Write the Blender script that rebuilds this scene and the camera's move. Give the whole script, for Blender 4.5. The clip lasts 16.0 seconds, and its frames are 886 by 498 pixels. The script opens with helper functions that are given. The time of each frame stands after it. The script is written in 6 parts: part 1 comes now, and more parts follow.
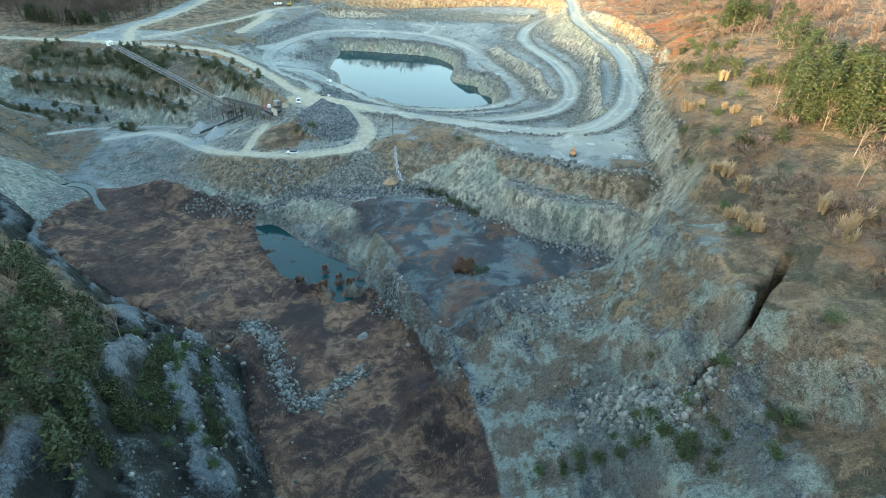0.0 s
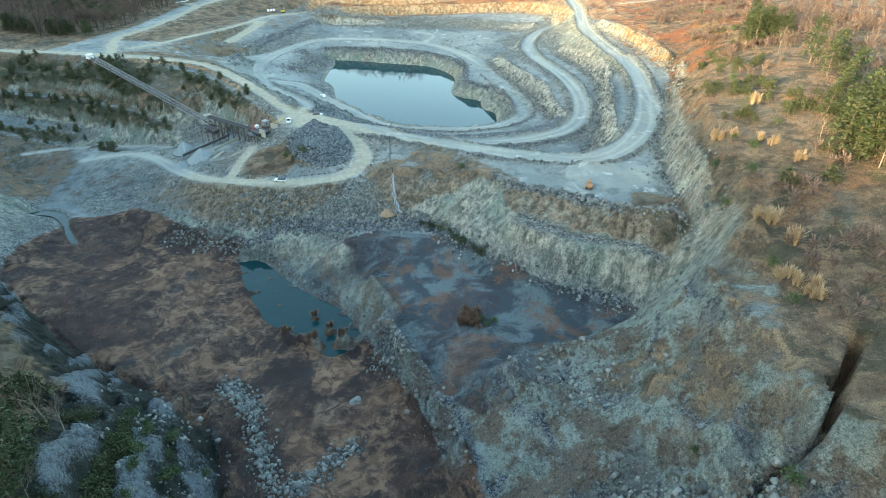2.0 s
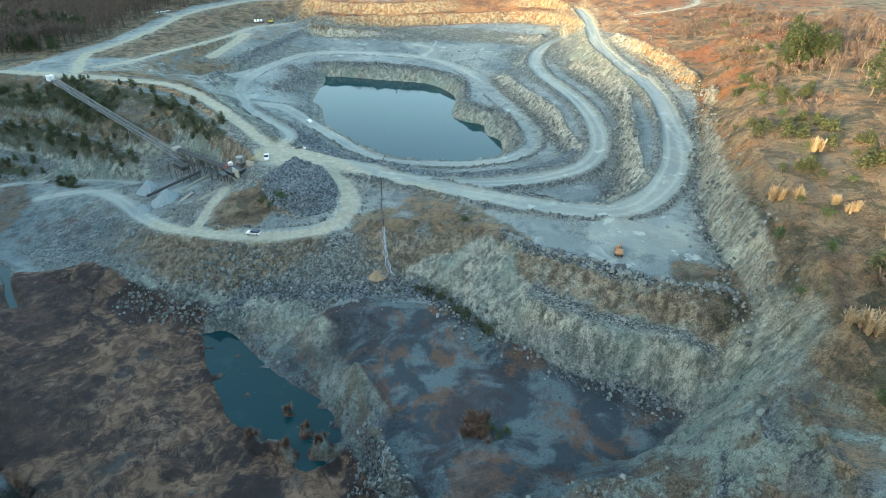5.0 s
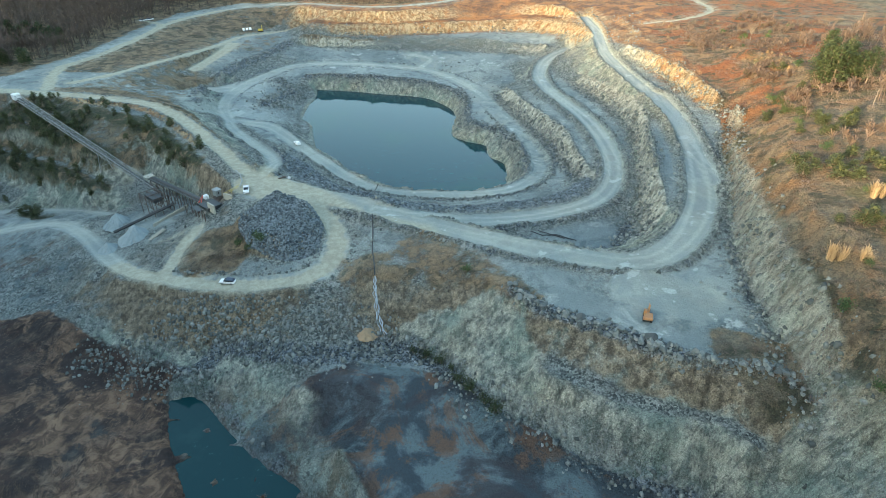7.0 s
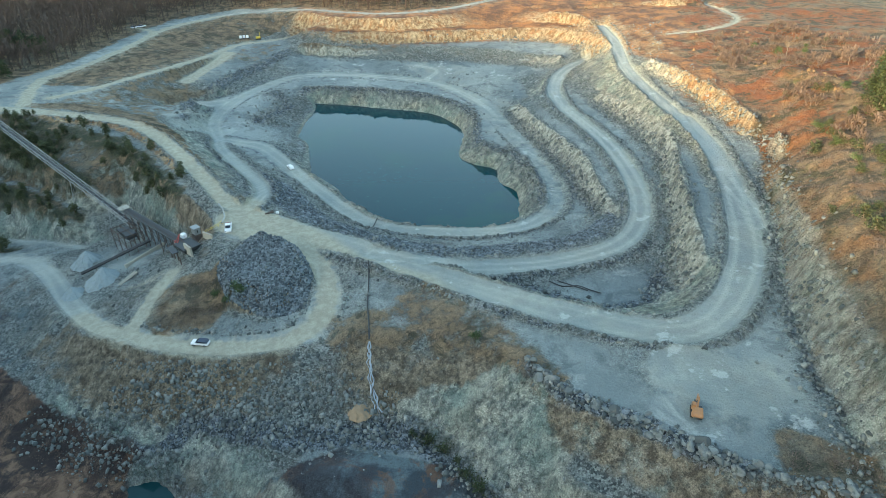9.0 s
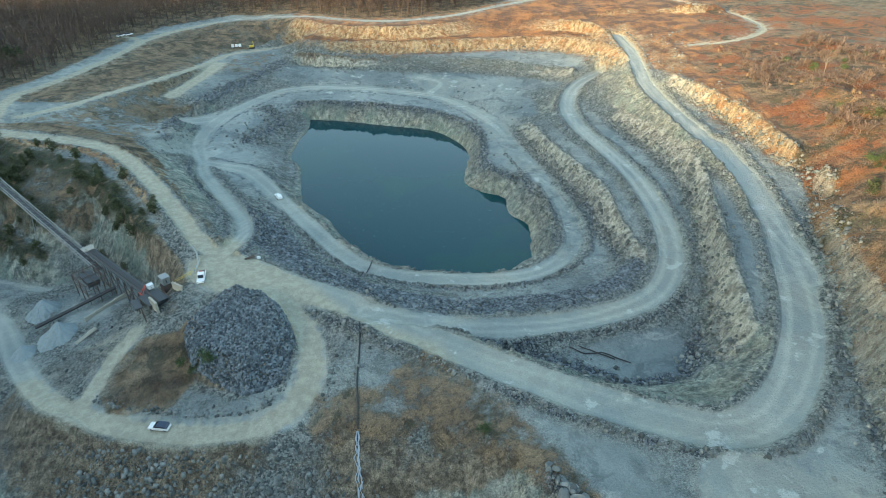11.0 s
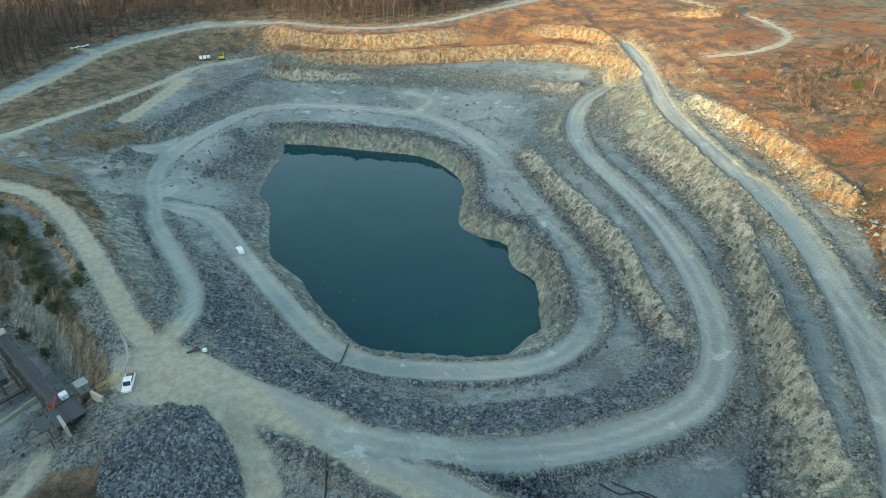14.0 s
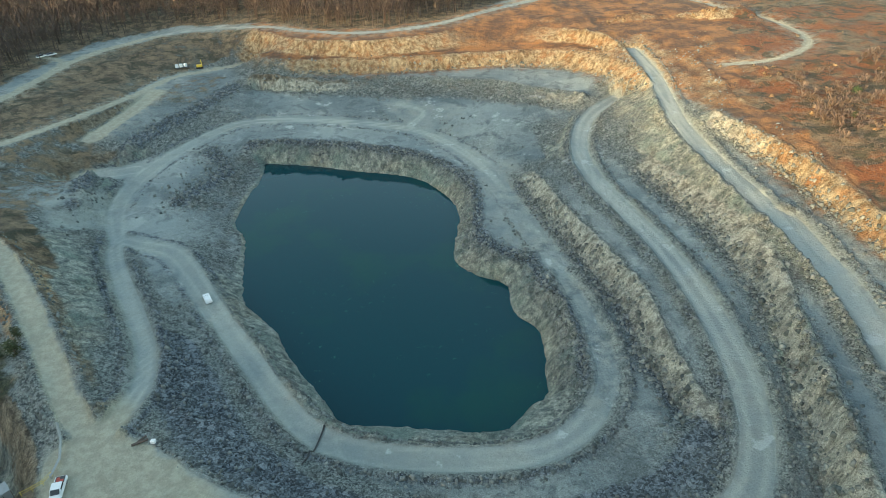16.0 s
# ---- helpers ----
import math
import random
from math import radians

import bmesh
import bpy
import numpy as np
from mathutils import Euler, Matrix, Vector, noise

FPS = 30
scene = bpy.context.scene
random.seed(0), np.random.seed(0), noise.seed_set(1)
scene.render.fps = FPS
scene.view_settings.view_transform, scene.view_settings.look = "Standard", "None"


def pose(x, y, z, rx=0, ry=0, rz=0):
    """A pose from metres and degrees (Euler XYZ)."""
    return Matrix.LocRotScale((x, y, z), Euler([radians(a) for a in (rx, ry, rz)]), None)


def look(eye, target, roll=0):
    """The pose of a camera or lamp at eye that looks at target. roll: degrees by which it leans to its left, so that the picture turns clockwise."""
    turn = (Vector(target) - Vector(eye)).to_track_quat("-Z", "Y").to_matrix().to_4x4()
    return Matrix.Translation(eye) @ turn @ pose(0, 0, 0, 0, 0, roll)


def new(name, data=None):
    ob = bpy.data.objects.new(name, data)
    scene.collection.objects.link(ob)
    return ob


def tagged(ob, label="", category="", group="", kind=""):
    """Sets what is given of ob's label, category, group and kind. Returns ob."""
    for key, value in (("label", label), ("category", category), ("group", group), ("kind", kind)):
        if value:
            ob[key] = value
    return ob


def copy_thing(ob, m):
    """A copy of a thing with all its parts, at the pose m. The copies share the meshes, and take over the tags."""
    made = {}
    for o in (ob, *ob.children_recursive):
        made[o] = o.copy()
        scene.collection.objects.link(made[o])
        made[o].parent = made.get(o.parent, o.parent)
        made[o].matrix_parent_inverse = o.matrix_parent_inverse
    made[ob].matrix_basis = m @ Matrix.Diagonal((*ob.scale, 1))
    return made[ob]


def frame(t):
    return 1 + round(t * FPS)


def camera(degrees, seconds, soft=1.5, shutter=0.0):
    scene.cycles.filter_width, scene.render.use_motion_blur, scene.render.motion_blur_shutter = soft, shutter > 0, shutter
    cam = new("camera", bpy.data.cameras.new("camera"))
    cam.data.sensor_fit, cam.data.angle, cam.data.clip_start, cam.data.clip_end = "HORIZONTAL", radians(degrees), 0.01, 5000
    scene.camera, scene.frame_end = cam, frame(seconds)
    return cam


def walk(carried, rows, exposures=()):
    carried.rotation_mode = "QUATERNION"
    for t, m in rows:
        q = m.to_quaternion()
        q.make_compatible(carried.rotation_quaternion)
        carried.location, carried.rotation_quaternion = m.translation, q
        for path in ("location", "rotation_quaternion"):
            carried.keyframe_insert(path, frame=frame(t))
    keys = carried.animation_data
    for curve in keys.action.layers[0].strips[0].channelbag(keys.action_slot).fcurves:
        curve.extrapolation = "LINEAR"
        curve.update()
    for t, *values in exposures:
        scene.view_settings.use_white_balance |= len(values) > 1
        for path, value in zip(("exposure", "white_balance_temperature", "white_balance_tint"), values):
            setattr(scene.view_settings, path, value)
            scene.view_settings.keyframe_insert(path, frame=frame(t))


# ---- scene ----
cam = camera(74.7, 16.0, soft=0.6)
# seconds, eye, yaw, pitch, roll
ROWS = [
    (0, 0.06, -2.88, 89.71, -0.074, -32.083, 0.617),
    (0.5, -0.38, 2.31, 89.94, -0.086, -32.067, 0.54),
    (1, -0.62, 7.51, 90.17, -0.092, -32.071, 0.539),
    (1.5, -0.73, 12.74, 90.39, -0.111, -32.074, 0.515),
    (2, -0.77, 18.01, 90.61, -0.096, -32.1, 0.469),
    (2.5, -0.78, 23.31, 90.82, -0.078, -32.108, 0.45),
    (3, -0.77, 28.68, 91.02, -0.055, -32.1, 0.423),
    (3.5, -0.76, 34.11, 91.21, -0.044, -32.111, 0.347),
    (4, -0.75, 39.58, 91.38, -0.058, -32.163, 0.348),
    (6.5, -0.73, 67.82, 92.1, -0.133, -32.203, 0.256),
    (7, -0.72, 73.6, 92.2, -0.152, -32.192, 0.234),
    (7.5, -0.72, 79.41, 92.3, -0.186, -32.233, 0.208),
    (8, -0.72, 85.25, 92.4, 0.233, -32.235, 0.265),
    (8.5, -0.73, 91.1, 92.49, 0.72, -32.222, 0.335),
    (9, -0.74, 96.96, 92.56, 0.543, -32.253, 0.284),
    (11.5, -1.01, 126.1, 92.99, 1.015, -32.348, 0.24),
    (12, -1.06, 131.85, 93.09, 0.854, -32.345, 0.189),
    (12.5, -1.1, 137.58, 93.21, 1.655, -32.354, 0.275),
    (13, -1.09, 143.27, 93.36, 1.809, -32.374, 0.248),
    (13.5, -1.03, 148.94, 93.52, 1.128, -32.68, 0.065),
    (14, -0.91, 154.56, 93.71, 0.244, -33.09, -0.062),
    (14.5, -0.71, 160.18, 93.94, -0.283, -33.542, -0.213),
    (15, -0.42, 165.78, 94.21, -0.487, -33.819, -0.381),
    (15.5, -0.06, 171.38, 94.51, -0.599, -33.86, -0.478),
    (16, 0.37, 176.99, 94.87, 0.037, -33.878, -0.452),
]
EXPOSURE, KELVIN, TINT = 1.9, 6750, -0.5
walk(cam, [(t, pose(x, y, z, 0, 0, yaw) @ pose(0, 0, 0, 90 + pitch) @ pose(0, 0, 0, 0, 0, roll)) for t, x, y, z, yaw, pitch, roll in ROWS],
     exposures=[(t, EXPOSURE + e, KELVIN + k, TINT) for t, e, k in ((0.0, 1.05, 100), (3.5, 0.92, 50), (7.0, 0.66, 50), (9.0, 0.56, 0), (12.5, 0.42, 150), (14.5, 0.3, 400), (16.0, 0.22, 500))])

# ---- sky and sun: the sun is low in the south-west, behind an unseen added ridge ----
SUN_EL, SUN_AZ = 9.0, 225.0
world = bpy.data.worlds.new("sky")
scene.world = world
world.use_nodes = True
wn = world.node_tree
sky = wn.nodes.new("ShaderNodeTexSky")
sky.sky_type, sky.sun_disc = "NISHITA", False
sky.sun_elevation, sky.sun_rotation = radians(SUN_EL), radians(SUN_AZ)
wn.links.new(sky.outputs[0], wn.nodes["Background"].inputs[0])
wn.nodes["Background"].inputs[1].default_value = 0.15
sun = new("sun", bpy.data.lights.new("sun", "SUN"))
sun.data.energy, sun.data.angle, sun.data.color = 2.1, radians(3.0), (1.0, 0.72, 0.42)
az = radians(SUN_AZ)
sun.matrix_world = look((0, 0, 300), (-math.sin(az) * 100, -math.cos(az) * 100, 300 - 100 * math.tan(radians(SUN_EL))))

# ---- materials ----
class Nodes:
    """Short hand for a node material."""

    def __init__(self, name, rough=0.9, metal=0.0):
        self.mat = bpy.data.materials.new(name)
        self.mat.use_nodes = True
        self.t = self.mat.node_tree
        self.bsdf = self.t.nodes["Principled BSDF"]
        self.bsdf.inputs["Roughness"].default_value = rough
        self.bsdf.inputs["Metallic"].default_value = metal
        self.pos = self.t.nodes.new("ShaderNodeNewGeometry").outputs["Position"]

    def put(self, value, socket):
        if hasattr(value, "is_linked"):
            self.t.links.new(value, socket)
        else:
            socket.default_value = value

    def noise(self, scale, detail=5.0, rough=0.6, stretch=None, distortion=0.0):
        n = self.t.nodes.new("ShaderNodeTexNoise")
        n.inputs["Distortion"].default_value = distortion
        n.inputs["Scale"].default_value, n.inputs["Detail"].default_value, n.inputs["Roughness"].default_value = scale, detail, rough
        at = self.pos
        if stretch:
            m = self.t.nodes.new("ShaderNodeMapping")
            m.inputs["Scale"].default_value = stretch
            self.t.links.new(at, m.inputs["Vector"])
            at = m.outputs[0]
        self.t.links.new(at, n.inputs["Vector"])
        return n.outputs[0]

    def cells(self, scale):
        """A random grey for each stone of an uneven mosaic."""
        n = self.t.nodes.new("ShaderNodeTexVoronoi")
        n.inputs["Scale"].default_value = scale
        self.t.links.new(self.pos, n.inputs["Vector"])
        s = self.t.nodes.new("ShaderNodeSeparateColor")
        self.t.links.new(n.outputs["Color"], s.inputs[0])
        return s.outputs[0]

    def cracks(self, scale, stretch=None):
        """Distance to the joints of an uneven mosaic."""
        n = self.t.nodes.new("ShaderNodeTexVoronoi")
        n.feature = "DISTANCE_TO_EDGE"
        n.inputs["Scale"].default_value = scale
        w = self.t.nodes.new("ShaderNodeVectorMath")
        w.operation = "MULTIPLY_ADD"
        c = self.t.nodes.new("ShaderNodeTexNoise")
        c.inputs["Scale"].default_value, c.inputs["Detail"].default_value = scale * 1.5, 4.0
        self.t.links.new(self.pos, c.inputs["Vector"])
        self.t.links.new(c.outputs[1], w.inputs[0])
        w.inputs[1].default_value = (0.9 / scale,) * 3
        self.t.links.new(self.pos, w.inputs[2])
        self.t.links.new(w.outputs[0], n.inputs["Vector"])
        return n.outputs["Distance"]

    def ramp(self, fac, lo, hi, a=0.0, b=1.0):
        n = self.t.nodes.new("ShaderNodeMapRange")
        n.interpolation_type = "SMOOTHSTEP"
        self.put(fac, n.inputs[0])
        for i, v in enumerate((lo, hi, a, b)):
            n.inputs[i + 1].default_value = v
        return n.outputs[0]

    def math(self, op, a, b):
        n = self.t.nodes.new("ShaderNodeMath")
        n.operation = op
        self.put(a, n.inputs[0]), self.put(b, n.inputs[1])
        return n.outputs[0]

    def mix(self, fac, a, b, mode="MIX"):
        n = self.t.nodes.new("ShaderNodeMix")
        n.data_type, n.blend_type = "RGBA", mode
        self.put(fac, n.inputs[0])
        for v, s in ((a, n.inputs[6]), (b, n.inputs[7])):
            self.put((*v, 1.0) if isinstance(v, tuple) else v, s)
        return n.outputs[2]

    def attr(self, name):
        n = self.t.nodes.new("ShaderNodeAttribute")
        n.attribute_name = name
        return n.outputs["Fac"]

    def slope(self):
        g = self.t.nodes.new("ShaderNodeNewGeometry")
        s = self.t.nodes.new("ShaderNodeSeparateXYZ")
        self.t.links.new(g.outputs["Normal"], s.inputs[0])
        return s.outputs[2]

    def random(self):
        return self.t.nodes.new("ShaderNodeObjectInfo").outputs["Random"]

    def island(self):
        return self.t.nodes.new("ShaderNodeNewGeometry").outputs["Random Per Island"]

    def bump(self, height, strength, distance):
        n = self.t.nodes.new("ShaderNodeBump")
        n.inputs["Strength"].default_value, n.inputs["Distance"].default_value = strength, distance
        self.t.links.new(height, n.inputs["Height"])
        self.t.links.new(n.outputs[0], self.bsdf.inputs["Normal"])

    def done(self, colour):
        self.put((*colour, 1.0) if isinstance(colour, tuple) else colour, self.bsdf.inputs["Base Color"])
        return self.mat


def plain(name, colour, rough=0.6, metal=0.0, grime=0.35, scale=3.0):
    """Paint, metal or concrete with two scales of grime."""
    n = Nodes(name, rough, metal)
    dirt = tuple(c * 0.45 + 0.06 for c in colour)
    c = n.mix(n.ramp(n.noise(scale, 6), 0.45, 0.75, 0.0, grime), colour, dirt)
    c = n.mix(n.ramp(n.noise(scale * 9, 4), 0.4, 0.8, 0.0, 0.3), c, tuple(v * 0.6 for v in colour))
    return n.done(c)


def ground_material():
    n = Nodes("quarry_ground", 0.95)
    steep = n.attr("steep")
    big, mid, fine = n.noise(0.035, 6), n.noise(0.22, 7, 0.65), n.noise(1.6, 6, 0.7)
    streak = n.noise(0.55, 7, 0.7, (1.0, 1.0, 0.14))
    stone, pebble = n.cells(0.9), n.cells(3.0)
    wob = n.math("SUBTRACT", mid, 0.5)

    def zone(name, rough, lo, hi):
        return n.ramp(n.math("ADD", n.attr(name), n.math("MULTIPLY", wob, rough)), lo, hi)

    # dusty floors of the benches
    floor = n.mix(n.ramp(big, 0.35, 0.65), (0.165, 0.20, 0.205), (0.30, 0.335, 0.32))
    floor = n.mix(n.ramp(n.noise(0.14, 7, 0.68, distortion=0.5), 0.48, 0.62, 0.0, 0.65), floor, (0.09, 0.11, 0.118))
    floor = n.mix(n.ramp(n.noise(0.09, 7, 0.7, distortion=0.6), 0.55, 0.66, 0.0, 0.6), floor, (0.40, 0.425, 0.40))
    floor = n.mix(n.ramp(fine, 0.55, 0.8, 0.0, 0.5), floor, (0.33, 0.35, 0.33))
    # broken stone
    rubble = n.mix(n.ramp(pebble, 0.1, 0.9), (0.058, 0.07, 0.07), (0.26, 0.285, 0.265))
    rubble = n.mix(n.ramp(stone, 0.8, 0.97, 0.0, 0.6), rubble, (0.36, 0.37, 0.35))
    rubble = n.mix(n.ramp(n.noise(0.1, 5), 0.48, 0.68, 0.0, 0.5), rubble, (0.10, 0.09, 0.075))
    col = n.mix(n.ramp(n.math("ADD", n.attr("rubble"), n.math("MULTIPLY", wob, 1.6)), 0.45, 0.95), floor, rubble)
    # dark blue-grey scree; below faces its dark also stands in for shade
    scree = n.mix(n.ramp(pebble, 0.15, 0.95), (0.04, 0.05, 0.058), (0.19, 0.22, 0.245))
    scree = n.mix(n.ramp(stone, 0.86, 0.98, 0.0, 0.7), scree, (0.30, 0.33, 0.35))
    # fresh faces: pale green-tan with streaks that run down
    face = n.mix(n.ramp(streak, 0.36, 0.66), (0.135, 0.158, 0.145), (0.47, 0.475, 0.40))
    face = n.mix(n.ramp(n.noise(0.09, 4), 0.45, 0.62, 0.0, 0.65), face, (0.20, 0.265, 0.225))
    joints = n.math("MAXIMUM", n.ramp(n.cracks(0.7), 0.0, 0.07), n.ramp(n.noise(0.15, 4), 0.46, 0.56))
    face = n.mix(n.ramp(joints, 0.0, 1.0, 0.4, 0.0), face, (0.06, 0.066, 0.06))
    face = n.mix(n.ramp(fine, 0.56, 0.7, 0.0, 0.7), face, (0.07, 0.078, 0.07))
    face = n.mix(n.ramp(n.noise(0.07, 5, 0.65), 0.48, 0.62, 0.0, 0.42), face, n.mix(n.ramp(streak, 0.36, 0.66), (0.13, 0.11, 0.08), (0.47, 0.42, 0.31)))
    burst = n.mix(n.ramp(n.noise(0.13, 7, 0.68), 0.46, 0.56), (0.15, 0.125, 0.095), (0.24, 0.285, 0.255))
    burst = n.mix(n.ramp(n.noise(0.1, 5, 0.6, distortion=0.7), 0.54, 0.6), burst, scree)
    burst = n.mix(n.ramp(fine, 0.52, 0.68, 0.0, 0.68), burst, (0.05, 0.055, 0.05))
    burst = n.mix(n.ramp(n.noise(0.05, 5, 0.6), 0.52, 0.6, 0.0, 0.6), burst, (0.105, 0.125, 0.13))
    burst = n.mix(n.ramp(n.noise(0.12, 6, 0.7, (1.0, 0.6, 1.0)), 0.56, 0.64, 0.0, 0.45), burst, (0.36, 0.40, 0.345))
    burst = n.mix(n.ramp(joints, 0.0, 1.0, 0.28, 0.0), burst, (0.04, 0.045, 0.042))
    face = n.mix(n.attr("broken"), face, burst)
    cut = n.mix(n.ramp(streak, 0.34, 0.6), (0.19, 0.18, 0.145), (0.54, 0.52, 0.435))
    cut = n.mix(n.ramp(n.noise(0.3, 6, 0.7, (1.0, 1.0, 0.4)), 0.54, 0.64, 0.0, 0.7), cut, (0.12, 0.12, 0.105))
    face = n.mix(zone("pale", 0.8, 0.35, 0.7), face, cut)
    earth = n.mix(n.ramp(streak, 0.36, 0.66), (0.11, 0.088, 0.06), (0.34, 0.28, 0.20))
    earth = n.mix(n.ramp(fine, 0.5, 0.68, 0.0, 0.75), earth, (0.06, 0.05, 0.038))
    face = n.mix(zone("tan", 1.3, 0.4, 0.7), face, earth)
    # western ridge: blue-grey ribs, its shade put into the colour, near black in gullies
    shaded_rock = n.mix(n.ramp(n.math("ADD", n.attr("rib"), n.math("MULTIPLY", n.math("SUBTRACT", fine, 0.5), 1.6)), 0.5, 1.05), (0.016, 0.021, 0.016), (0.155, 0.185, 0.21))
    shaded_rock = n.mix(n.ramp(joints, 0.0, 1.0, 0.4, 0.0), shaded_rock, (0.03, 0.036, 0.04))
    face = n.mix(zone("shaded_rock", 0.6, 0.4, 0.6), face, shaded_rock)
    col = n.mix(n.ramp(n.math("ADD", n.math("ADD", steep, n.math("MULTIPLY", n.attr("broken"), 0.35)), n.math("MULTIPLY", wob, 0.5)), 0.42, 0.62), col, face)
    col = n.mix(n.math("MULTIPLY", zone("scree", 1.2, 0.35, 0.7), n.ramp(steep, 0.6, 0.9, 1.0, 0.35)), col, scree)
    # iron-stained upper faces and soil
    rust = n.mix(n.ramp(streak, 0.36, 0.64), (0.18, 0.115, 0.06), (0.52, 0.41, 0.26))
    rust = n.mix(n.ramp(mid, 0.45, 0.7, 0.0, 0.7), rust, (0.34, 0.14, 0.05))
    rust = n.mix(n.ramp(fine, 0.55, 0.7, 0.0, 0.75), rust, (0.09, 0.05, 0.03))
    flat = n.mix(n.ramp(n.noise(0.1, 6, 0.7), 0.4, 0.62), (0.13, 0.068, 0.04), (0.36, 0.16, 0.06))
    flat = n.mix(n.ramp(fine, 0.5, 0.7, 0.0, 0.6), flat, (0.10, 0.07, 0.045))
    rust = n.mix(n.ramp(steep, 0.18, 0.45), flat, rust)
    col = n.mix(zone("rust", 0.8, 0.3, 0.7), col, rust)
    # dry grass and scrub
    scrub = n.mix(n.ramp(mid, 0.32, 0.68), (0.085, 0.062, 0.04), (0.29, 0.205, 0.125))
    scrub = n.mix(n.ramp(fine, 0.5, 0.72, 0.0, 0.7), scrub, (0.065, 0.058, 0.036))
    # east hill: warm sunlight put into the scrub's colour as orange patches
    scrub = n.mix(n.math("MULTIPLY", n.attr("east"), n.ramp(n.noise(0.06, 5, 0.7), 0.48, 0.6, 0.0, 0.65)), scrub, (0.27, 0.135, 0.06))
    scrub = n.mix(n.math("MULTIPLY", n.attr("east"), n.ramp(n.noise(0.05, 7, 0.7, distortion=0.4), 0.54, 0.6, 0.0, 0.75)), scrub, n.mix(fine, (0.05, 0.055, 0.022), (0.14, 0.13, 0.06)))
    scrub = n.mix(n.ramp(n.noise(0.045, 6, 0.7, (1.0, 0.5, 1.0)), 0.52, 0.64, 0.0, 0.55), scrub, (0.12, 0.125, 0.10))
    scrub = n.mix(n.ramp(n.noise(2.6, 4, 0.8), 0.6, 0.74, 0.0, 0.6), scrub, (0.33, 0.25, 0.16))
    scrub = n.mix(n.math("MULTIPLY", n.attr("red"), n.ramp(n.noise(0.05, 6, 0.7), 0.42, 0.58)), scrub, n.mix(fine, (0.36, 0.125, 0.04), (0.10, 0.04, 0.024)))
    scrub = n.mix(n.ramp(n.noise(0.13, 6, 0.7, distortion=0.6), 0.50, 0.60, 0.0, 0.85), scrub, (0.05, 0.05, 0.03))
    scrub = n.mix(n.math("MULTIPLY", n.attr("green"), n.ramp(n.noise(0.2, 5, 0.65), 0.38, 0.5)), scrub, n.mix(n.ramp(fine, 0.4, 0.6), (0.022, 0.03, 0.014), (0.075, 0.08, 0.042)))
    col = n.mix(n.math("MULTIPLY", zone("scrub", 1.2, 0.35, 0.65), n.ramp(steep, 1.3, 1.8, 1.0, 0.3)), col, scrub)
    # reed bed and red-brown mud
    sway = n.noise(0.28, 7, 0.7, distortion=1.0)
    reed = n.mix(n.ramp(mid, 0.35, 0.65), (0.032, 0.021, 0.018), (0.11, 0.056, 0.038))
    reed = n.mix(n.math("MULTIPLY", n.ramp(sway, 0.44, 0.6), n.ramp(n.noise(0.06, 5, 0.65, distortion=0.8), 0.44, 0.56, 0.15, 0.9)), reed, (0.36, 0.235, 0.155))
    reed = n.mix(n.ramp(n.noise(1.1, 5, 0.7, distortion=1.5), 0.52, 0.66, 0.0, 0.7), reed, (0.04, 0.032, 0.027))
    reed = n.mix(n.ramp(n.noise(0.055, 5), 0.57, 0.63, 0.0, 0.8), reed, (0.075, 0.085, 0.085))
    reed = n.mix(n.ramp(n.noise(0.075, 3), 0.66, 0.70), reed, (0.03, 0.045, 0.065))
    mats = n.ramp(n.noise(0.055, 8, 0.68, distortion=0.8), 0.49, 0.55)
    reed = n.mix(n.ramp(n.noise(0.09, 5, 0.6), 0.42, 0.6, 0.4, 0.9), reed, (0.028, 0.02, 0.019))
    reed = n.mix(n.math("MULTIPLY", mats, 0.6), reed, n.mix(n.ramp(sway, 0.38, 0.62), (0.09, 0.052, 0.034), (0.32, 0.19, 0.115)))
    low_lying = n.ramp(steep, 0.55, 0.95, 1.0, 0.0)
    col = n.mix(n.math("MULTIPLY", zone("reed", 1.0, 0.35, 0.6), low_lying), col, reed)
    # wet blue-grey silt, part grown over
    silt = n.mix(n.ramp(n.noise(0.11, 6, 0.6, distortion=0.5), 0.44, 0.56), (0.04, 0.055, 0.066), (0.115, 0.152, 0.162))
    silt = n.mix(n.ramp(n.noise(0.07, 8, 0.72, distortion=0.6), 0.5, 0.58, 0.0, 0.65), silt, (0.17, 0.085, 0.042))
    silt = n.mix(n.ramp(n.noise(0.06, 8, 0.7, distortion=0.5), 0.5, 0.6, 0.0, 0.8), silt, (0.045, 0.04, 0.045))
    silt = n.mix(n.ramp(fine, 0.5, 0.7, 0.0, 0.6), silt, (0.04, 0.045, 0.048))
    col = n.mix(n.math("MULTIPLY", zone("silt", 1.0, 0.4, 0.65), low_lying), col, silt)
    # blown dust round the roads, then the rolled roads with wheel tracks
    dust = n.mix(n.ramp(n.noise(0.07, 4), 0.35, 0.65), (0.285, 0.32, 0.30), (0.39, 0.395, 0.335))
    dust = n.mix(n.ramp(mid, 0.5, 0.75, 0.0, 0.4), dust, (0.225, 0.255, 0.25))
    dust = n.mix(n.ramp(n.attr("tan"), 0.2, 0.8, 0.0, 0.7), dust, n.mix(mid, (0.34, 0.325, 0.26), (0.50, 0.47, 0.37)))
    halo = n.math("MULTIPLY", n.math("MULTIPLY", n.attr("halo"), n.ramp(steep, 0.25, 0.5, 0.75, 0.0)), n.ramp(n.noise(0.3, 6, 0.7), 0.4, 0.6))
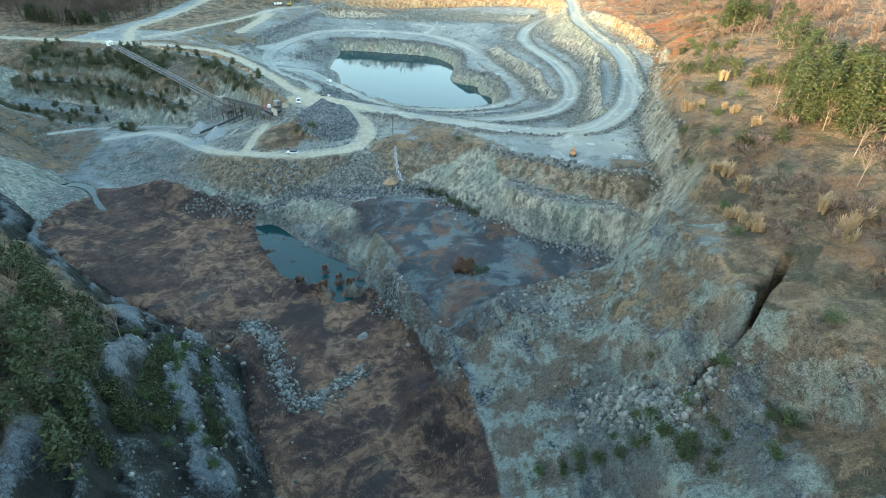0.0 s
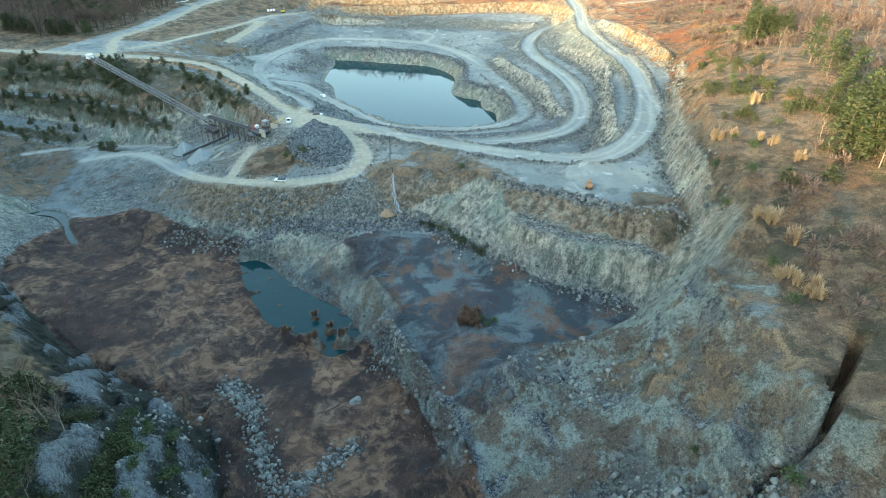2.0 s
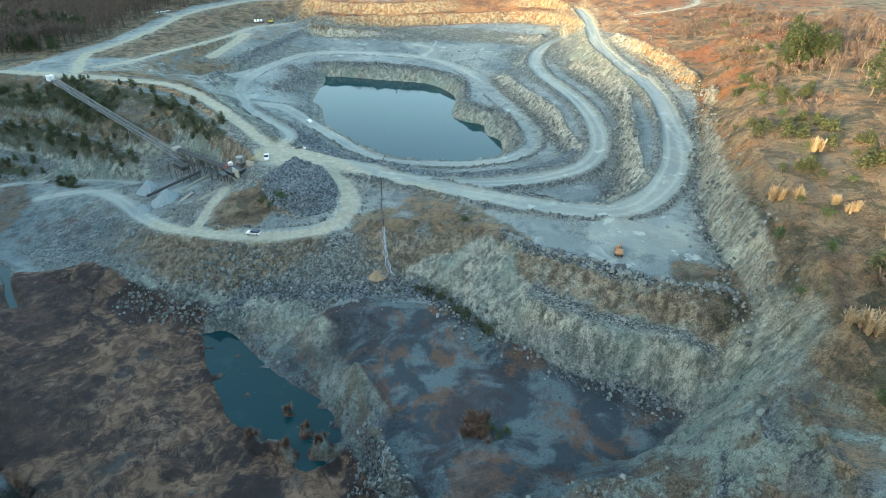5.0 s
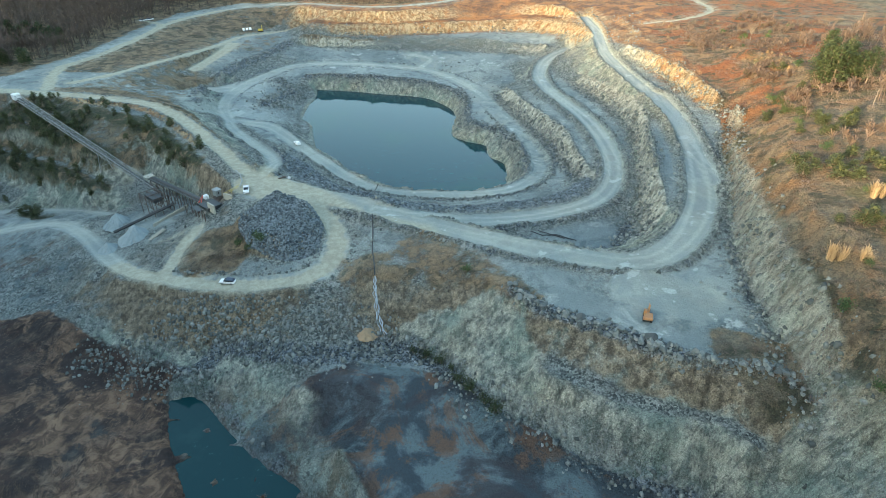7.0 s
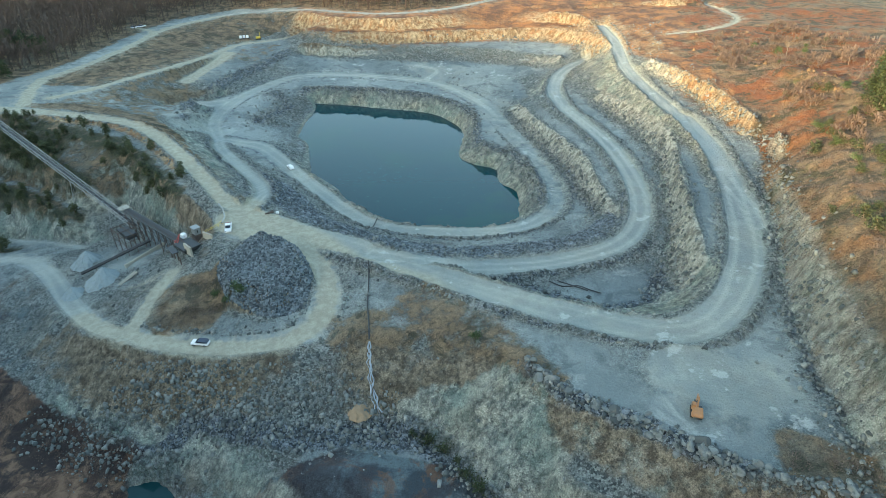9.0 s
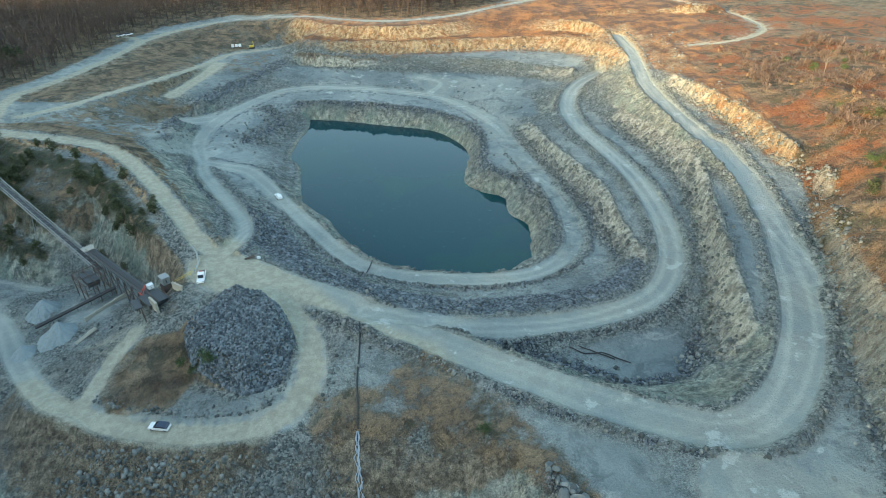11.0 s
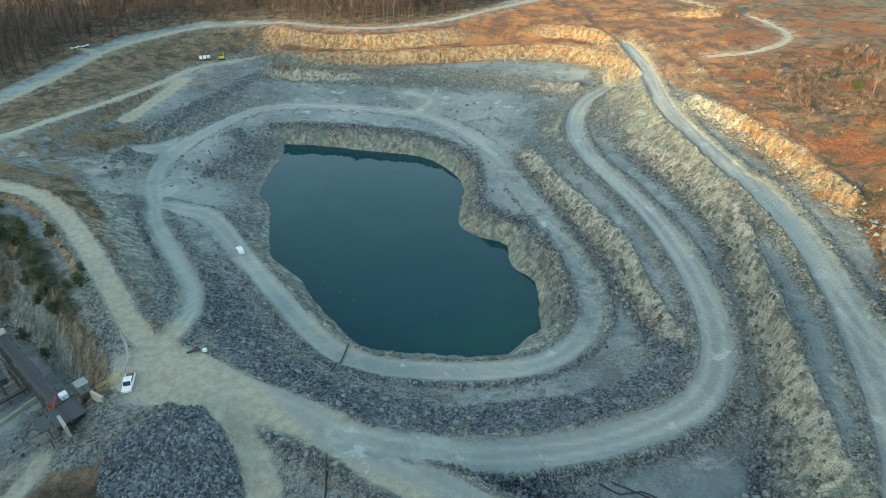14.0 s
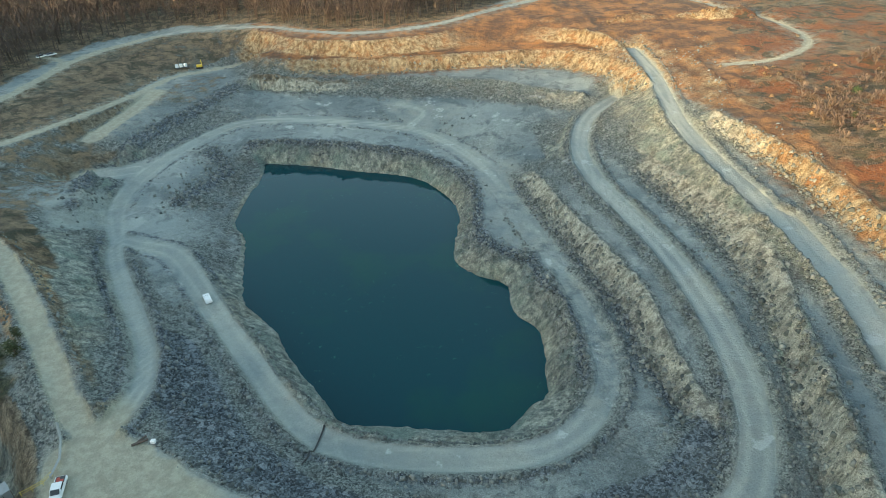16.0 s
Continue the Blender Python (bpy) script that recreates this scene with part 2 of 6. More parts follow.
    col = n.mix(halo, col, dust)
    tracked = n.mix(0.45, dust, floor)
    tracked = n.mix(n.ramp(n.attr("track"), 0.15, 0.9, 0.0, 0.65), tracked, n.mix(0.5, dust, (0.56, 0.56, 0.50)))
    tracked = n.mix(n.ramp(n.noise(0.5, 6, 0.7), 0.55, 0.75, 0.0, 0.25), tracked, (0.24, 0.265, 0.26))
    tracked = n.mix(n.ramp(n.attr("tan"), 0.2, 0.8, 0.0, 0.7), tracked, n.mix(n.ramp(n.noise(0.6, 6, 0.7), 0.4, 0.62), (0.33, 0.295, 0.21), (0.45, 0.415, 0.31)))
    col = n.mix(zone("dusty", 1.5, 0.3, 0.75), col, tracked)
    white = n.math("MULTIPLY", n.ramp(n.noise(0.16, 5, 0.65), 0.60, 0.66), n.ramp(n.attr("spill"), 0.3, 0.9))
    col = n.mix(n.math("MULTIPLY", white, 0.6), col, (0.52, 0.55, 0.53))
    grit = n.noise(4.2, 3, 0.8)
    rocky = n.math("SUBTRACT", n.math("MAXIMUM", steep, n.math("MAXIMUM", n.attr("rubble"), n.attr("scrub"))), n.attr("dusty"))
    worn = n.ramp(rocky, 0.05, 0.5, 0.18, 0.7)
    col = n.mix(n.math("MULTIPLY", n.ramp(grit, 0.52, 0.64), worn), col, n.mix(1.0, col, (0.38, 0.38, 0.38), "MULTIPLY"))
    col = n.mix(n.math("MULTIPLY", n.ramp(grit, 0.47, 0.36), worn), col, n.mix(1.0, col, (1.7, 1.7, 1.7), "MULTIPLY"))
    clod = n.math("MULTIPLY", n.ramp(n.noise(1.1, 7, 0.72), 0.51, 0.60), n.ramp(rocky, 0.05, 0.5, 0.1, 0.5))
    col = n.mix(clod, col, n.mix(1.0, col, (0.36, 0.37, 0.38), "MULTIPLY"))
    loose = n.math("MULTIPLY", stone, n.math("MULTIPLY", n.ramp(rocky, 0.05, 0.5, 0.08, 0.5), n.ramp(n.attr("broken"), 0.0, 1.0, 1.0, 0.4)))
    n.bump(n.math("ADD", n.math("ADD", n.math("MULTIPLY", fine, n.ramp(rocky, 0.05, 0.5, 0.5, 1.0)), loose), n.math("MULTIPLY", joints, n.ramp(steep, 0.35, 0.6, 0.0, 0.45))), 1.0, 0.8)
    return n.done(col)


def rock_material(name, lo, hi):
    n = Nodes(name, 0.92)
    c = n.mix(n.island(), lo, hi)
    c = n.mix(n.ramp(n.noise(1.1, 5), 0.4, 0.75, 0.0, 0.6), c, tuple(v * 0.6 for v in lo))
    n.bump(n.noise(3.0, 5, 0.7), 0.8, 0.15)
    return n.done(c)


def boulder_material():
    n = Nodes("boulder_rock", 0.92)
    c = n.mix(n.random(), (0.07, 0.08, 0.08), (0.25, 0.265, 0.25))
    c = n.mix(n.ramp(n.noise(1.1, 5), 0.4, 0.75, 0.0, 0.6), c, (0.09, 0.095, 0.09))
    n.bump(n.noise(3.0, 5, 0.7), 0.8, 0.15)
    return n.done(c)


def leaf_material(name, dark, light):
    n = Nodes(name, 0.7)
    c = n.mix(n.island(), dark, light)
    return n.done(n.mix(n.ramp(n.noise(0.4, 3), 0.4, 0.7, 0.0, 0.5), c, dark))


def water_material(name, deep, shoal, scale):
    n = Nodes(name, 0.04)
    n.bsdf.inputs["IOR"].default_value, n.bsdf.inputs["Specular IOR Level"].default_value = 1.33, 0.5
    c = n.mix(n.ramp(n.noise(scale, 4), 0.5, 0.68, 0.0, 0.6), deep, shoal)
    sunk = n.math("MULTIPLY", n.ramp(n.noise(0.55, 5, 0.7), 0.6, 0.7), n.ramp(n.noise(0.045, 3), 0.5, 0.6))
    c = n.mix(sunk, c, tuple(v * 1.6 + 0.008 for v in shoal))
    n.bump(n.noise(0.9, 4), 0.05, 0.05)
    return n.done(c)


GROUND = ground_material()
LAKE_WATER = water_material("lake_water", (0.001, 0.04, 0.05), (0.004, 0.056, 0.043), 0.03)
POND_WATER = water_material("pond_water", (0.008, 0.04, 0.045), (0.018, 0.058, 0.06), 0.1)
RUBBLE = rock_material("rubble_rock", (0.08, 0.092, 0.09), (0.31, 0.325, 0.30))
RUBBLE_DARK = rock_material("dark_rubble", (0.04, 0.052, 0.062), (0.25, 0.29, 0.31))
RUST_ROCK = rock_material("ochre_rock", (0.10, 0.055, 0.03), (0.30, 0.19, 0.10))
BOULDER = boulder_material()
STEEL = plain("galvanised_steel", (0.30, 0.31, 0.31), 0.5, 0.4)
RUST = plain("rusted_steel", (0.12, 0.09, 0.075), 0.8, 0.2)
DARK = plain("dark_steel", (0.07, 0.075, 0.08), 0.6, 0.3)
CONCRETE = plain("concrete", (0.40, 0.375, 0.31), 0.9, 0.0, 0.4, 0.8)
BELT = plain("belt_rubber", (0.05, 0.05, 0.052), 0.8)
WHITE = plain("white_paint", (0.80, 0.80, 0.80), 0.35, 0.0, 0.12)
CAR_DARK = plain("dark_blue_paint", (0.03, 0.045, 0.08), 0.3, 0.0, 0.2)
GLASS = plain("window_glass", (0.02, 0.025, 0.03), 0.08, 0.0, 0.05)
TYRE = plain("tyre_rubber", (0.025, 0.025, 0.025), 0.9)
ORANGE = plain("digger_paint", (0.42, 0.20, 0.08), 0.6, 0.0, 0.4)
YELLOW = plain("yellow_paint", (0.65, 0.47, 0.06), 0.5, 0.0, 0.3)
RED = plain("red_paint", (0.45, 0.07, 0.05), 0.5, 0.0, 0.3)
BARK = plain("bark", (0.17, 0.13, 0.10), 0.95, 0.0, 0.4, 2.0)
BARK_PALE = plain("pale_bark", (0.25, 0.205, 0.165), 0.95, 0.0, 0.3, 2.0)
TWIGS = leaf_material("bare_twigs", (0.095, 0.064, 0.05), (0.215, 0.148, 0.114))
TWIGS_DARK = leaf_material("woodland_twigs", (0.05, 0.035, 0.03), (0.12, 0.082, 0.066))
NEEDLES = leaf_material("pine_needles", (0.016, 0.03, 0.009), (0.062, 0.078, 0.022))
NEEDLES_OLIVE = leaf_material("olive_needles", (0.028, 0.04, 0.014), (0.085, 0.095, 0.032))
BUSH = leaf_material("bush_leaves", (0.025, 0.05, 0.015), (0.085, 0.13, 0.035))
STRAW = leaf_material("straw", (0.30, 0.21, 0.12), (0.55, 0.42, 0.27))
REEDS = leaf_material("reed_straw", (0.09, 0.052, 0.036), (0.27, 0.165, 0.112))
FOAM = plain("foaming_water", (0.36, 0.41, 0.45), 0.3, 0.0, 0.3)
HOSE = plain("black_hose", (0.03, 0.03, 0.032), 0.5)
SOIL = plain("washed_soil", (0.33, 0.23, 0.14), 0.95, 0.0, 0.4, 0.8)

# ---- plan: lines of the terrain (x, y, z in metres) ----
LAKE = [(-66.4, 376.9), (-46.7, 374.1), (-29.3, 369.1), (-12.6, 365.7), (-4.3, 359.8), (4.9, 344.7), (5.3, 331.2), (3.5, 321.6), (2.9, 314.2), (5.1, 308.6), (10.4, 304), (17.1, 301.9), (17.5, 294.7), (17.4, 289.7), (20.5, 285.8), (23.5, 282.6), (23.5, 275.8), (22.8, 268.7), (22.1, 261.3), (18.5, 259.8), (15.1, 255.4), (12.5, 252.7), (7.5, 252.7), (0.7, 253.2), (-5, 253.8), (-10.7, 254.7), (-15.2, 253.9), (-21.1, 255.3), (-23.3, 258.7), (-27.2, 264.2), (-32.9, 271), (-36.7, 276.4), (-40.3, 283.3), (-45.8, 288.7), (-51, 293.2), (-55.2, 308), (-59.2, 325.6), (-65, 332.2), (-65.7, 341), (-66.1, 352.5), (-63.9, 363)]
RING = [(-93.1, 317.5, 4.5), (-83.5, 314.2, 4.5), (-74.1, 310.7, 5), (-64.4, 298.8, 5), (-49.9, 278.3, 5.5), (-40, 265.6, 5.5), (-31.4, 254.3, 6), (-23.2, 245.9, 6.5), (-14.4, 242.4, 7), (-4.3, 240.8, 7.5), (5.6, 240.4, 7.5), (15.5, 241.1, 8), (23, 244.3, 8), (29.5, 250.7, 8), (33.4, 257.7, 8), (34.5, 267.3, 8), (33.4, 279, 7.5), (31.1, 294.9, 7), (27.8, 311.3, 6.5), (23.5, 327.6, 6), (20, 345.9, 6), (13.6, 362.9, 6), (3.9, 380.2, 6), (-9.2, 393, 6.5), (-29.8, 399.2, 7), (-53.3, 403.3, 7), (-74.5, 404.4, 6.5), (-86.7, 398.6, 6), (-95, 383.2, 5.5), (-101.5, 367.1, 5), (-104, 349.8, 5), (-102.2, 335.5, 4.5)]
WEST = [(-93.1, 317.5, 4.5), (-90.8, 309.6, 5), (-81.1, 294.6, 6.5), (-70.6, 279.6, 8), (-61.6, 266.3, 10), (-57, 254.9, 12), (-57.1, 248.5, 13), (-57.9, 243.1, 13.5)]
UPPER_WEST = [(-149.7, 308.2, 18), (-133.3, 305.5, 17.5), (-118.7, 302, 17), (-104.3, 291.5, 16.5), (-86, 270.8, 16), (-73.6, 256, 15), (-65.3, 245.7, 14), (-55.9, 238.2, 13.5)]
MAIN = [(-53.5, 236.4, 13.5), (-38.1, 228.8, 13.5), (-22.2, 221.7, 13.5), (-5.6, 210.2, 14.5), (9.1, 200.4, 16), (23.5, 191.4, 17.5), (35.4, 184.9, 19), (44.8, 182.1, 20), (54.3, 188, 20.5), (63.9, 201.5, 20.5), (71.4, 217.4, 20.5), (78.8, 244.1, 21), (83, 272.4, 22), (82.4, 296.7, 22.5)]
MAIN_FAR = [(76.2, 223.6, 20.5), (78.6, 233.8, 20.7), (78.4, 247.5, 21.2), (81.1, 264.2, 21.8), (81.5, 281.7, 22.3), (80.3, 302.9, 23), (76.7, 329, 24), (75.9, 353.1, 25), (78.3, 373.2, 25.5), (82.5, 401.8, 26), (82.1, 431.1, 26.5)]
ROAD2 = [(-19.3, 220.5, 13), (-7, 218.1, 12), (3.8, 216.8, 11.5), (20.2, 218.6, 11), (31.7, 221.8, 11.2), (42.8, 226.1, 12), (50.5, 233.1, 13), (56, 248, 14), (57.4, 267.1, 14.5), (56.2, 288.9, 14.5), (52.8, 309.1, 14), (46.4, 332.2, 14), (45.1, 354.9, 14), (53.3, 383.2, 15), (69, 401, 16)]
LOOP = [(-49.1, 232.5, 13.5), (-37, 222.6, 13), (-30.7, 212.9, 12), (-27.7, 202.7, 11), (-29.5, 194.9, 10), (-35.7, 190.2, 9), (-46.8, 189.6, 8), (-62.1, 192.3, 6.5), (-74.3, 196.9, 5), (-87.2, 204.4, 2.5), (-100.3, 216.8, 0), (-113.5, 231.4, -2), (-128.6, 243.8, -5), (-141.6, 245.3, -7), (-150.3, 243.1, -8)]
SPUR = [(-73.3, 198.2, 5), (-72.9, 209.7, 6.5), (-70.9, 218, 8)]
RIM_ROAD = [(-180.6, 353.1, 18), (-173.9, 379.2, 18), (-170, 408.8, 18.5), (-169.5, 441.5, 19), (-163.9, 462.4, 19.5), (-140, 493, 21), (-92.3, 491.4, 24), (-61.7, 467.6, 26), (-30.5, 463.8, 26.5), (-6.4, 474.3, 27), (12.7, 491.6, 27.5), (37.6, 516.5, 28), (64.1, 534.4, 28.5)]
ROAD_B = [(-163.5, 328, 17.5), (-153.2, 344.3, 17), (-144.1, 367.8, 16), (-132.7, 395.3, 15), (-126, 417.5, 14), (-123.8, 442.4, 13), (-111.5, 450.6, 12.5), (-91.5, 468.2, 12)]
ROAD_C = [(-127.9, 376.2, 11), (-123.8, 397, 12), (-121.3, 419.5, 13.5)]
NE_ROAD = [(123.8, 545.1, 29), (146.7, 483.1, 31), (154.9, 453.1, 32), (151.6, 417.1, 33), (126.9, 394.3, 32), (106.9, 396.7, 30)]
FACE1_CREST = [(30.4, 347.2, 11), (35.1, 321.7, 12), (42, 298.6, 13), (46.2, 280.3, 13.5), (46.4, 262.9, 13.5), (46.8, 251.3, 13), (49.4, 244, 12)]
FACE1_TOE = [(25.1, 344.1, 6.5), (35.2, 306.2, 7), (41.5, 280.1, 8), (42, 265, 8.5), (44.6, 247.7, 9)]
FACE2_CREST = [(62, 350.4, 17), (68.3, 322.2, 18.5), (73.7, 301.1, 20), (72.6, 277.3, 21), (66.9, 256.2, 21.5), (64, 240.1, 21.5), (61.7, 229.2, 21), (60.8, 219.9, 20.5), (57.8, 209.2, 20)]
FACE2_TOE = [(59.9, 339.6, 14.5), (67.6, 305.5, 15), (69.5, 279.3, 15.5), (65.8, 253.8, 15), (61.4, 236, 14), (56, 219.1, 12.5), (53.2, 206.2, 12)]
FACE3_CREST = [(84.7, 350.9, 29), (90.3, 328, 28.5), (94.7, 312.6, 28.5), (97.7, 290.9, 28.5), (97.2, 273.2, 28.5), (97.7, 260.3, 29)]
FACE3_TOE = [(82.7, 345.4, 25.5), (92.5, 316.9, 24), (93.7, 292.3, 23.5), (97.1, 274.4, 23), (97.6, 255.7, 22.5)]
FAR_CREST = [(-92.9, 480.4, 24), (-66.2, 458.1, 25), (-35.2, 449.6, 26), (-6.2, 460.9, 26.5), (18.9, 484.3, 26.5), (43.8, 480, 27), (64.2, 454.5, 28), (76.9, 433.6, 28)]
FAR_TOE_A = [(-86.4, 453.5, 20), (-59.2, 449.9, 20), (-29.3, 446.7, 20.5), (-5.9, 450.6, 21), (17.9, 455.9, 21.5), (41.9, 458.7, 22), (64.4, 451.6, 23), (74.2, 431.4, 25)]
FAR_CREST_B = [(-84.3, 448.3, 19.5), (-58.4, 444.7, 19.5), (-29, 442.9, 20), (-5.8, 444.3, 20.5), (23.4, 449.6, 21), (52.1, 446.7, 22), (70.8, 427.6, 24), (83.6, 388.2, 26)]
FAR_TOE_B = [(-83.4, 438.7, 15), (-57.6, 437.7, 15), (-28.8, 439.1, 15), (-5.7, 440.5, 15.5), (23.4, 444.4, 16), (51.3, 437.3, 17), (66.9, 417.9, 19), (77.1, 387.7, 22)]
FAR_CREST_C = [(-83.5, 436.3, 14.5), (-57.1, 434.3, 14.5), (-28.4, 434.5, 14.5), (-5.5, 433.7, 15), (22.3, 426.9, 15.5), (37.9, 417.8, 16), (56, 400.5, 18)]
FAR_TOE_C = [(-84, 435.4, 9), (-56.2, 426.8, 9.5), (-27.6, 423.5, 10), (3, 421.2, 10.5), (21.8, 413.9, 11), (36.9, 405.9, 12), (53.7, 391.9, 14)]
SLOPE_CREST = [(-113.8, 206.8, -7), (-97, 195.3, -4), (-82.7, 193.6, 0.5), (-76.4, 194.9, 2), (-56.8, 189.2, 5), (-37.5, 186.9, 7.5), (-28.2, 188.5, 9), (-22.6, 192.1, 11)]
EDGE_MID = [(-18.6, 190.4, 12.5), (-11.4, 189.9, 13), (-3.3, 194.4, 14), (4.9, 187.3, 15.5), (13, 177.6, 17), (19.2, 170.9, 18)]
BERM = [(13.9, 176.7, 18), (20, 168.1, 18.5), (30, 161.5, 19.5), (36.3, 156.8, 20), (46.4, 150.2, 20.5), (58.1, 146.1, 21.5)]
E_TOE = [(-15.7, 171.9, 2), (-4.5, 171.2, 2.5), (6.2, 157.6, 3.5), (18.4, 148.1, 3.5), (33.3, 138.3, 2), (46.1, 131.9, 1), (51.6, 128.2, 2)]
SE_CREST = [(12.7, 103, 7.5), (24.8, 108, 8), (34.4, 105.1, 9.5), (38.7, 105.8, 12), (45.3, 109.1, 18), (50.4, 112.7, 21)]
BAS_EDGE = [(-50, 159.7, 1.5), (-42.1, 152.5, 0.5), (-32.9, 145.2, 0), (-25.8, 137.7, -0), (-19.3, 131.5, -0.5), (-13.1, 123.6, -1), (-8.6, 116.5, -1.5), (-3.3, 106.6, -2), (1.5, 97.5, -2), (4.5, 87.5, -1)]
BAS_TOE = [(-65.4, 173.1, -7), (-55.2, 167.4, -8.5), (-41.6, 152.1, -9), (-29.1, 144.5, -9), (-21.7, 135, -9), (-16.5, 127.4, -8), (-11.7, 119.5, -8), (-4.6, 107.3, -8), (1.5, 93.7, -7.5)]
N_TOE = [(-90, 182.7, -7.5), (-72.2, 174.3, -7.5), (-59.7, 170.6, -6), (-52.1, 178.6, -1), (-36.9, 173, 1.5), (-23.7, 171, 2.5), (-12.5, 173.9, 2.5)]
POND = [(-63.5, 168.5), (-57.9, 170.2), (-48.6, 161), (-41.2, 153.9), (-36.4, 149.9), (-29.4, 146.1), (-23.8, 140), (-19.3, 133.2), (-21.6, 127.8), (-26.3, 126.3), (-32.1, 127), (-39.3, 130.8), (-42, 136.3), (-48.1, 139.7), (-52.4, 147.1), (-59.6, 157.9)]
WALL_W_CREST = [(-163.2, 305.3, 16), (-138.6, 295.5, 15.5), (-117.9, 286.4, 15), (-99.3, 271.1, 14.5), (-82.4, 251.9, 14), (-70, 240.8, 13.5), (-63.2, 232.2, 13)]
HOLLOW = [(4.9, 214, 10), (15, 209.4, 9.5), (24.6, 206.4, 9), (35.3, 202.1, 9), (46.9, 205.6, 9.5), (51.6, 215.6, 10), (58.5, 225.3, 11)]
LEDGE_E = [(18.8, 160.4, 14), (28.4, 152.4, 14), (39, 147, 14), (48.4, 144.2, 14), (54.6, 137.8, 14)]
LEDGE_E_EDGE = [(16.6, 156, 12.6), (26.6, 148.2, 12.6), (37.2, 142.8, 12.6), (46.4, 140.6, 12.8), (52, 134.6, 13)]
FACE_E_TOE = [(9.6, 151, 4.4), (15.6, 148.6, 4.4), (24.6, 144.6, 4.2), (35.2, 140.2, 4), (43.9, 137.6, 3.6), (48.6, 133.4, 3.4)]
STREAM = [(-150, 201), (-143, 203.5), (-136, 200.5), (-131, 193), (-124, 184), (-120, 180.5), (-122.5, 180), (-128, 186), (-134, 194), (-140, 199), (-147, 199)]
SHOULDER_E = [(58, 72, 33), (61, 90, 33), (62, 104, 32.3), (62, 116, 32), (66, 132, 32.5), (70, 146, 36), (73.5, 161, 37.3), (74.5, 177, 37), (80, 195, 36.5), (88, 212, 36), (98, 230, 35.2), (106, 252, 32)]
SHOULDER_LOW = [(61, 137, 25.5), (65.9, 153.4, 32), (68.8, 173.8, 30.2), (73.7, 194.8, 30), (81.5, 216, 28.5), (90.8, 246.5, 26.6)]
SLOPE_E_TOE = [(59, 134, 21), (61, 150, 21.5), (63.5, 170, 21), (68.6, 191, 21), (76.5, 211, 21), (83.5, 233, 21.5), (91, 254, 22)]
HILL_E = [(80, 60, 40), (86, 110, 38), (88, 130, 39), (94, 150, 43), (104, 185, 43), (118, 230, 41), (122, 270, 36), (128, 320, 33), (132, 380, 33)]
HILL_E_TOP = [(190, 0, 62), (200, 120, 60), (215, 210, 54), (225, 300, 44), (220, 380, 37), (210, 460, 34)]
CRACK_EDGE = [(50, 113, 25), (49, 97, 32.3), (50, 85, 31.5), (50, 72, 33), (54, 62, 35), (62, 48, 38)]
SE_SLOPE = [(46, 104, 22.5), (41, 92, 19.5), (41, 85, 19.3), (46, 77, 23), (43, 71, 18), (50, 62, 23), (56, 50, 28)]
SE_MID = [(36, 98, 13), (35, 88, 12), (36, 78, 8.8), (38, 68, 11), (44, 56, 17)]
SE_TOE = [(16, 99, 4), (24, 91, 6), (24, 83, 2), (29, 78, 0.5), (26, 66, 0), (30, 50, 6)]
SE_LOW = [(8, 98, 0.2), (10, 88, -1.5), (14, 76, -3), (14, 62, -4), (16, 45, -2)]
BASIN_UPPER = [(-30, 162, 2), (-12, 164, 2.2), (2, 152, 2.4), (12, 140, 2.4), (27, 128, 1.5), (42, 122, 1), (20, 119, 1.2), (4, 118, 0.2), (-6, 128, 0.3), (-20, 146, 1)]
BASIN_LOW = [(-105, 186, -9.2), (-92, 150, -9.2), (-62, 132, -9.0), (-48, 112, -9), (-22, 96, -8.8), (-8, 88, -8.6), (-4, 70, -8.8), (-10, 45, -9)]
WETLAND = [(-112, 190, -9.6), (-128, 200, -10.5), (-150, 215, -11), (-165, 232, -11), (-185, 240, -11)]
WEST_TOE = [(-46, 95, -8), (-41, 82, -8.4), (-35, 72, -8.6), (-28, 60, -8.8), (-24, 40, -9)]
WEST_MID = [(-62, 104, -3), (-52, 92, 3.5), (-46, 79, 5), (-40, 68, 5), (-36, 50, 6)]
WEST_CREST = [(-84, 112, 4), (-67, 88, 12), (-63, 76, 22), (-58, 64, 24), (-55, 45, 26)]
WEST_TOP = [(-112, 128, 8), (-90, 100, 18), (-76, 78, 31), (-74, 55, 36), (-90, 30, 48)]
WEST_FOOT = [(-66, 113, -8), (-92, 126, -8.5), (-112, 142, -7), (-135, 160, -8)]
WOODS = [(-230, 330, 19), (-215, 420, 21), (-200, 480, 23), (-150, 560, 26), (-60, 560, 28), (40, 590, 30), (160, 600, 31)]
NW_SLOPE = [(-186, 396, 18.5), (-182, 440, 19.5), (-176, 475, 20)]
FLOOR_N = [(-70, 424, 8.5), (-40, 415, 8.5), (-10, 408, 9), (20, 395, 9.5), (35, 380, 10), (36, 360, 9)]
BANK_N = [(-72, 383, 6), (-47, 381, 6.5), (-29, 377, 6.5), (-12, 373, 6.3), (-1, 366, 6), (10, 349, 6), (10, 333, 5.8), (9, 320, 5.5), (14, 310, 6), (23, 306, 6.2), (24, 293, 6.5), (29, 285, 7), (29, 272, 7), (27, 262, 7)]
BENCH_W = [(-84, 340, 5.5), (-80, 352, 4), (-76, 365, 3.5), (-86, 378, 5)]
SIDE_W = [(-110, 330, 10), (-116, 350, 10.5), (-112, 380, 9.5), (-100, 410, 10.5), (-92, 430, 12)]
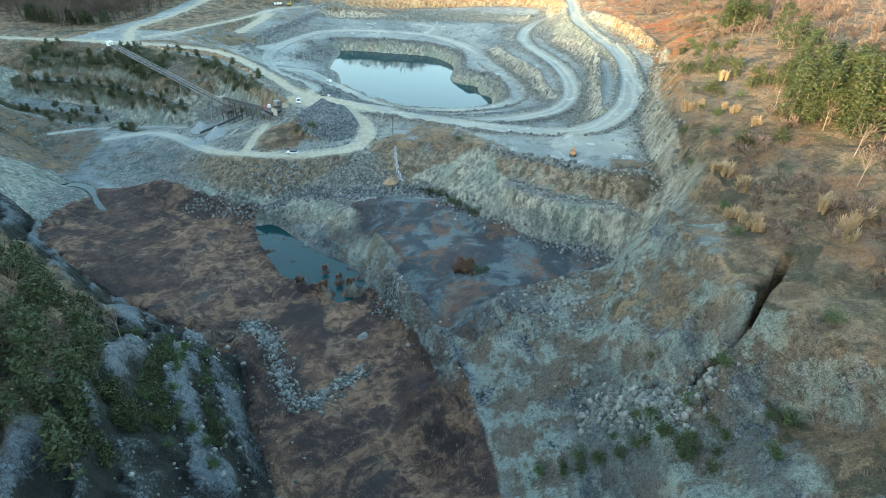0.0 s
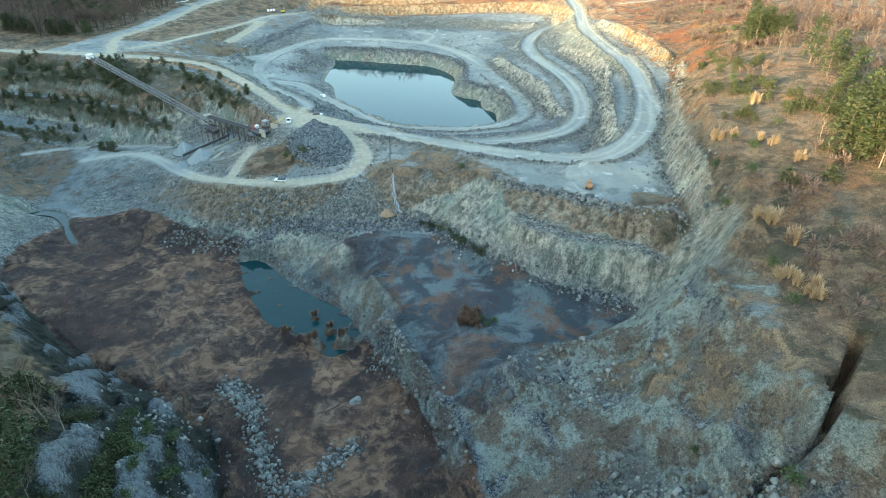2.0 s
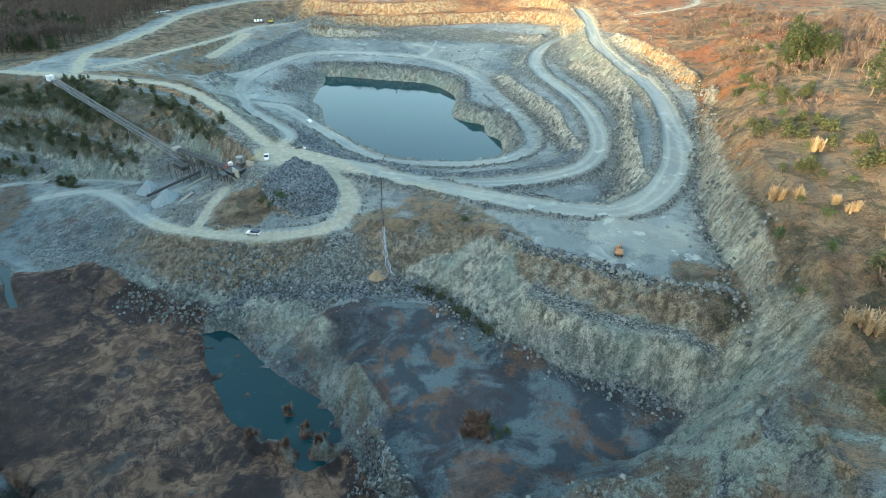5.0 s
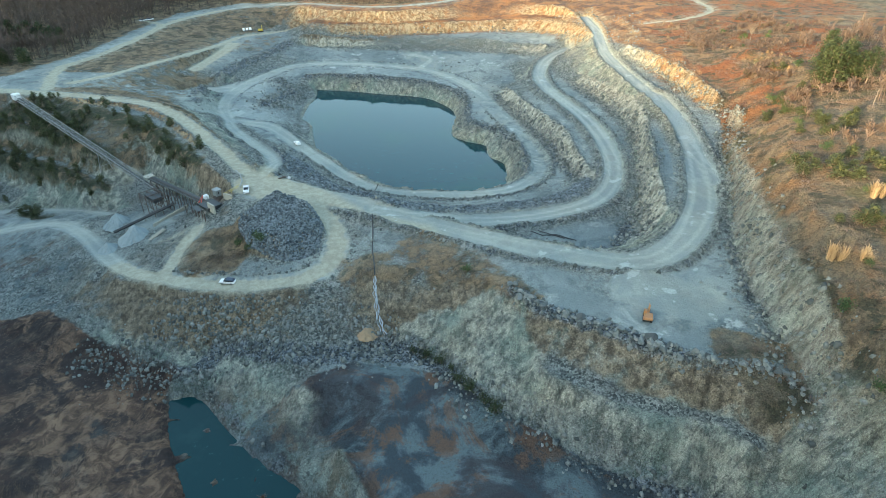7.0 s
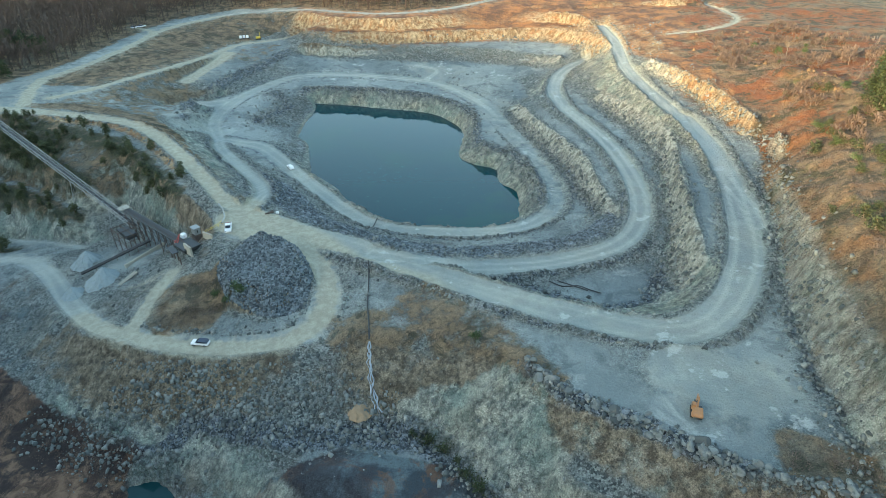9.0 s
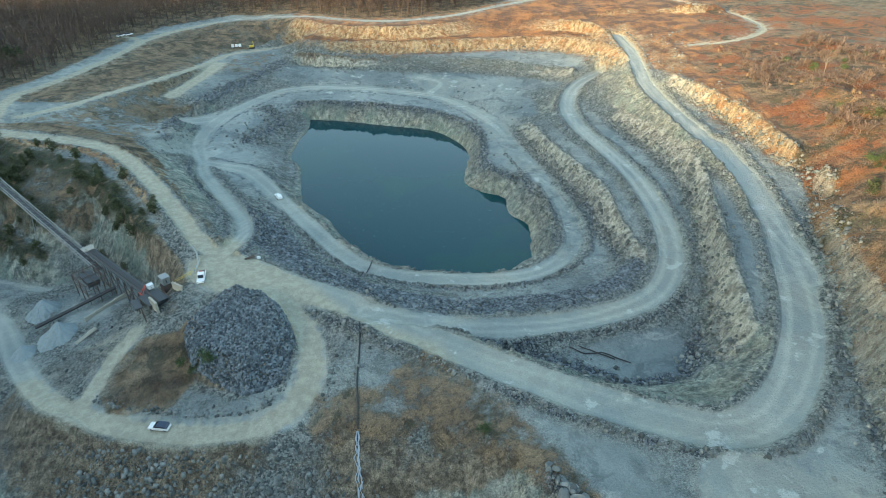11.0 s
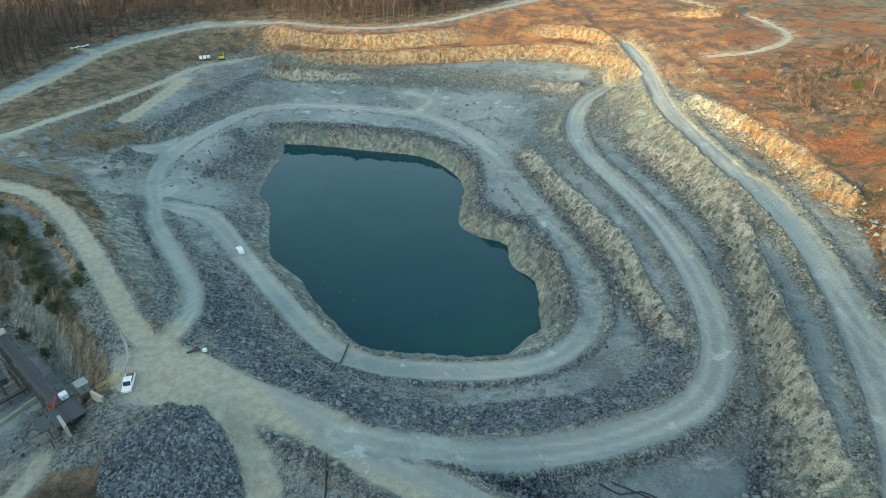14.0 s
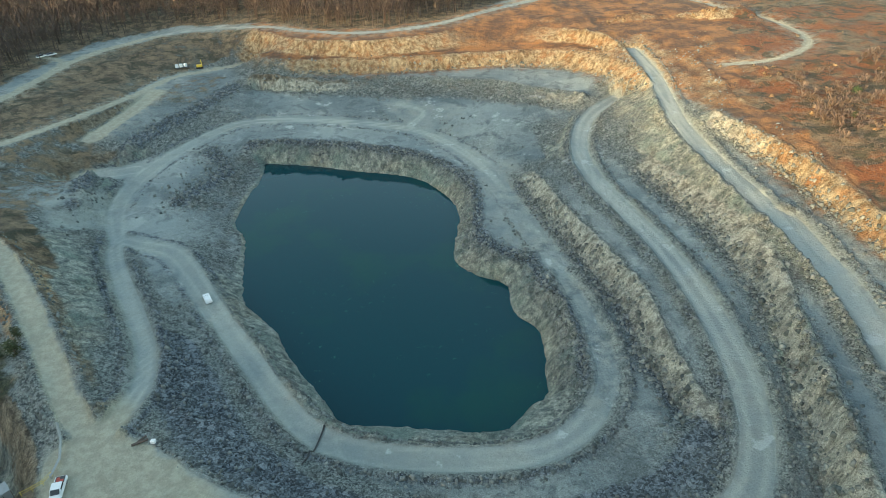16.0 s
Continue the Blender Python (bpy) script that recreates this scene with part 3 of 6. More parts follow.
LOT_W = [(-128, 352, 5), (-118, 366, 4.8), (-108, 372, 5)]
TERRACE_TOP_TOE = [(-215, 309, 12), (-168, 299, 12.5), (-138, 287, 11.5)]
TERRACE = [(-215, 302, 11.5), (-172, 293, 12), (-140, 280, 10.5), (-122, 270, 8)]
TERRACE_TOE = [(-215, 297, 4.5), (-170, 288, 4.5), (-138, 274, 3.5), (-122, 265, 1)]
TERRACE_B = [(-215, 290, 4), (-170, 280, 4), (-138, 267, 2.5), (-122, 259, 0)]
TERRACE_B_TOE = [(-215, 285, -3), (-170, 275, -3.5), (-138, 262, -4), (-122, 255, -3)]
TERRACE_LOW = [(-215, 272, -5), (-170, 264, -6.5), (-140, 253, -8)]
YARD = [(-122, 240, -3), (-105, 236, 0), (-92, 228, 2.5), (-80, 222, 5.5), (-84, 212, 3.5), (-98, 205, -1)]
LEDGE = [(-62, 226, 12.6), (-60, 221, 12), (-64, 215, 9)]
WEDGE = [(-16, 211, 13.6), (-2, 206, 15), (12, 199, 16.4)]
RIM_NE = [(90, 440, 29), (100, 470, 29.5), (120, 500, 30), (140, 440, 32), (120, 410, 31), (105, 385, 30), (112, 350, 31), (110, 310, 31)]
# unseen ridge, added and sized so that its shadow covers the pit
SHADE_RIDGE_SW = [(-420, 280, 84), (-330, 190, 84), (-240, 100, 82), (-140, 0, 80), (0, -140, 78), (140, -280, 78)]

WALL_W_TOE = [(-109, 266, 0.5), (-96, 256, 1.5), (-86, 247.5, 2.5), (-78, 241, 3.5), (-71, 235, 6)]
STOCK = [(-49, 229), (-57, 218), (-57, 213), (-52, 204), (-40, 198), (-33, 201), (-33, 213), (-39, 223)]
BOULDER_LINE = [(-51, 116), (-43, 108), (-38, 98), (-35, 90), (-31, 87), (-25, 91), (-19, 99)]
WEST_TRACK = [(-181.4, 250.8, -9.0), (-163.4, 259.6, -9.0), (-139.2, 259.4, -8.0), (-113.3, 250.1, -5.0)]
CONV_ROAD = [(-150, 308, 18), (-172, 313, 18), (-200, 318, 18), (-260, 322, 18.5)]
FORK = [(-168, 318, 18), (-176, 334, 18), (-181, 353, 18)]
CRACK = [(62.5, 86), (60.6, 83.4), (57.6, 79.4), (54.2, 76.8), (51.2, 71.4), (48.4, 69), (46.2, 69.6), (42.6, 68.2), (42.4, 65.9), (43.4, 62.5)]
# roads: line, full width
ROADS = [(RING + RING[:1], 6.6), (WEST, 6.0), (UPPER_WEST, 5.8), (MAIN, 8.8), (MAIN_FAR, 7.0), (ROAD2, 7.2), (LOOP, 5.8), (SPUR, 4.5),
         (RIM_ROAD, 5.5), (CONV_ROAD, 6.0), (ROAD_B, 5.0), (ROAD_C, 8.0), ([(-121, 357, 5), (-108, 362, 5)], 12.0), ([(-12, 397, 7), (-5, 408, 8.6), (-18, 415, 9)], 7.0), (NE_ROAD, 4.4), (FORK, 6.0), ([(-167, 437, 19), (-174, 446, 19.6), (-183, 450, 20)], 4.5), (WEST_TRACK, 3.5), ([(-58, 236, 13.5), (-48, 231, 13.5)], 15.0), ([(42, 172, 20.5), (50, 168, 20.5)], 14.0)]
EDGES = [LEDGE_E, LEDGE_E_EDGE, FACE_E_TOE, FACE1_CREST, FACE1_TOE, FACE2_CREST, FACE2_TOE, FACE3_CREST, FACE3_TOE, FAR_CREST, FAR_TOE_A, FAR_CREST_B, FAR_TOE_B, FAR_CREST_C, FAR_TOE_C,
         SLOPE_CREST, EDGE_MID, BERM, E_TOE, SE_CREST, BAS_EDGE, BAS_TOE, N_TOE, WALL_W_CREST, WALL_W_TOE, HOLLOW, SHOULDER_E, SHOULDER_LOW, SLOPE_E_TOE, HILL_E, HILL_E_TOP,
         CRACK_EDGE, SE_SLOPE, SE_MID, SE_TOE, SE_LOW, BASIN_UPPER, BASIN_LOW, WETLAND, WEST_TOE, WEST_MID, WEST_CREST, WEST_TOP, WEST_FOOT, WOODS, NW_SLOPE,
         FLOOR_N, BANK_N, BENCH_W, SIDE_W, LOT_W, TERRACE_TOP_TOE, TERRACE, TERRACE_TOE, TERRACE_B, TERRACE_B_TOE, TERRACE_LOW, YARD, LEDGE, WEDGE, RIM_NE, SHADE_RIDGE_SW]

# ---- terrain: heights between the lines on a grid of 1 m ----
X0, X1, Y0, Y1 = -440, 300, -300, 660
GX, GY = np.meshgrid(np.arange(X0, X1 + 1.0), np.arange(Y0, Y1 + 1.0))


def along(line, step=0.5):
    out = []
    for a, b in zip(line, line[1:]):
        a, b = np.array(a, float), np.array(b, float)
        k = max(1, int(np.linalg.norm(b[:2] - a[:2]) / step))
        out += [a + (b - a) * i / k for i in range(k)]
    return np.array(out + [np.array(line[-1], float)])


def rounded(line, rounds=2):
    """Corner cutting, so that roads and edges bend softly."""
    p = [np.array(v, float) for v in line]
    for _ in range(rounds):
        q = [p[0]]
        for a, b in zip(p, p[1:]):
            q += [a * 0.75 + b * 0.25, a * 0.25 + b * 0.75]
        p = q + [p[-1]]
    return [tuple(v) for v in p]


def inside(poly, px, py):
    res = np.zeros(px.shape, bool)
    n = len(poly)
    for i in range(n):
        (xa, ya), (xb, yb) = poly[i][:2], poly[(i + 1) % n][:2]
        if ya != yb:
            res ^= ((ya > py) != (yb > py)) & (px < (xb - xa) * (py - ya) / (yb - ya) + xa)
    return res


def distance(line, reach, base=None):
    """Distance of the grid's cells to a line, up to reach, and the line's height and offset there."""
    d = np.full(GX.shape, reach, float) if base is None else base
    h = np.zeros(GX.shape)
    for a, b in zip(line, line[1:]):
        xa, xb, ya, yb = min(a[0], b[0]) - reach, max(a[0], b[0]) + reach, min(a[1], b[1]) - reach, max(a[1], b[1]) + reach
        i0, i1, j0, j1 = max(0, int(ya - Y0)), int(yb - Y0) + 2, max(0, int(xa - X0)), int(xb - X0) + 2
        if i1 <= 0 or j1 <= 0:
            continue
        px, py = GX[i0:i1, j0:j1], GY[i0:i1, j0:j1]
        vx, vy = b[0] - a[0], b[1] - a[1]
        u = np.clip(((px - a[0]) * vx + (py - a[1]) * vy) / max(vx * vx + vy * vy, 1e-6), 0, 1)
        dd = np.hypot(px - a[0] - u * vx, py - a[1] - u * vy)
        near = dd < d[i0:i1, j0:j1]
        d[i0:i1, j0:j1][near] = dd[near]
        if len(a) > 2:
            h[i0:i1, j0:j1][near] = (a[2] + u * (b[2] - a[2]))[near]
    return d, h


def lattice(px, py, scale, seed):
    """Smooth value noise, -1 to 1."""
    table = np.random.RandomState(seed).uniform(-1, 1, (256, 256))
    fx, fy = px / scale + 1000, py / scale + 1000
    ix, iy = np.floor(fx).astype(int), np.floor(fy).astype(int)
    u, v = fx - ix, fy - iy
    u, v = u * u * (3 - 2 * u), v * v * (3 - 2 * v)
    g = lambda a, b: table[b % 256, a % 256]
    return (g(ix, iy) * (1 - u) + g(ix + 1, iy) * u) * (1 - v) + (g(ix, iy + 1) * (1 - u) + g(ix + 1, iy + 1) * u) * v


def fractal(px, py, scale, seed, octaves=4, gain=0.5, ridged=False):
    total, amp, norm = 0, 1.0, 0
    for k in range(octaves):
        n = lattice(px + 37 * k, py - 91 * k, scale / 2**k, seed + k)
        total = total + amp * ((1 - 2 * np.abs(n)) if ridged else n)
        norm, amp = norm + amp, amp * gain
    return total / norm


def solve_heights():
    fixed = np.full(GX.shape, np.nan)

    def pin(p):
        fixed[int(round(p[1] - Y0)), int(round(p[0] - X0))] = p[2]

    # the frame of the map
    for i in range(0, GX.shape[0]):
        fixed[i, 0], fixed[i, -1] = (40 if Y0 + i < 300 else 24), (60 if Y0 + i < 250 else 36)
    fixed[0, :], fixed[-1, :] = 60, 32
    for line in EDGES:
        for p in along(line):
            if X0 <= p[0] <= X1 and Y0 <= p[1] <= Y1:
                pin(p)
    for line, width in ROADS:
        d, h = distance(rounded(line), width / 2)
        on = d < width / 2 - 0.3
        fixed[on] = h[on]
    for poly, level, deep in ((LAKE, 0.0, 5.0), (POND, -9.3, 1.5), (STREAM, -10.4, 0.8)):
        ring = rounded([(*p, level) for p in poly] + [(*poly[0], level)], 1)
        d, _ = distance(ring, 12.0)
        mask = inside(ring, GX, GY)
        fixed[mask] = (level - 0.3 - np.minimum(deep, d * 1.3))[mask]
        edge = (d < 0.9) & ~mask
        fixed[edge] = level + 0.25
    for x, y, r in ((-30, 136, 1.6), (-35, 141, 1.3), (-26, 131, 1.8), (-41, 134, 2.0), (-46, 147, 1.5), (-24, 138, 1.2), (-33, 129.5, 1.6), (-52, 160, 1.6), (-54.5, 153, 1.8), (-45, 156, 1.2), (-38, 147.5, 1.1), (-21.5, 131, 1.3), (-28, 143.5, 1.4), (-50, 149, 1.0), (-36, 131, 1.8), (-60, 163, 1.3)):
        fixed[np.hypot(GX - x, (GY - y) * 1.3) < r] = -8.95
    # fill from coarse to fine
    levels = [fixed]
    while min(levels[-1].shape) > 12:
        f = levels[-1]
        f = f[: f.shape[0] // 2 * 2, : f.shape[1] // 2 * 2].reshape(f.shape[0] // 2, 2, f.shape[1] // 2, 2)
        known = ~np.isnan(f)
        count = known.sum((1, 3))
        total = np.where(known, f, 0).sum((1, 3))
        levels.append(np.where(count > 0, total / np.maximum(count, 1), np.nan))
    z = np.where(np.isnan(levels[-1]), 20.0, levels[-1])
    for f in reversed(levels):
        if z.shape != f.shape:
            iy = np.clip(np.arange(f.shape[0]) // 2, 0, z.shape[0] - 1)
            ix = np.clip(np.arange(f.shape[1]) // 2, 0, z.shape[1] - 1)
            z = z[np.ix_(iy, ix)]
        known = ~np.isnan(f)
        z = np.where(known, f, z)
        for _ in range(60 if f.size > 200000 else 160):
            p = np.pad(z, 1, mode="edge")
            z = np.where(known, f, (p[:-2, 1:-1] + p[2:, 1:-1] + p[1:-1, :-2] + p[1:-1, 2:]) / 4)
    return z


HEIGHT = solve_heights()
CRACK_AT, _ = distance(CRACK, 4.0)
ROAD = np.zeros(GX.shape)
HALO = np.zeros(GX.shape)
TRACK = np.zeros(GX.shape)
DUSTY = np.zeros(GX.shape)
for road_line, road_width in ROADS:
    dist, _ = distance(rounded(road_line), road_width / 2 + 14)
    HALO = np.maximum(HALO, np.exp(-np.clip(dist - road_width / 2 + 0.5, 0, None) / 3.6) - 0.04)
    ROAD = np.maximum(ROAD, np.clip((road_width * 0.5 + 0.1 - dist) / 1.5, 0, 1))
    if road_width < 14:
        drift = dist + 0.9 * lattice(GX, GY, 26.0, 33)
        lanes = 0.75 * np.exp(-(((drift - road_width * 0.2) / 0.8) ** 2)) + 0.45 * lattice(drift * 3.0, 0.06 * (GX + GY), 3.0, 35)
        TRACK = np.maximum(TRACK, np.where(dist < road_width / 2, lanes, 0))
    DUSTY = np.maximum(DUSTY, np.clip((road_width * 0.5 + 0.9 - dist) / 2.6, 0, 1))
# small berms of spoil beside the roads
for road_line, road_width in ((RING[4:18], 6.6), (MAIN[2:], 8.8), (ROAD2[2:], 7.2), (MAIN_FAR, 7.0), (WEST, 6.0), (UPPER_WEST, 5.8)):
    dist, _ = distance(rounded(road_line), road_width)
    HEIGHT += 0.9 * np.exp(-(((dist - road_width / 2 - 0.5) / 0.8) ** 2)) * (ROAD < 0.75)


def area(poly, soft=6.0):
    """1 inside a polygon, falling to 0 over soft metres outside."""
    d, _ = distance(list(poly) + [poly[0]], soft)
    return np.where(inside(poly, GX, GY), 1.0, np.clip(1 - d / soft, 0, 1))


REED_AREA = [(-66, 174), (-58, 168), (-42, 150), (-24, 130), (-14, 120), (-6, 106), (3, 90), (8, 70), (11, 40), (9, 8), (-22, 4), (-28, 40), (-38, 74), (-46, 96), (-64, 112), (-90, 124), (-130, 160), (-130, 196), (-108, 196), (-90, 184)]
SILT_AREA = [(-42, 158), (-20, 168), (0, 164), (6, 156), (18, 146), (34, 136), (48, 130), (44, 118), (30, 114), (14, 110), (8, 100), (0, 106), (-10, 124), (-26, 142)]
SILT_WEST = [(-100, 196), (-126, 206), (-150, 220), (-180, 240), (-180, 262), (-150, 250), (-122, 232), (-104, 214)]
SCRUB_EAST = [(50, 40), (52, 62), (54, 72), (54, 86), (60, 100), (60, 118), (62, 132), (65.5, 150), (68.5, 174), (73.2, 195), (81, 216), (90, 246), (97, 262), (103, 300), (104, 330), (98, 362), (108, 380), (118, 384), (128, 440), (160, 500), (290, 520), (290, 30)]
SCRUB_PLATFORM = [(52, 158), (60, 152), (64, 148), (62, 136), (56, 142), (50, 152)]
SCRUB_NORTH = [(-430, 260), (-215, 300), (-196, 350), (-188, 380), (-184, 430), (-176, 476), (-140, 505), (-92, 500), (-62, 480), (-30, 476), (0, 492), (30, 526), (70, 560), (130, 560), (200, 500), (290, 480), (290, 650), (-430, 650)]
SCRUB_NW = [(-168, 318), (-150, 322), (-120, 318), (-102, 300), (-96, 292), (-108, 298), (-122, 308), (-150, 314)]
SCRUB_SLOPE = [(-176, 350), (-160, 360), (-148, 400), (-136, 440), (-150, 470), (-166, 440), (-170, 400)]
SCRUB_WALL = [(-205, 318), (-160, 306), (-138, 298), (-116, 288), (-100, 274), (-110, 268), (-128, 270), (-150, 278), (-205, 296)]
SCRUB_MOUND = [(-66, 214), (-56, 214), (-52, 206), (-56, 198), (-66, 198), (-72, 206)]
SCRUB_SOUTH = [(-28, 198), (-14, 196), (-6, 206), (4, 196), (14, 184), (20, 172), (6, 182), (-6, 188), (-24, 188)]
SCRUB_WEST = [(-130, 140), (-112, 128), (-90, 106), (-74, 92), (-66, 72), (-60, 50), (-60, 20), (-300, -40), (-300, 120)]
RUST_NORTH = [(-92, 494), (-90, 462), (-60, 446), (-30, 444), (0, 446), (30, 450), (60, 444), (72, 420), (84, 396), (92, 372), (96, 340), (98, 310), (102, 280), (110, 262), (120, 300), (122, 380), (150, 420), (170, 480), (140, 540), (60, 525), (0, 492), (-40, 476)]
TAN_SOUTH = [(-100, 200), (-76, 186), (-48, 178), (-20, 174), (-6, 182), (4, 180), (12, 182), (-6, 206), (-24, 216), (-34, 226), (-50, 240), (-60, 248), (-76, 262), (-100, 292), (-140, 318), (-260, 335), (-260, 300), (-160, 300), (-118, 284), (-98, 270), (-80, 250), (-68, 236), (-66, 220), (-80, 214)]
TAN_EAST = [(13, 177), (20, 168), (36, 157), (58, 146), (56, 138), (48, 144.5), (39, 147.5), (28, 153), (19, 161)]
TAN_NW = [(-260, 330), (-170, 320), (-128, 360), (-112, 390), (-90, 440), (-96, 480), (-170, 480), (-200, 400)]
SHADED_WEST = [(-150, 170), (-110, 150), (-64, 116), (-44, 98), (-34, 74), (-26, 50), (-24, 10), (-60, -20), (-200, -30), (-200, 150)]
TAN = np.maximum(np.maximum(area(TAN_SOUTH, 6.0), 0.7 * area(TAN_EAST, 3.0)), area(TAN_NW, 10.0))
TAN = np.maximum(TAN, 0.8 * area([(-95, 462), (0, 448), (60, 446), (72, 420), (60, 408), (0, 428), (-60, 434), (-95, 440)], 5.0))
TAN = np.maximum(TAN, area([(96, 376), (175, 376), (175, 560), (100, 560)], 8.0))
# where the west ridge's shade is painted into the rock
SHADED_ROCK = area(SHADED_WEST, 3.0)
REED = area(REED_AREA, 4.0)
SILT = np.maximum(area(SILT_AREA, 3.0), 0.45 * area(SILT_WEST, 6.0))
SCRUB_CRAG = [(32, 103), (45, 100), (52, 112), (62, 104), (60, 80), (58, 56), (50, 62), (48, 70), (42, 84), (36, 94)]
SCRUB = 0.52 * area(SCRUB_CRAG, 5.0)
for zone, soft in ((SCRUB_EAST, 5), (SCRUB_PLATFORM, 4), (SCRUB_NORTH, 8), (SCRUB_NW, 4), (SCRUB_SLOPE, 6), (SCRUB_WALL, 5), (SCRUB_MOUND, 4), (SCRUB_WEST, 8)):
    SCRUB = np.maximum(SCRUB, (0.6 if zone is SCRUB_WALL else 1.0) * area(zone, soft))
for patch, much in ((SCRUB_SOUTH, 0.6), ([(-176, 345), (-168, 400), (-166, 440), (-160, 462), (-138, 488), (-96, 486), (-110, 462), (-128, 440), (-133, 400), (-150, 350)], 0.7), ([(-160, 322), (-150, 340), (-135, 385), (-126, 372), (-120, 345), (-116, 325), (-125, 312)], 0.5), ([(-210, 188), (-152, 208), (-152, 238), (-165, 258), (-215, 262)], 0.6), ([(-128, 400), (-118, 425), (-112, 446), (-98, 440), (-106, 410)], 0.45)):
    SCRUB = np.maximum(SCRUB, much * area(patch, 4.0))
SCRUB = np.maximum(SCRUB, np.clip((34 + 14 * lattice(GX, GY, 24.0, 19) - GY) / 22, 0, 1))
RUSTY = area(RUST_NORTH, 22.0) ** 1.5
# orange scrub strip beside the upper west road, its sunlit warmth painted in
dist, _ = distance(rounded(UPPER_WEST), 9.0)
RUSTY = np.maximum(RUSTY, 0.75 * np.exp(-(((dist - 4.6) / 1.6) ** 2)) * np.clip((-80 - GX) / 10, 0, 1))
SPILL = np.clip(ROAD * np.clip((GX + 30) / 12, 0.15, 1) + area([(-70, 395), (-20, 395), (40, 330), (60, 390), (40, 410), (-60, 425)], 12.0), 0, 1) + area([(34, 156), (56, 160), (56, 184), (36, 178)], 4.0)


PALE = np.zeros(GX.shape)
for crest, toe, much in ((FACE1_CREST, FACE1_TOE, 0.9), (FACE2_CREST, FACE2_TOE, 0.9), (FACE3_CREST, FACE3_TOE, 0.8), (FAR_CREST_C, FAR_TOE_C, 0.7), (LEDGE_E_EDGE, FACE_E_TOE, 0.4), (SHOULDER_LOW, SLOPE_E_TOE, 0.6)):
    PALE = np.maximum(PALE, much * area(list(crest) + list(toe)[::-1], 2.5))
DUSTY *= 1 - 0.75 * area([(24, 262), (40, 246), (44, 300), (34, 340), (18, 346)], 8.0)
for patch in ([(-24, 417), (6, 411), (12, 387), (-6, 388)], [(13, 369), (25, 360), (29.5, 312), (21, 309), (15, 343)], [(-117, 328), (-108, 341), (-99, 323), (-108, 316)], [(-96, 226), (-76, 214), (-72, 224), (-84, 234)]):
    DUSTY = np.maximum(DUSTY, 0.8 * area(patch, 5.0) * (0.75 + 0.4 * lattice(GX, GY, 8.0, 37)))
TRACK *= DUSTY


def sample(grid, px, py):
    fx, fy = np.clip(px - X0, 0, GX.shape[1] - 1.001), np.clip(py - Y0, 0, GX.shape[0] - 1.001)
    ix, iy = fx.astype(int), fy.astype(int)
    u, v = fx - ix, fy - iy
    return (grid[iy, ix] * (1 - u) + grid[iy, ix + 1] * u) * (1 - v) + (grid[iy + 1, ix] * (1 - u) + grid[iy + 1, ix + 1] * u) * v


HEIGHT += 3.5 * area([(-48, 224), (-54, 215), (-50, 208), (-42, 205), (-37, 210), (-39, 218)], 6.0) * (1 - ROAD)
RED_SOIL = area([(100, 270), (180, 290), (220, 420), (190, 520), (60, 535), (60, 450), (96, 400)], 30.0)
HEIGHT += RED_SOIL * (1 - HALO) * (1.8 * np.clip(fractal(GX, GY, 26.0, 23, 4, 0.55, True), -0.3, 1) + 0.6)
for ledge, tall in (([(116, 384), (119, 350), (120, 322), (126, 296), (126, 270)], 2.6), ([(80, 470), (100, 474), (128, 466), (150, 470)], 3.2)):
    HEIGHT += tall * np.clip(0.6 + 0.9 * lattice(GX, GY, 11.0, 29), 0, 1) * np.clip(1.25 - distance(ledge, 5.0)[0] / 4.0, 0, 1) * (1 - ROAD)
GRAD = np.hypot(*np.gradient(HEIGHT))
for _ in range(3):
    p = np.pad(GRAD, 1, mode="edge")
    GRAD = (p[:-2, 1:-1] + p[2:, 1:-1] + p[1:-1, :-2] + p[1:-1, 2:] + GRAD) / 5
LOOSE = np.clip((GRAD - 0.10) / 0.2, 0, 1)
for toe, reach in ((FACE1_TOE, 5), (FACE2_TOE, 6), (FACE3_TOE, 5), (FAR_TOE_C, 4), (FAR_TOE_B, 3), (E_TOE, 4), (N_TOE, 6), (SLOPE_E_TOE, 6), (BANK_N, 5), (HOLLOW, 3), (SIDE_W, 7), (BENCH_W, 8), (SE_TOE, 9), (WEST_MID, 10)):
    LOOSE = np.maximum(LOOSE, 1 - distance(toe, reach)[0] / reach)
LOOSE = np.maximum(LOOSE, area([(-46, 258), (-36, 244), (-20, 232), (0, 228), (20, 230), (36, 234), (46, 244), (44, 236), (30, 226), (0, 223), (-24, 228), (-44, 242), (-54, 254), (-62, 272), (-56, 270)], 4.0))
SCREE_SHADE = area([(-46, 258), (-36, 244), (-20, 232), (0, 228), (20, 230), (36, 234), (46, 244), (44, 236), (30, 226), (0, 223), (-24, 228), (-44, 242), (-54, 254), (-62, 272), (-56, 270)], 4.0)
# dark bands at toes and road edges: rubble plus painted toe shade
for toe, reach in ((FACE1_TOE, 3.5), (FACE2_TOE, 4), (FACE3_TOE, 3.5), (N_TOE, 4), (SLOPE_E_TOE, 5), (BANK_N, 5), (HOLLOW, 4), (SIDE_W, 6), (BENCH_W, 5), (E_TOE, 5), (BERM, 3), (BAS_TOE, 6), (BAS_EDGE, 5)):
    SCREE_SHADE = np.maximum(SCREE_SHADE, 1.1 - distance(toe, reach)[0] / reach)
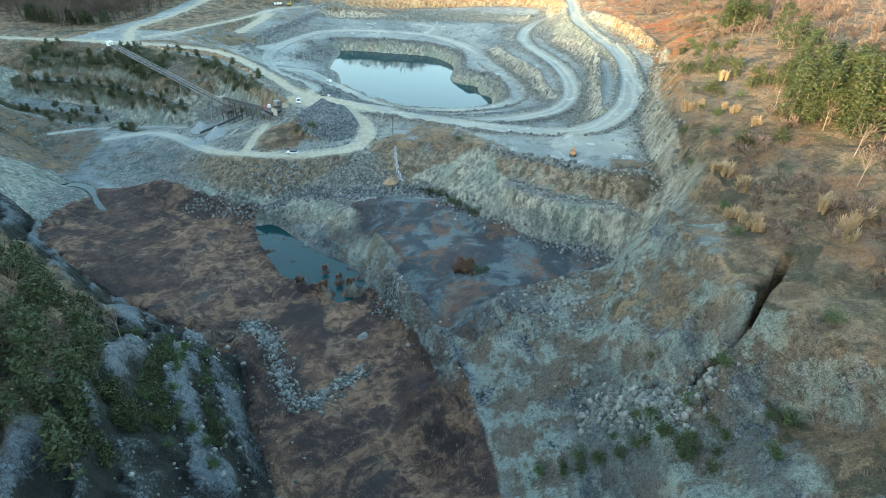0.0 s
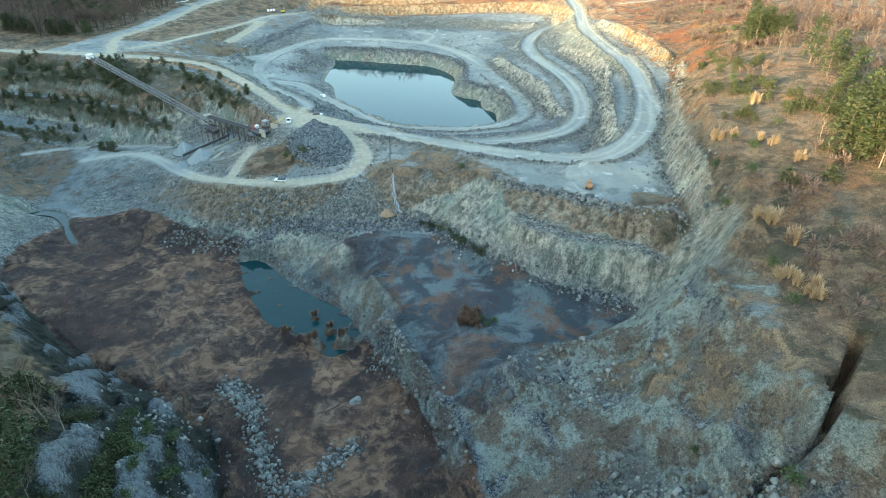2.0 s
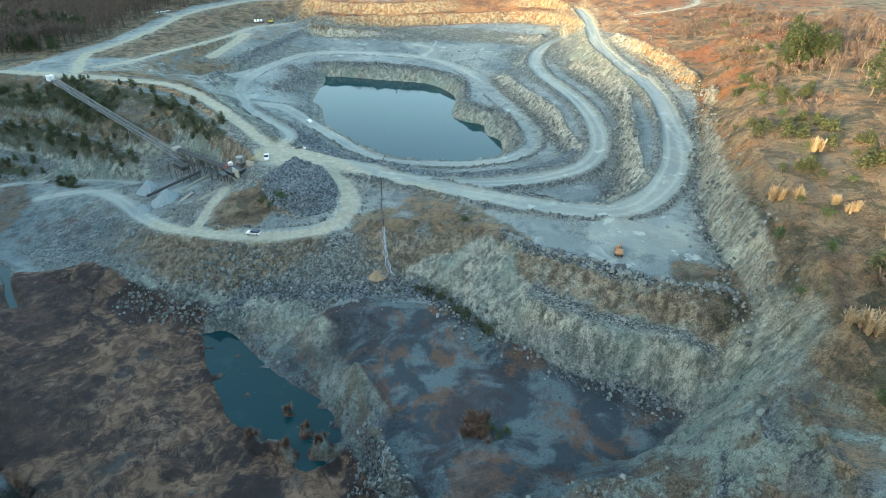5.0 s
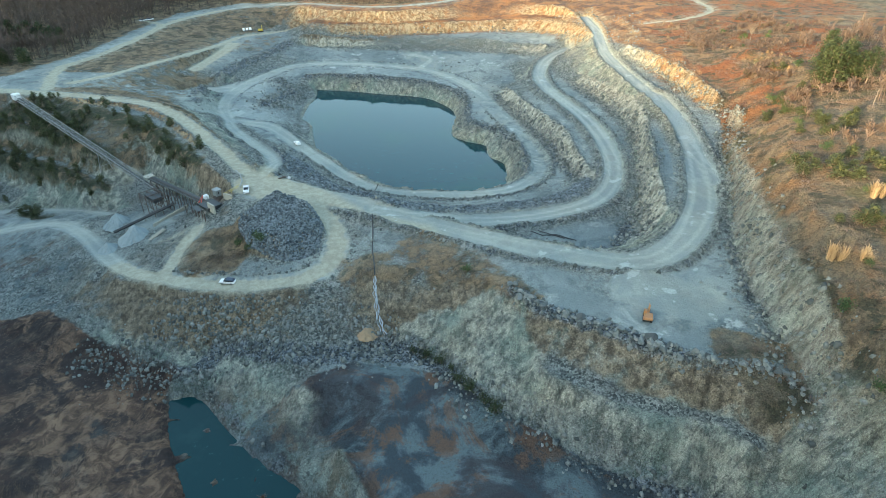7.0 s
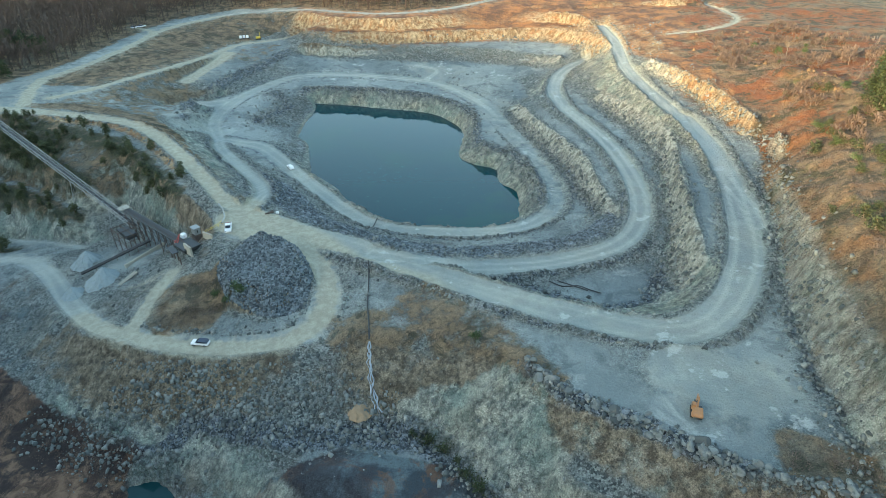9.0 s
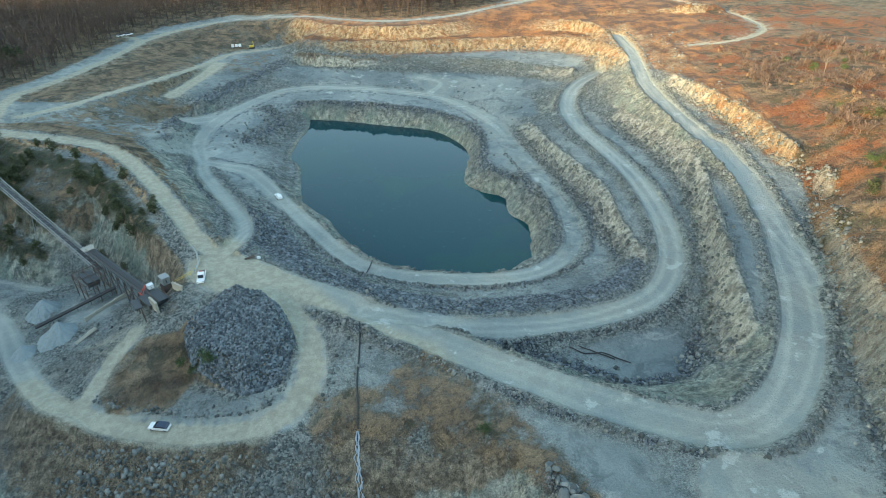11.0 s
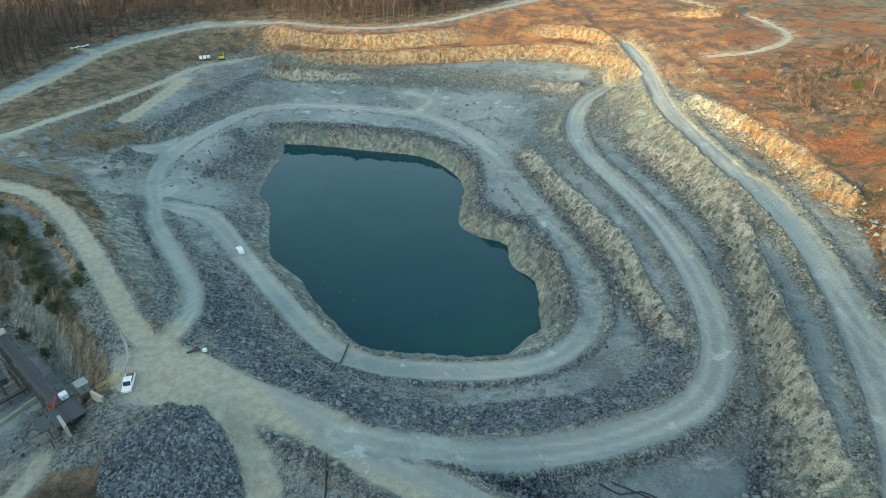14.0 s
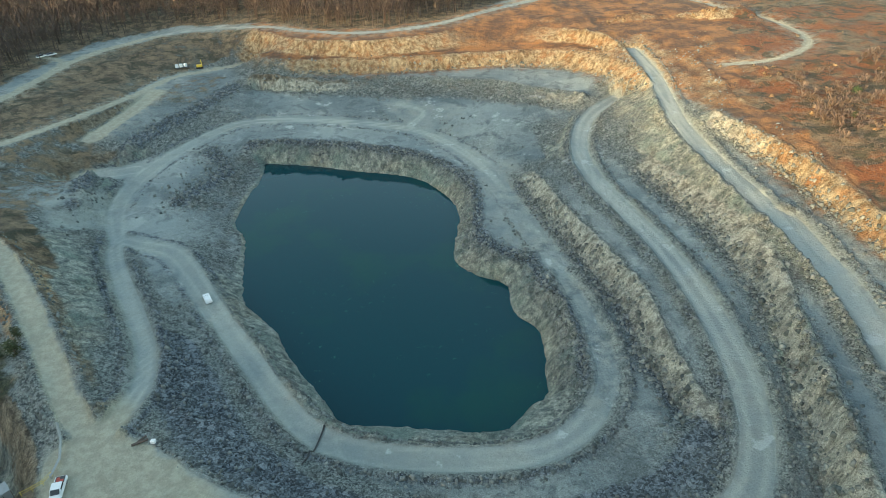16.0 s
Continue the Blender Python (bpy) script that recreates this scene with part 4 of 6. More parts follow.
for road_line, road_width in ((RING, 6.6), (MAIN, 8.8), (ROAD2, 7.2), (MAIN_FAR, 7.0), (WEST, 6.0)):
    dist, _ = distance(rounded(road_line), road_width / 2 + 7)
    SCREE_SHADE = np.maximum(SCREE_SHADE, 0.75 * np.exp(-(((dist - road_width / 2 - 1.3) / 1.0) ** 2)))
SCREE_SHADE = np.clip(SCREE_SHADE, 0, 1) * (ROAD < 0.6) * np.clip(1 - (GX - 44) / 40, 0.6, 1)
BROKEN = np.maximum(np.clip((128 - GY) / 14, 0, 1), np.clip(1.6 - distance(BAS_EDGE, 14.0)[0] / 8, 0, 1)) * (1 - SHADED_ROCK)
GREEN = np.zeros(GX.shape)
for line, reach in ((TERRACE_TOP_TOE, 7), (TERRACE, 5), (TERRACE_B, 6), (TERRACE_LOW, 6), (WALL_W_CREST[:5], 7)):
    GREEN = np.maximum(GREEN, np.clip(1.5 - 1.5 * distance(line, reach)[0] / reach, 0, 1))
SCRUB = np.maximum(SCRUB, 0.8 * GREEN * (1 - HALO))
WATERY = np.maximum(np.maximum(area(LAKE, 2.0), area(POND, 2.0)), area(STREAM, 2.0))


def cells(px, py, size, seed):
    """Broken blocks: a random level for each cell of an uneven mosaic, and the distance to the cell's middle."""
    table = np.random.RandomState(seed).uniform(0, 1, (3, 128, 128))
    fx, fy = px / size + 640, py / size + 640
    ix, iy = np.floor(fx).astype(int), np.floor(fy).astype(int)
    best, lev = np.full(px.shape, 9.0), np.zeros(px.shape)
    for dx in (-1, 0, 1):
        for dy in (-1, 0, 1):
            a, b = (ix + dx) % 128, (iy + dy) % 128
            d = np.hypot(ix + dx + table[0, b, a] - fx, iy + dy + table[1, b, a] - fy)
            near = d < best
            best, lev = np.where(near, d, best), np.where(near, table[2, b, a], lev)
    return lev - 0.5, best


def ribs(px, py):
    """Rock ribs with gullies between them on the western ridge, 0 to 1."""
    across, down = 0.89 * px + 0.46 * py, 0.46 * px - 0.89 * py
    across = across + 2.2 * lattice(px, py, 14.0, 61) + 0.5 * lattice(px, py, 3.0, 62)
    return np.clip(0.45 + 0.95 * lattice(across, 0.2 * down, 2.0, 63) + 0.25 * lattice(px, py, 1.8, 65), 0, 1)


def relief(px, py):
    """The ground's height with its roughness: craggy where steep, rolled flat on roads."""
    z = sample(HEIGHT, px, py)
    steep = np.clip(sample(GRAD, px, py), 0, 1.2)
    calm = np.clip(1 - sample(ROAD, px, py), 0, 1) * (1 - 0.9 * np.clip(sample(WATERY, px, py), 0, 1))
    crag = fractal(px, py, 9.0, 11, 5, 0.55, True)
    lumps = fractal(px, py, 3.0, 31, 3, 0.6)
    low = np.clip(1 - sample(REED, px, py) - sample(SILT, px, py), 0.15, 1)
    block, _ = cells(px + lumps, py - lumps, 3.6, 5)
    chip, _ = cells(px, py, 1.5, 8)
    wild = np.clip((145 - py) / 15, 0, 1)
    z = z + wild * np.clip(steep * 1.5, 0, 1) * (1 - sample(SHADED_ROCK, px, py)) * 4.2 * fractal(px, py, 14.0, 71, 3, 0.45, True)
    gap = np.clip(2.6 * (0.45 + 0.5 * np.clip((py - 66) / 8, 0, 1) - sample(CRACK_AT, px + 0.35 * lumps, py + 0.5 * block)), 0, 1)
    z = z + sample(SHADED_ROCK, px, py) * np.clip(steep * 2, 0, 1) * 3.2 * (ribs(px, py) - 0.5)
    z = z - 9.0 * gap * np.clip((py - 60) / 8, 0, 1)
    reedy = np.clip(sample(REED, px, py), 0, 1) * (1 - np.clip(sample(WATERY, px, py), 0, 1))
    z = z + reedy * (0.35 + 0.5 * fractal(px, py, 7.0, 91, 4, 0.6))
    return z + calm * (steep * (1.25 * crag + 0.45 * lumps + (1.15 + 0.3 * wild) * block + 0.38 * chip) + low * (0.4 * sample(SCREE_SHADE, px, py) * chip + 0.22 * lumps + 0.5 * fractal(px, py, 22.0, 51, 3)))


def level(x, y):
    return float(relief(np.array([float(x)]), np.array([float(y)]))[0])


def axis(dense_from, dense_to, step, low, high, mid_low, mid_high):
    """Even steps inside, steps that grow slowly out to mid_low and mid_high, and fast beyond."""
    def outward(start, stop, end):
        out, s, v = [], step, start
        while v < end:
            s *= 1.012 if v < stop else 1.07
            v += s
            out.append(v)
        return out
    right = outward(dense_to, mid_high, high)
    left = [-v for v in outward(-dense_from, -mid_low, -low)]
    return np.array(left[::-1] + list(np.arange(dense_from, dense_to + step / 2, step)) + right)


def build_ground():
    xs, ys = axis(-110, 104, 0.62, -3500, 3500, -230, 190), axis(60, 320, 0.62, -2500, 4200, 40, 540)
    px, py = np.meshgrid(xs, ys)
    pz = relief(px, py)
    far = np.hypot(np.clip(np.maximum(X0 - px, px - X1), 0, None), np.clip(np.maximum(Y0 - py, py - Y1), 0, None))
    pz += np.clip(far / 400, 0, 1) * 14 * fractal(px, py, 300.0, 77, 3)
    ny, nx = px.shape
    co = np.stack([px, py, pz], -1).reshape(-1, 3)
    idx = np.arange(ny * nx).reshape(ny, nx)
    quads = np.stack([idx[:-1, :-1], idx[:-1, 1:], idx[1:, 1:], idx[1:, :-1]], -1).reshape(-1, 4)
    road = sample(ROAD, px, py).reshape(-1)
    is_road = road[quads].mean(1) > 0.5
    layers = {"road": ROAD, "dusty": DUSTY, "pale": PALE, "east": np.clip((GX - 50) / 20, 0, 1), "track": TRACK, "reed": REED, "silt": SILT, "scrub": SCRUB, "rust": RUSTY, "spill": SPILL, "steep": GRAD, "halo": HALO, "rubble": LOOSE, "tan": TAN, "shaded_rock": SHADED_ROCK, "scree": SCREE_SHADE, "broken": BROKEN, "green": GREEN, "red": RED_SOIL}
    layers = {k: sample(v, px, py).reshape(-1) for k, v in layers.items()}
    # rib height also steers the shade painted into the gullies
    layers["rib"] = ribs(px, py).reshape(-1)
    for name, pick, label, category in (("ground", ~is_road, "grey-green quarry terrain with rocky benches, scrub and mud", "ground"),
                                        ("haul_road", is_road, "pale dusty unpaved haul roads winding through the quarry", "road")):
        q = quads[pick]
        used, inv = np.unique(q, return_inverse=True)
        me = bpy.data.meshes.new(name)
        me.vertices.add(len(used))
        me.vertices.foreach_set("co", co[used].astype(np.float32).ravel())
        me.loops.add(q.size)
        me.loops.foreach_set("vertex_index", inv.reshape(-1).astype(np.int32))
        me.polygons.add(len(q))
        me.polygons.foreach_set("loop_start", (np.arange(len(q)) * 4).astype(np.int32))
        me.polygons.foreach_set("use_smooth", np.ones(len(q), bool))
        me.update(calc_edges=True)
        for k, v in layers.items():
            me.attributes.new(k, "FLOAT", "POINT").data.foreach_set("value", v[used].astype(np.float32))
        me.materials.append(GROUND)
        tagged(new(name, me), label, category, kind="structure")


build_ground()


def build_water(name, outline, z, material, label):
    """A flat sheet of water a little wider than its shore."""
    bm = bmesh.new()
    mx, my = np.mean([p[0] for p in outline]), np.mean([p[1] for p in outline])
    ring = rounded([(*p, z) for p in outline] + [(*outline[0], z)], 1)[:-1]
    vs = []
    for x, y, _ in ring:
        k = 1 + 1.2 / max(1.0, math.hypot(x - mx, y - my))
        vs.append(bm.verts.new((mx + (x - mx) * k, my + (y - my) * k, z)))
    bm.faces.new(vs)
    bmesh.ops.triangulate(bm, faces=bm.faces)
    bmesh.ops.recalc_face_normals(bm, faces=bm.faces)
    me = bpy.data.meshes.new(name)
    bm.to_mesh(me)
    bm.free()
    me.materials.append(material)
    tagged(new(name, me), label, "water", kind="structure")


build_water("water_lake", LAKE, 0.0, LAKE_WATER, "still teal green quarry lake filling the pit floor")
build_water("water_stream", STREAM, -10.4, POND_WATER, "shallow blue stream pool in the western wetland")
build_water("water_pond", POND, -9.3, POND_WATER, "small dark blue-green pond among brown reeds")

# ---- building blocks ----
class Shape:
    """Collects boxes, bars and plates of one part."""

    def __init__(self):
        self.v, self.f = [], []

    def add(self, verts, faces):
        k = len(self.v)
        self.v += [tuple(p) for p in verts]
        self.f += [tuple(i + k for i in f) for f in faces]
        return self

    def box(self, cx, cy, cz, sx, sy, sz, turn=0.0, taper=1.0):
        c, s = math.cos(radians(turn)), math.sin(radians(turn))
        vs = []
        for z, k in ((-0.5, 1.0), (0.5, taper)):
            for x, y in ((-0.5, -0.5), (0.5, -0.5), (0.5, 0.5), (-0.5, 0.5)):
                px, py = x * sx * k, y * sy * k
                vs.append((cx + px * c - py * s, cy + px * s + py * c, cz + z * sz))
        return self.add(vs, [(3, 2, 1, 0), (4, 5, 6, 7), (0, 1, 5, 4), (1, 2, 6, 5), (2, 3, 7, 6), (3, 0, 4, 7)])

    def bar(self, a, b, r0, r1=None, n=4):
        a, b = Vector(a), Vector(b)
        r1 = r0 if r1 is None else r1
        w = (b - a).normalized() if (b - a).length > 1e-6 else Vector((0, 0, 1))
        u = w.orthogonal().normalized()
        t = w.cross(u)
        vs = []
        for p, r in ((a, r0), (b, r1)):
            for i in range(n):
                k = 2 * math.pi * (i + 0.5) / n
                vs.append(p + (u * math.cos(k) + t * math.sin(k)) * r)
        fs = [(i, (i + 1) % n, n + (i + 1) % n, n + i) for i in range(n)]
        return self.add(vs, fs + [tuple(range(n))[::-1], tuple(range(n, 2 * n))])

    def hull(self, profile, y0, y1):
        """A side profile (x, z) drawn out from y0 to y1."""
        n = len(profile)
        vs = [(x, y0, z) for x, z in profile] + [(x, y1, z) for x, z in profile]
        fs = [(i, (i + 1) % n, n + (i + 1) % n, n + i) for i in range(n)]
        return self.add(vs, fs + [tuple(range(n))[::-1], tuple(range(n, 2 * n))])

    def mesh(self, name, material, smooth=False):
        me = bpy.data.meshes.new(name)
        me.from_pydata(self.v, [], self.f)
        me.materials.append(material)
        if smooth:
            me.polygons.foreach_set("use_smooth", [True] * len(me.polygons))
        me.update()
        return me


def part(name, shape, material, parent, label="", bevel=0.0):
    me = shape.mesh(name, material)
    bm = bmesh.new()
    bm.from_mesh(me)
    bmesh.ops.recalc_face_normals(bm, faces=bm.faces)
    if bevel:
        bmesh.ops.bevel(bm, geom=list(bm.edges), offset=bevel, segments=2, affect="EDGES", clamp_overlap=True)
    bm.to_mesh(me)
    bm.free()
    ob = new(name, me)
    ob.parent = parent
    return tagged(ob, label) if label else ob


def thing(name, label, category, at=None, group=""):
    ob = new(name)
    if at is not None:
        ob.matrix_basis = at
    return tagged(ob, label, category, group)


def joined(name, verts, faces, material, label, category, kind="stuff", smooth=False):
    """One mesh from arrays of points and triangles."""
    me = bpy.data.meshes.new(name)
    verts, faces = np.asarray(verts, np.float32), np.asarray(faces, np.int32)
    n = faces.shape[1]
    me.vertices.add(len(verts))
    me.vertices.foreach_set("co", verts.ravel())
    me.loops.add(faces.size)
    me.loops.foreach_set("vertex_index", faces.ravel())
    me.polygons.add(len(faces))
    me.polygons.foreach_set("loop_start", (np.arange(len(faces)) * n).astype(np.int32))
    if smooth:
        me.polygons.foreach_set("use_smooth", np.ones(len(faces), bool))
    me.update(calc_edges=True)
    me.materials.append(material)
    return tagged(new(name, me), label, category, kind=kind)


# ---- rocks ----
def rock_shape(seed, rounds=1, rough=0.28):
    rnd = random.Random(seed)
    bm = bmesh.new()
    bmesh.ops.create_icosphere(bm, subdivisions=rounds, radius=1.0)
    cuts = [(Vector((rnd.gauss(0, 1), rnd.gauss(0, 1), rnd.gauss(0, 1))).normalized(), rnd.uniform(0.35, 0.75)) for _ in range(9)]
    for v in bm.verts:
        for axis_, lim in cuts:
            over = v.co.dot(axis_) - lim
            if over > 0:
                v.co -= axis_ * over
        v.co *= 1 + rnd.uniform(-rough, rough) * 0.4
        v.co.z *= 0.75
    bm.verts.ensure_lookup_table()
    vs = np.array([v.co[:] for v in bm.verts])
    fs = np.array([[v.index for v in f.verts] for f in bm.faces])
    bm.free()
    return vs, fs


def chunk_shape(seed):
    """An angular piece of blasted rock: a skewed block of twelve faces."""
    rs = np.random.RandomState(seed)
    vs = np.array([(x, y, z) for z in (-1, 1) for y in (-1, 1) for x in (-1, 1)], float) * 0.72
    vs[4:, :2] *= rs.uniform(0.45, 0.85)
    vs = (vs + rs.uniform(-0.3, 0.3, (8, 3))) * (1.0, 0.85, 0.7)
    quads = ((0, 2, 3, 1), (4, 5, 7, 6), (0, 1, 5, 4), (2, 6, 7, 3), (0, 4, 6, 2), (1, 3, 7, 5))
    return vs, np.array([t for a, b, c, d in quads for t in ((a, b, c), (a, c, d))])


SMALL_ROCKS = [chunk_shape(i) for i in range(9)]


def scatter(name, points, sizes, material, label, category, seed=1, shapes=None, lift=0.2):
    """Many loose stones on the ground in one mesh."""
    rs = np.random.RandomState(seed)
    shapes = shapes or SMALL_ROCKS
    points, sizes = np.asarray(points, float), np.asarray(sizes, float)
    z = relief(points[:, 0], points[:, 1])
    pick = rs.randint(0, len(shapes), len(points))
    vs, fs, k = [], [], 0
    for i, (sv, sf) in enumerate(shapes):
        sel = np.where(pick == i)[0]
        if not len(sel):
            continue
        a, q = rs.uniform(0, 6.283, len(sel)), rs.uniform(0.7, 1.3, (len(sel), 3))
        p = sv[None] * q[:, None] * sizes[sel][:, None, None]
        c, s = np.cos(a)[:, None], np.sin(a)[:, None]
        x, y = p[..., 0] * c - p[..., 1] * s, p[..., 0] * s + p[..., 1] * c
        w = np.stack([x + points[sel, 0][:, None], y + points[sel, 1][:, None], p[..., 2] + (z[sel] + lift * sizes[sel])[:, None]], -1)
        vs.append(w.reshape(-1, 3))
        fs.append((sf[None] + (np.arange(len(sel)) * len(sv))[:, None, None] + k).reshape(-1, 3))
        k += len(sel) * len(sv)
    return joined(name, np.concatenate(vs), np.concatenate(fs), material, label, category)


def strewn(line, count, spread, seed):
    """Points beside a line."""
    rs = np.random.RandomState(seed)
    p = along(line, 0.4)
    return p[rs.randint(0, len(p), count), :2] + rs.normal(0, spread, (count, 2))


def off_road(points, most=0.35):
    return points[(sample(ROAD, points[:, 0], points[:, 1]) < most) & (sample(WATERY, points[:, 0], points[:, 1]) < 0.6)]


def beside(line, offset, count, spread, seed):
    """Points at a distance on both sides of a line."""
    rs = np.random.RandomState(seed)
    p = along(rounded(line), 0.4)[:, :2]
    d = np.gradient(p, axis=0)
    d /= np.maximum(np.hypot(d[:, 0], d[:, 1]), 1e-6)[:, None]
    i = rs.randint(0, len(p), count)
    o = np.where(rs.rand(count) < 0.5, 1, -1) * (offset + np.abs(rs.normal(0, spread, count)))
    return p[i] + np.stack([-d[i, 1], d[i, 0]], -1) * o[:, None]


def in_poly(poly, count, seed):
    rs = np.random.RandomState(seed)
    xs, ys = [p[0] for p in poly], [p[1] for p in poly]
    p = np.stack([rs.uniform(min(xs), max(xs), count), rs.uniform(min(ys), max(ys), count)], -1)
    return p[inside(poly, p[:, 0], p[:, 1])]


def stone_sizes(n, lo, hi, seed):
    return lo + (hi - lo) * np.random.RandomState(seed).rand(n) ** 3


def build_rubble():
    p = in_poly(STOCK, 26000, 3)
    scatter("stockpile", off_road(p), stone_sizes(len(off_road(p)), 0.13, 0.5, 4), RUBBLE_DARK, "blue-grey heap of freshly blasted rock beside the crusher", "rock pile", 5)
    spots = [strewn(FACE1_TOE, 1500, 1.6, 21), strewn(FACE2_TOE, 1900, 1.8, 22), strewn(FACE3_TOE, 900, 1.5, 23), strewn(FAR_TOE_C, 700, 2.0, 24),
             strewn(E_TOE, 600, 2.4, 25), strewn(N_TOE, 1300, 3.0, 26), strewn(SLOPE_E_TOE, 1300, 2.6, 27), strewn(BANK_N, 1700, 1.8, 28), strewn(HOLLOW, 500, 1.6, 29),
             strewn(FAR_TOE_B, 500, 1.2, 30), strewn(BENCH_W, 900, 5.0, 31), strewn(SIDE_W, 1100, 3.0, 32), strewn(BAS_TOE, 500, 1.6, 33), strewn(BAS_EDGE, 400, 1.5, 34),
             strewn(WEST_MID, 500, 5.0, 35), strewn([(30, 96), (20, 104), (38, 100)], 500, 4.0, 37),
             strewn([(-75, 180), (-60, 184), (-40, 179), (-22, 178)], 1500, 2.6, 38), strewn([(-13, 178), (-12, 174), (-17, 173)], 150, 1.6, 39), strewn(BOULDER_LINE, 1300, 1.4, 40), strewn(BOULDER_LINE[:2], 300, 1.8, 41), strewn(BERM, 500, 1.0, 42), strewn([(-13, 122), (-9, 118), (-17, 124)], 260, 1.8, 43)]
    p = off_road(np.concatenate(spots))
    scatter("rubble", p, stone_sizes(len(p), 0.16, 0.75, 6), RUBBLE, "loose grey rubble fallen at the feet of the rock faces", "rubble", 7)
    spots = [beside(RING[4:20], 4.0, 1800, 0.8, 41), beside(MAIN, 5.0, 1800, 0.8, 42), beside(ROAD2[1:], 4.2, 1800, 0.8, 43), beside(MAIN_FAR, 4.4, 900, 0.7, 44), beside(WEST, 3.9, 600, 1.2, 45),
             beside(UPPER_WEST, 3.6, 500, 0.7, 46), beside(LOOP[:9], 3.9, 700, 0.9, 47), beside(ROAD_B, 3.0, 200, 0.6, 48), beside(RING[20:], 4.4, 500, 1.2, 49)]
    p = off_road(np.concatenate(spots), 0.6)
    scatter("berm_stones", p, stone_sizes(len(p), 0.15, 0.6, 8), RUBBLE, "low berms of broken stone along the haul roads", "rubble", 9)
    p = off_road(np.concatenate([in_poly([(-46, 258), (-36, 244), (-20, 232), (0, 228), (20, 230), (36, 234), (46, 244), (44, 236), (30, 226), (0, 223), (-24, 228), (-44, 242), (-54, 254), (-62, 272), (-56, 270)], 5000, 50)]))
    scatter("dark_scree", p, stone_sizes(len(p), 0.15, 0.6, 10), RUBBLE_DARK, "dark scree below the haul road", "rubble", 11)


def build_bench_stones():
    p = np.concatenate([in_poly([(-120, 190), (60, 130), (110, 240), (110, 440), (-90, 450), (-120, 330)], 20000, 61), in_poly([(8, 60), (58, 60), (56, 128), (10, 118)], 1300, 62)])
    keep = sample(LOOSE, p[:, 0], p[:, 1]) + 0.6 * lattice(p[:, 0], p[:, 1], 7.0, 63) > 0.55
    keep &= (sample(SCRUB, p[:, 0], p[:, 1]) < 0.3) & (sample(SILT, p[:, 0], p[:, 1]) < 0.3) & (sample(REED, p[:, 0], p[:, 1]) < 0.3) & (sample(HALO, p[:, 0], p[:, 1]) < 0.6)
    keep &= sample(GRAD, p[:, 0], p[:, 1]) < 0.55
    p = off_road(p[keep], 0.2)
    scatter("bench_stones", p, stone_sizes(len(p), 0.12, 0.6, 64), RUBBLE, "scattered broken stones over the benches and faces", "rubble", 65)
    p = strewn([(43, 66), (38, 68), (33, 72), (30, 78)], 800, 2.2, 66)
    scatter("rock_slide", p, stone_sizes(len(p), 0.25, 1.0, 67), RUBBLE, "slide of large pale blocks below the cracked cliff", "rubble", 68)


build_rubble()
build_bench_stones()
GRAVEL = plain("blue_gravel", (0.27, 0.315, 0.32), 0.95, 0.0, 0.6, 1.5)
ochre = np.concatenate([strewn([(116, 384), (119, 350), (120, 322), (126, 296), (126, 270)], 300, 2.6, 55), strewn([(80, 470), (100, 474), (128, 466), (150, 470)], 300, 3.0, 56), in_poly([(104, 280), (150, 300), (170, 420), (150, 500), (70, 500), (96, 410)], 500, 57)])
ochre = off_road(ochre[lattice(ochre[:, 0], ochre[:, 1], 9.0, 58) > -0.1])
scatter("ochre_rubble", ochre, stone_sizes(len(ochre), 0.2, 0.95, 59), RUST_ROCK, "weathered ochre rocks strewn over the red upper ground", "rubble", 60)

# single boulders: along the platform's edge, and the two rows in the reed bed
BOULDER_MESHES = []
for seed_ in range(8):
    bv, bf = rock_shape(60 + seed_, 2, 0.05)
    bme = bpy.data.meshes.new("boulder")
    bme.from_pydata([tuple(v) for v in bv], [], [tuple(int(i) for i in f) for f in bf])
    bme.materials.append(BOULDER)
    BOULDER_MESHES.append(bme)


def build_boulders(points, lo, hi, label, group, seed):
    rnd = random.Random(seed)
    for x, y in points:
        s = lo + (hi - lo) * rnd.random() ** 2
        ob = new("boulder", rnd.choice(BOULDER_MESHES))
        ob.matrix_basis = pose(x, y, level(x, y) + s * 0.3, rnd.uniform(-20, 20), rnd.uniform(-20, 20), rnd.uniform(0, 360)) @ Matrix.Diagonal((s * rnd.uniform(0.8, 1.3), s, s * rnd.uniform(0.7, 1.1), 1))
        tagged(ob, label, "boulder", group)


build_boulders(strewn(BERM, 110, 0.8, 71), 0.45, 1.2, "angular grey boulder on the edge of the platform", "boulders along the platform", 72)
build_boulders(strewn(BOULDER_LINE, 90, 1.2, 73), 0.3, 0.75, "grey boulder in a row across the brown mud", "boulders in the reed bed", 74)
build_boulders([(-3, 258), (-1.5, 257), (2.6, 256), (3.4, 255), (1.8, 254.6), (-9, 256), (4.5, 321), (6, 316), (-3, 312), (16.5, 291)], 0.5, 1.1, "pale rock standing out of the lake's shallow edge", "rocks in the lake", 75)
build_boulders([(11, 100), (12.5, 99.5), (33, 77), (30, 84), (48, 112), (-20, 110)], 0.8, 1.5, "large pale block fallen from the face", "fallen blocks", 76)


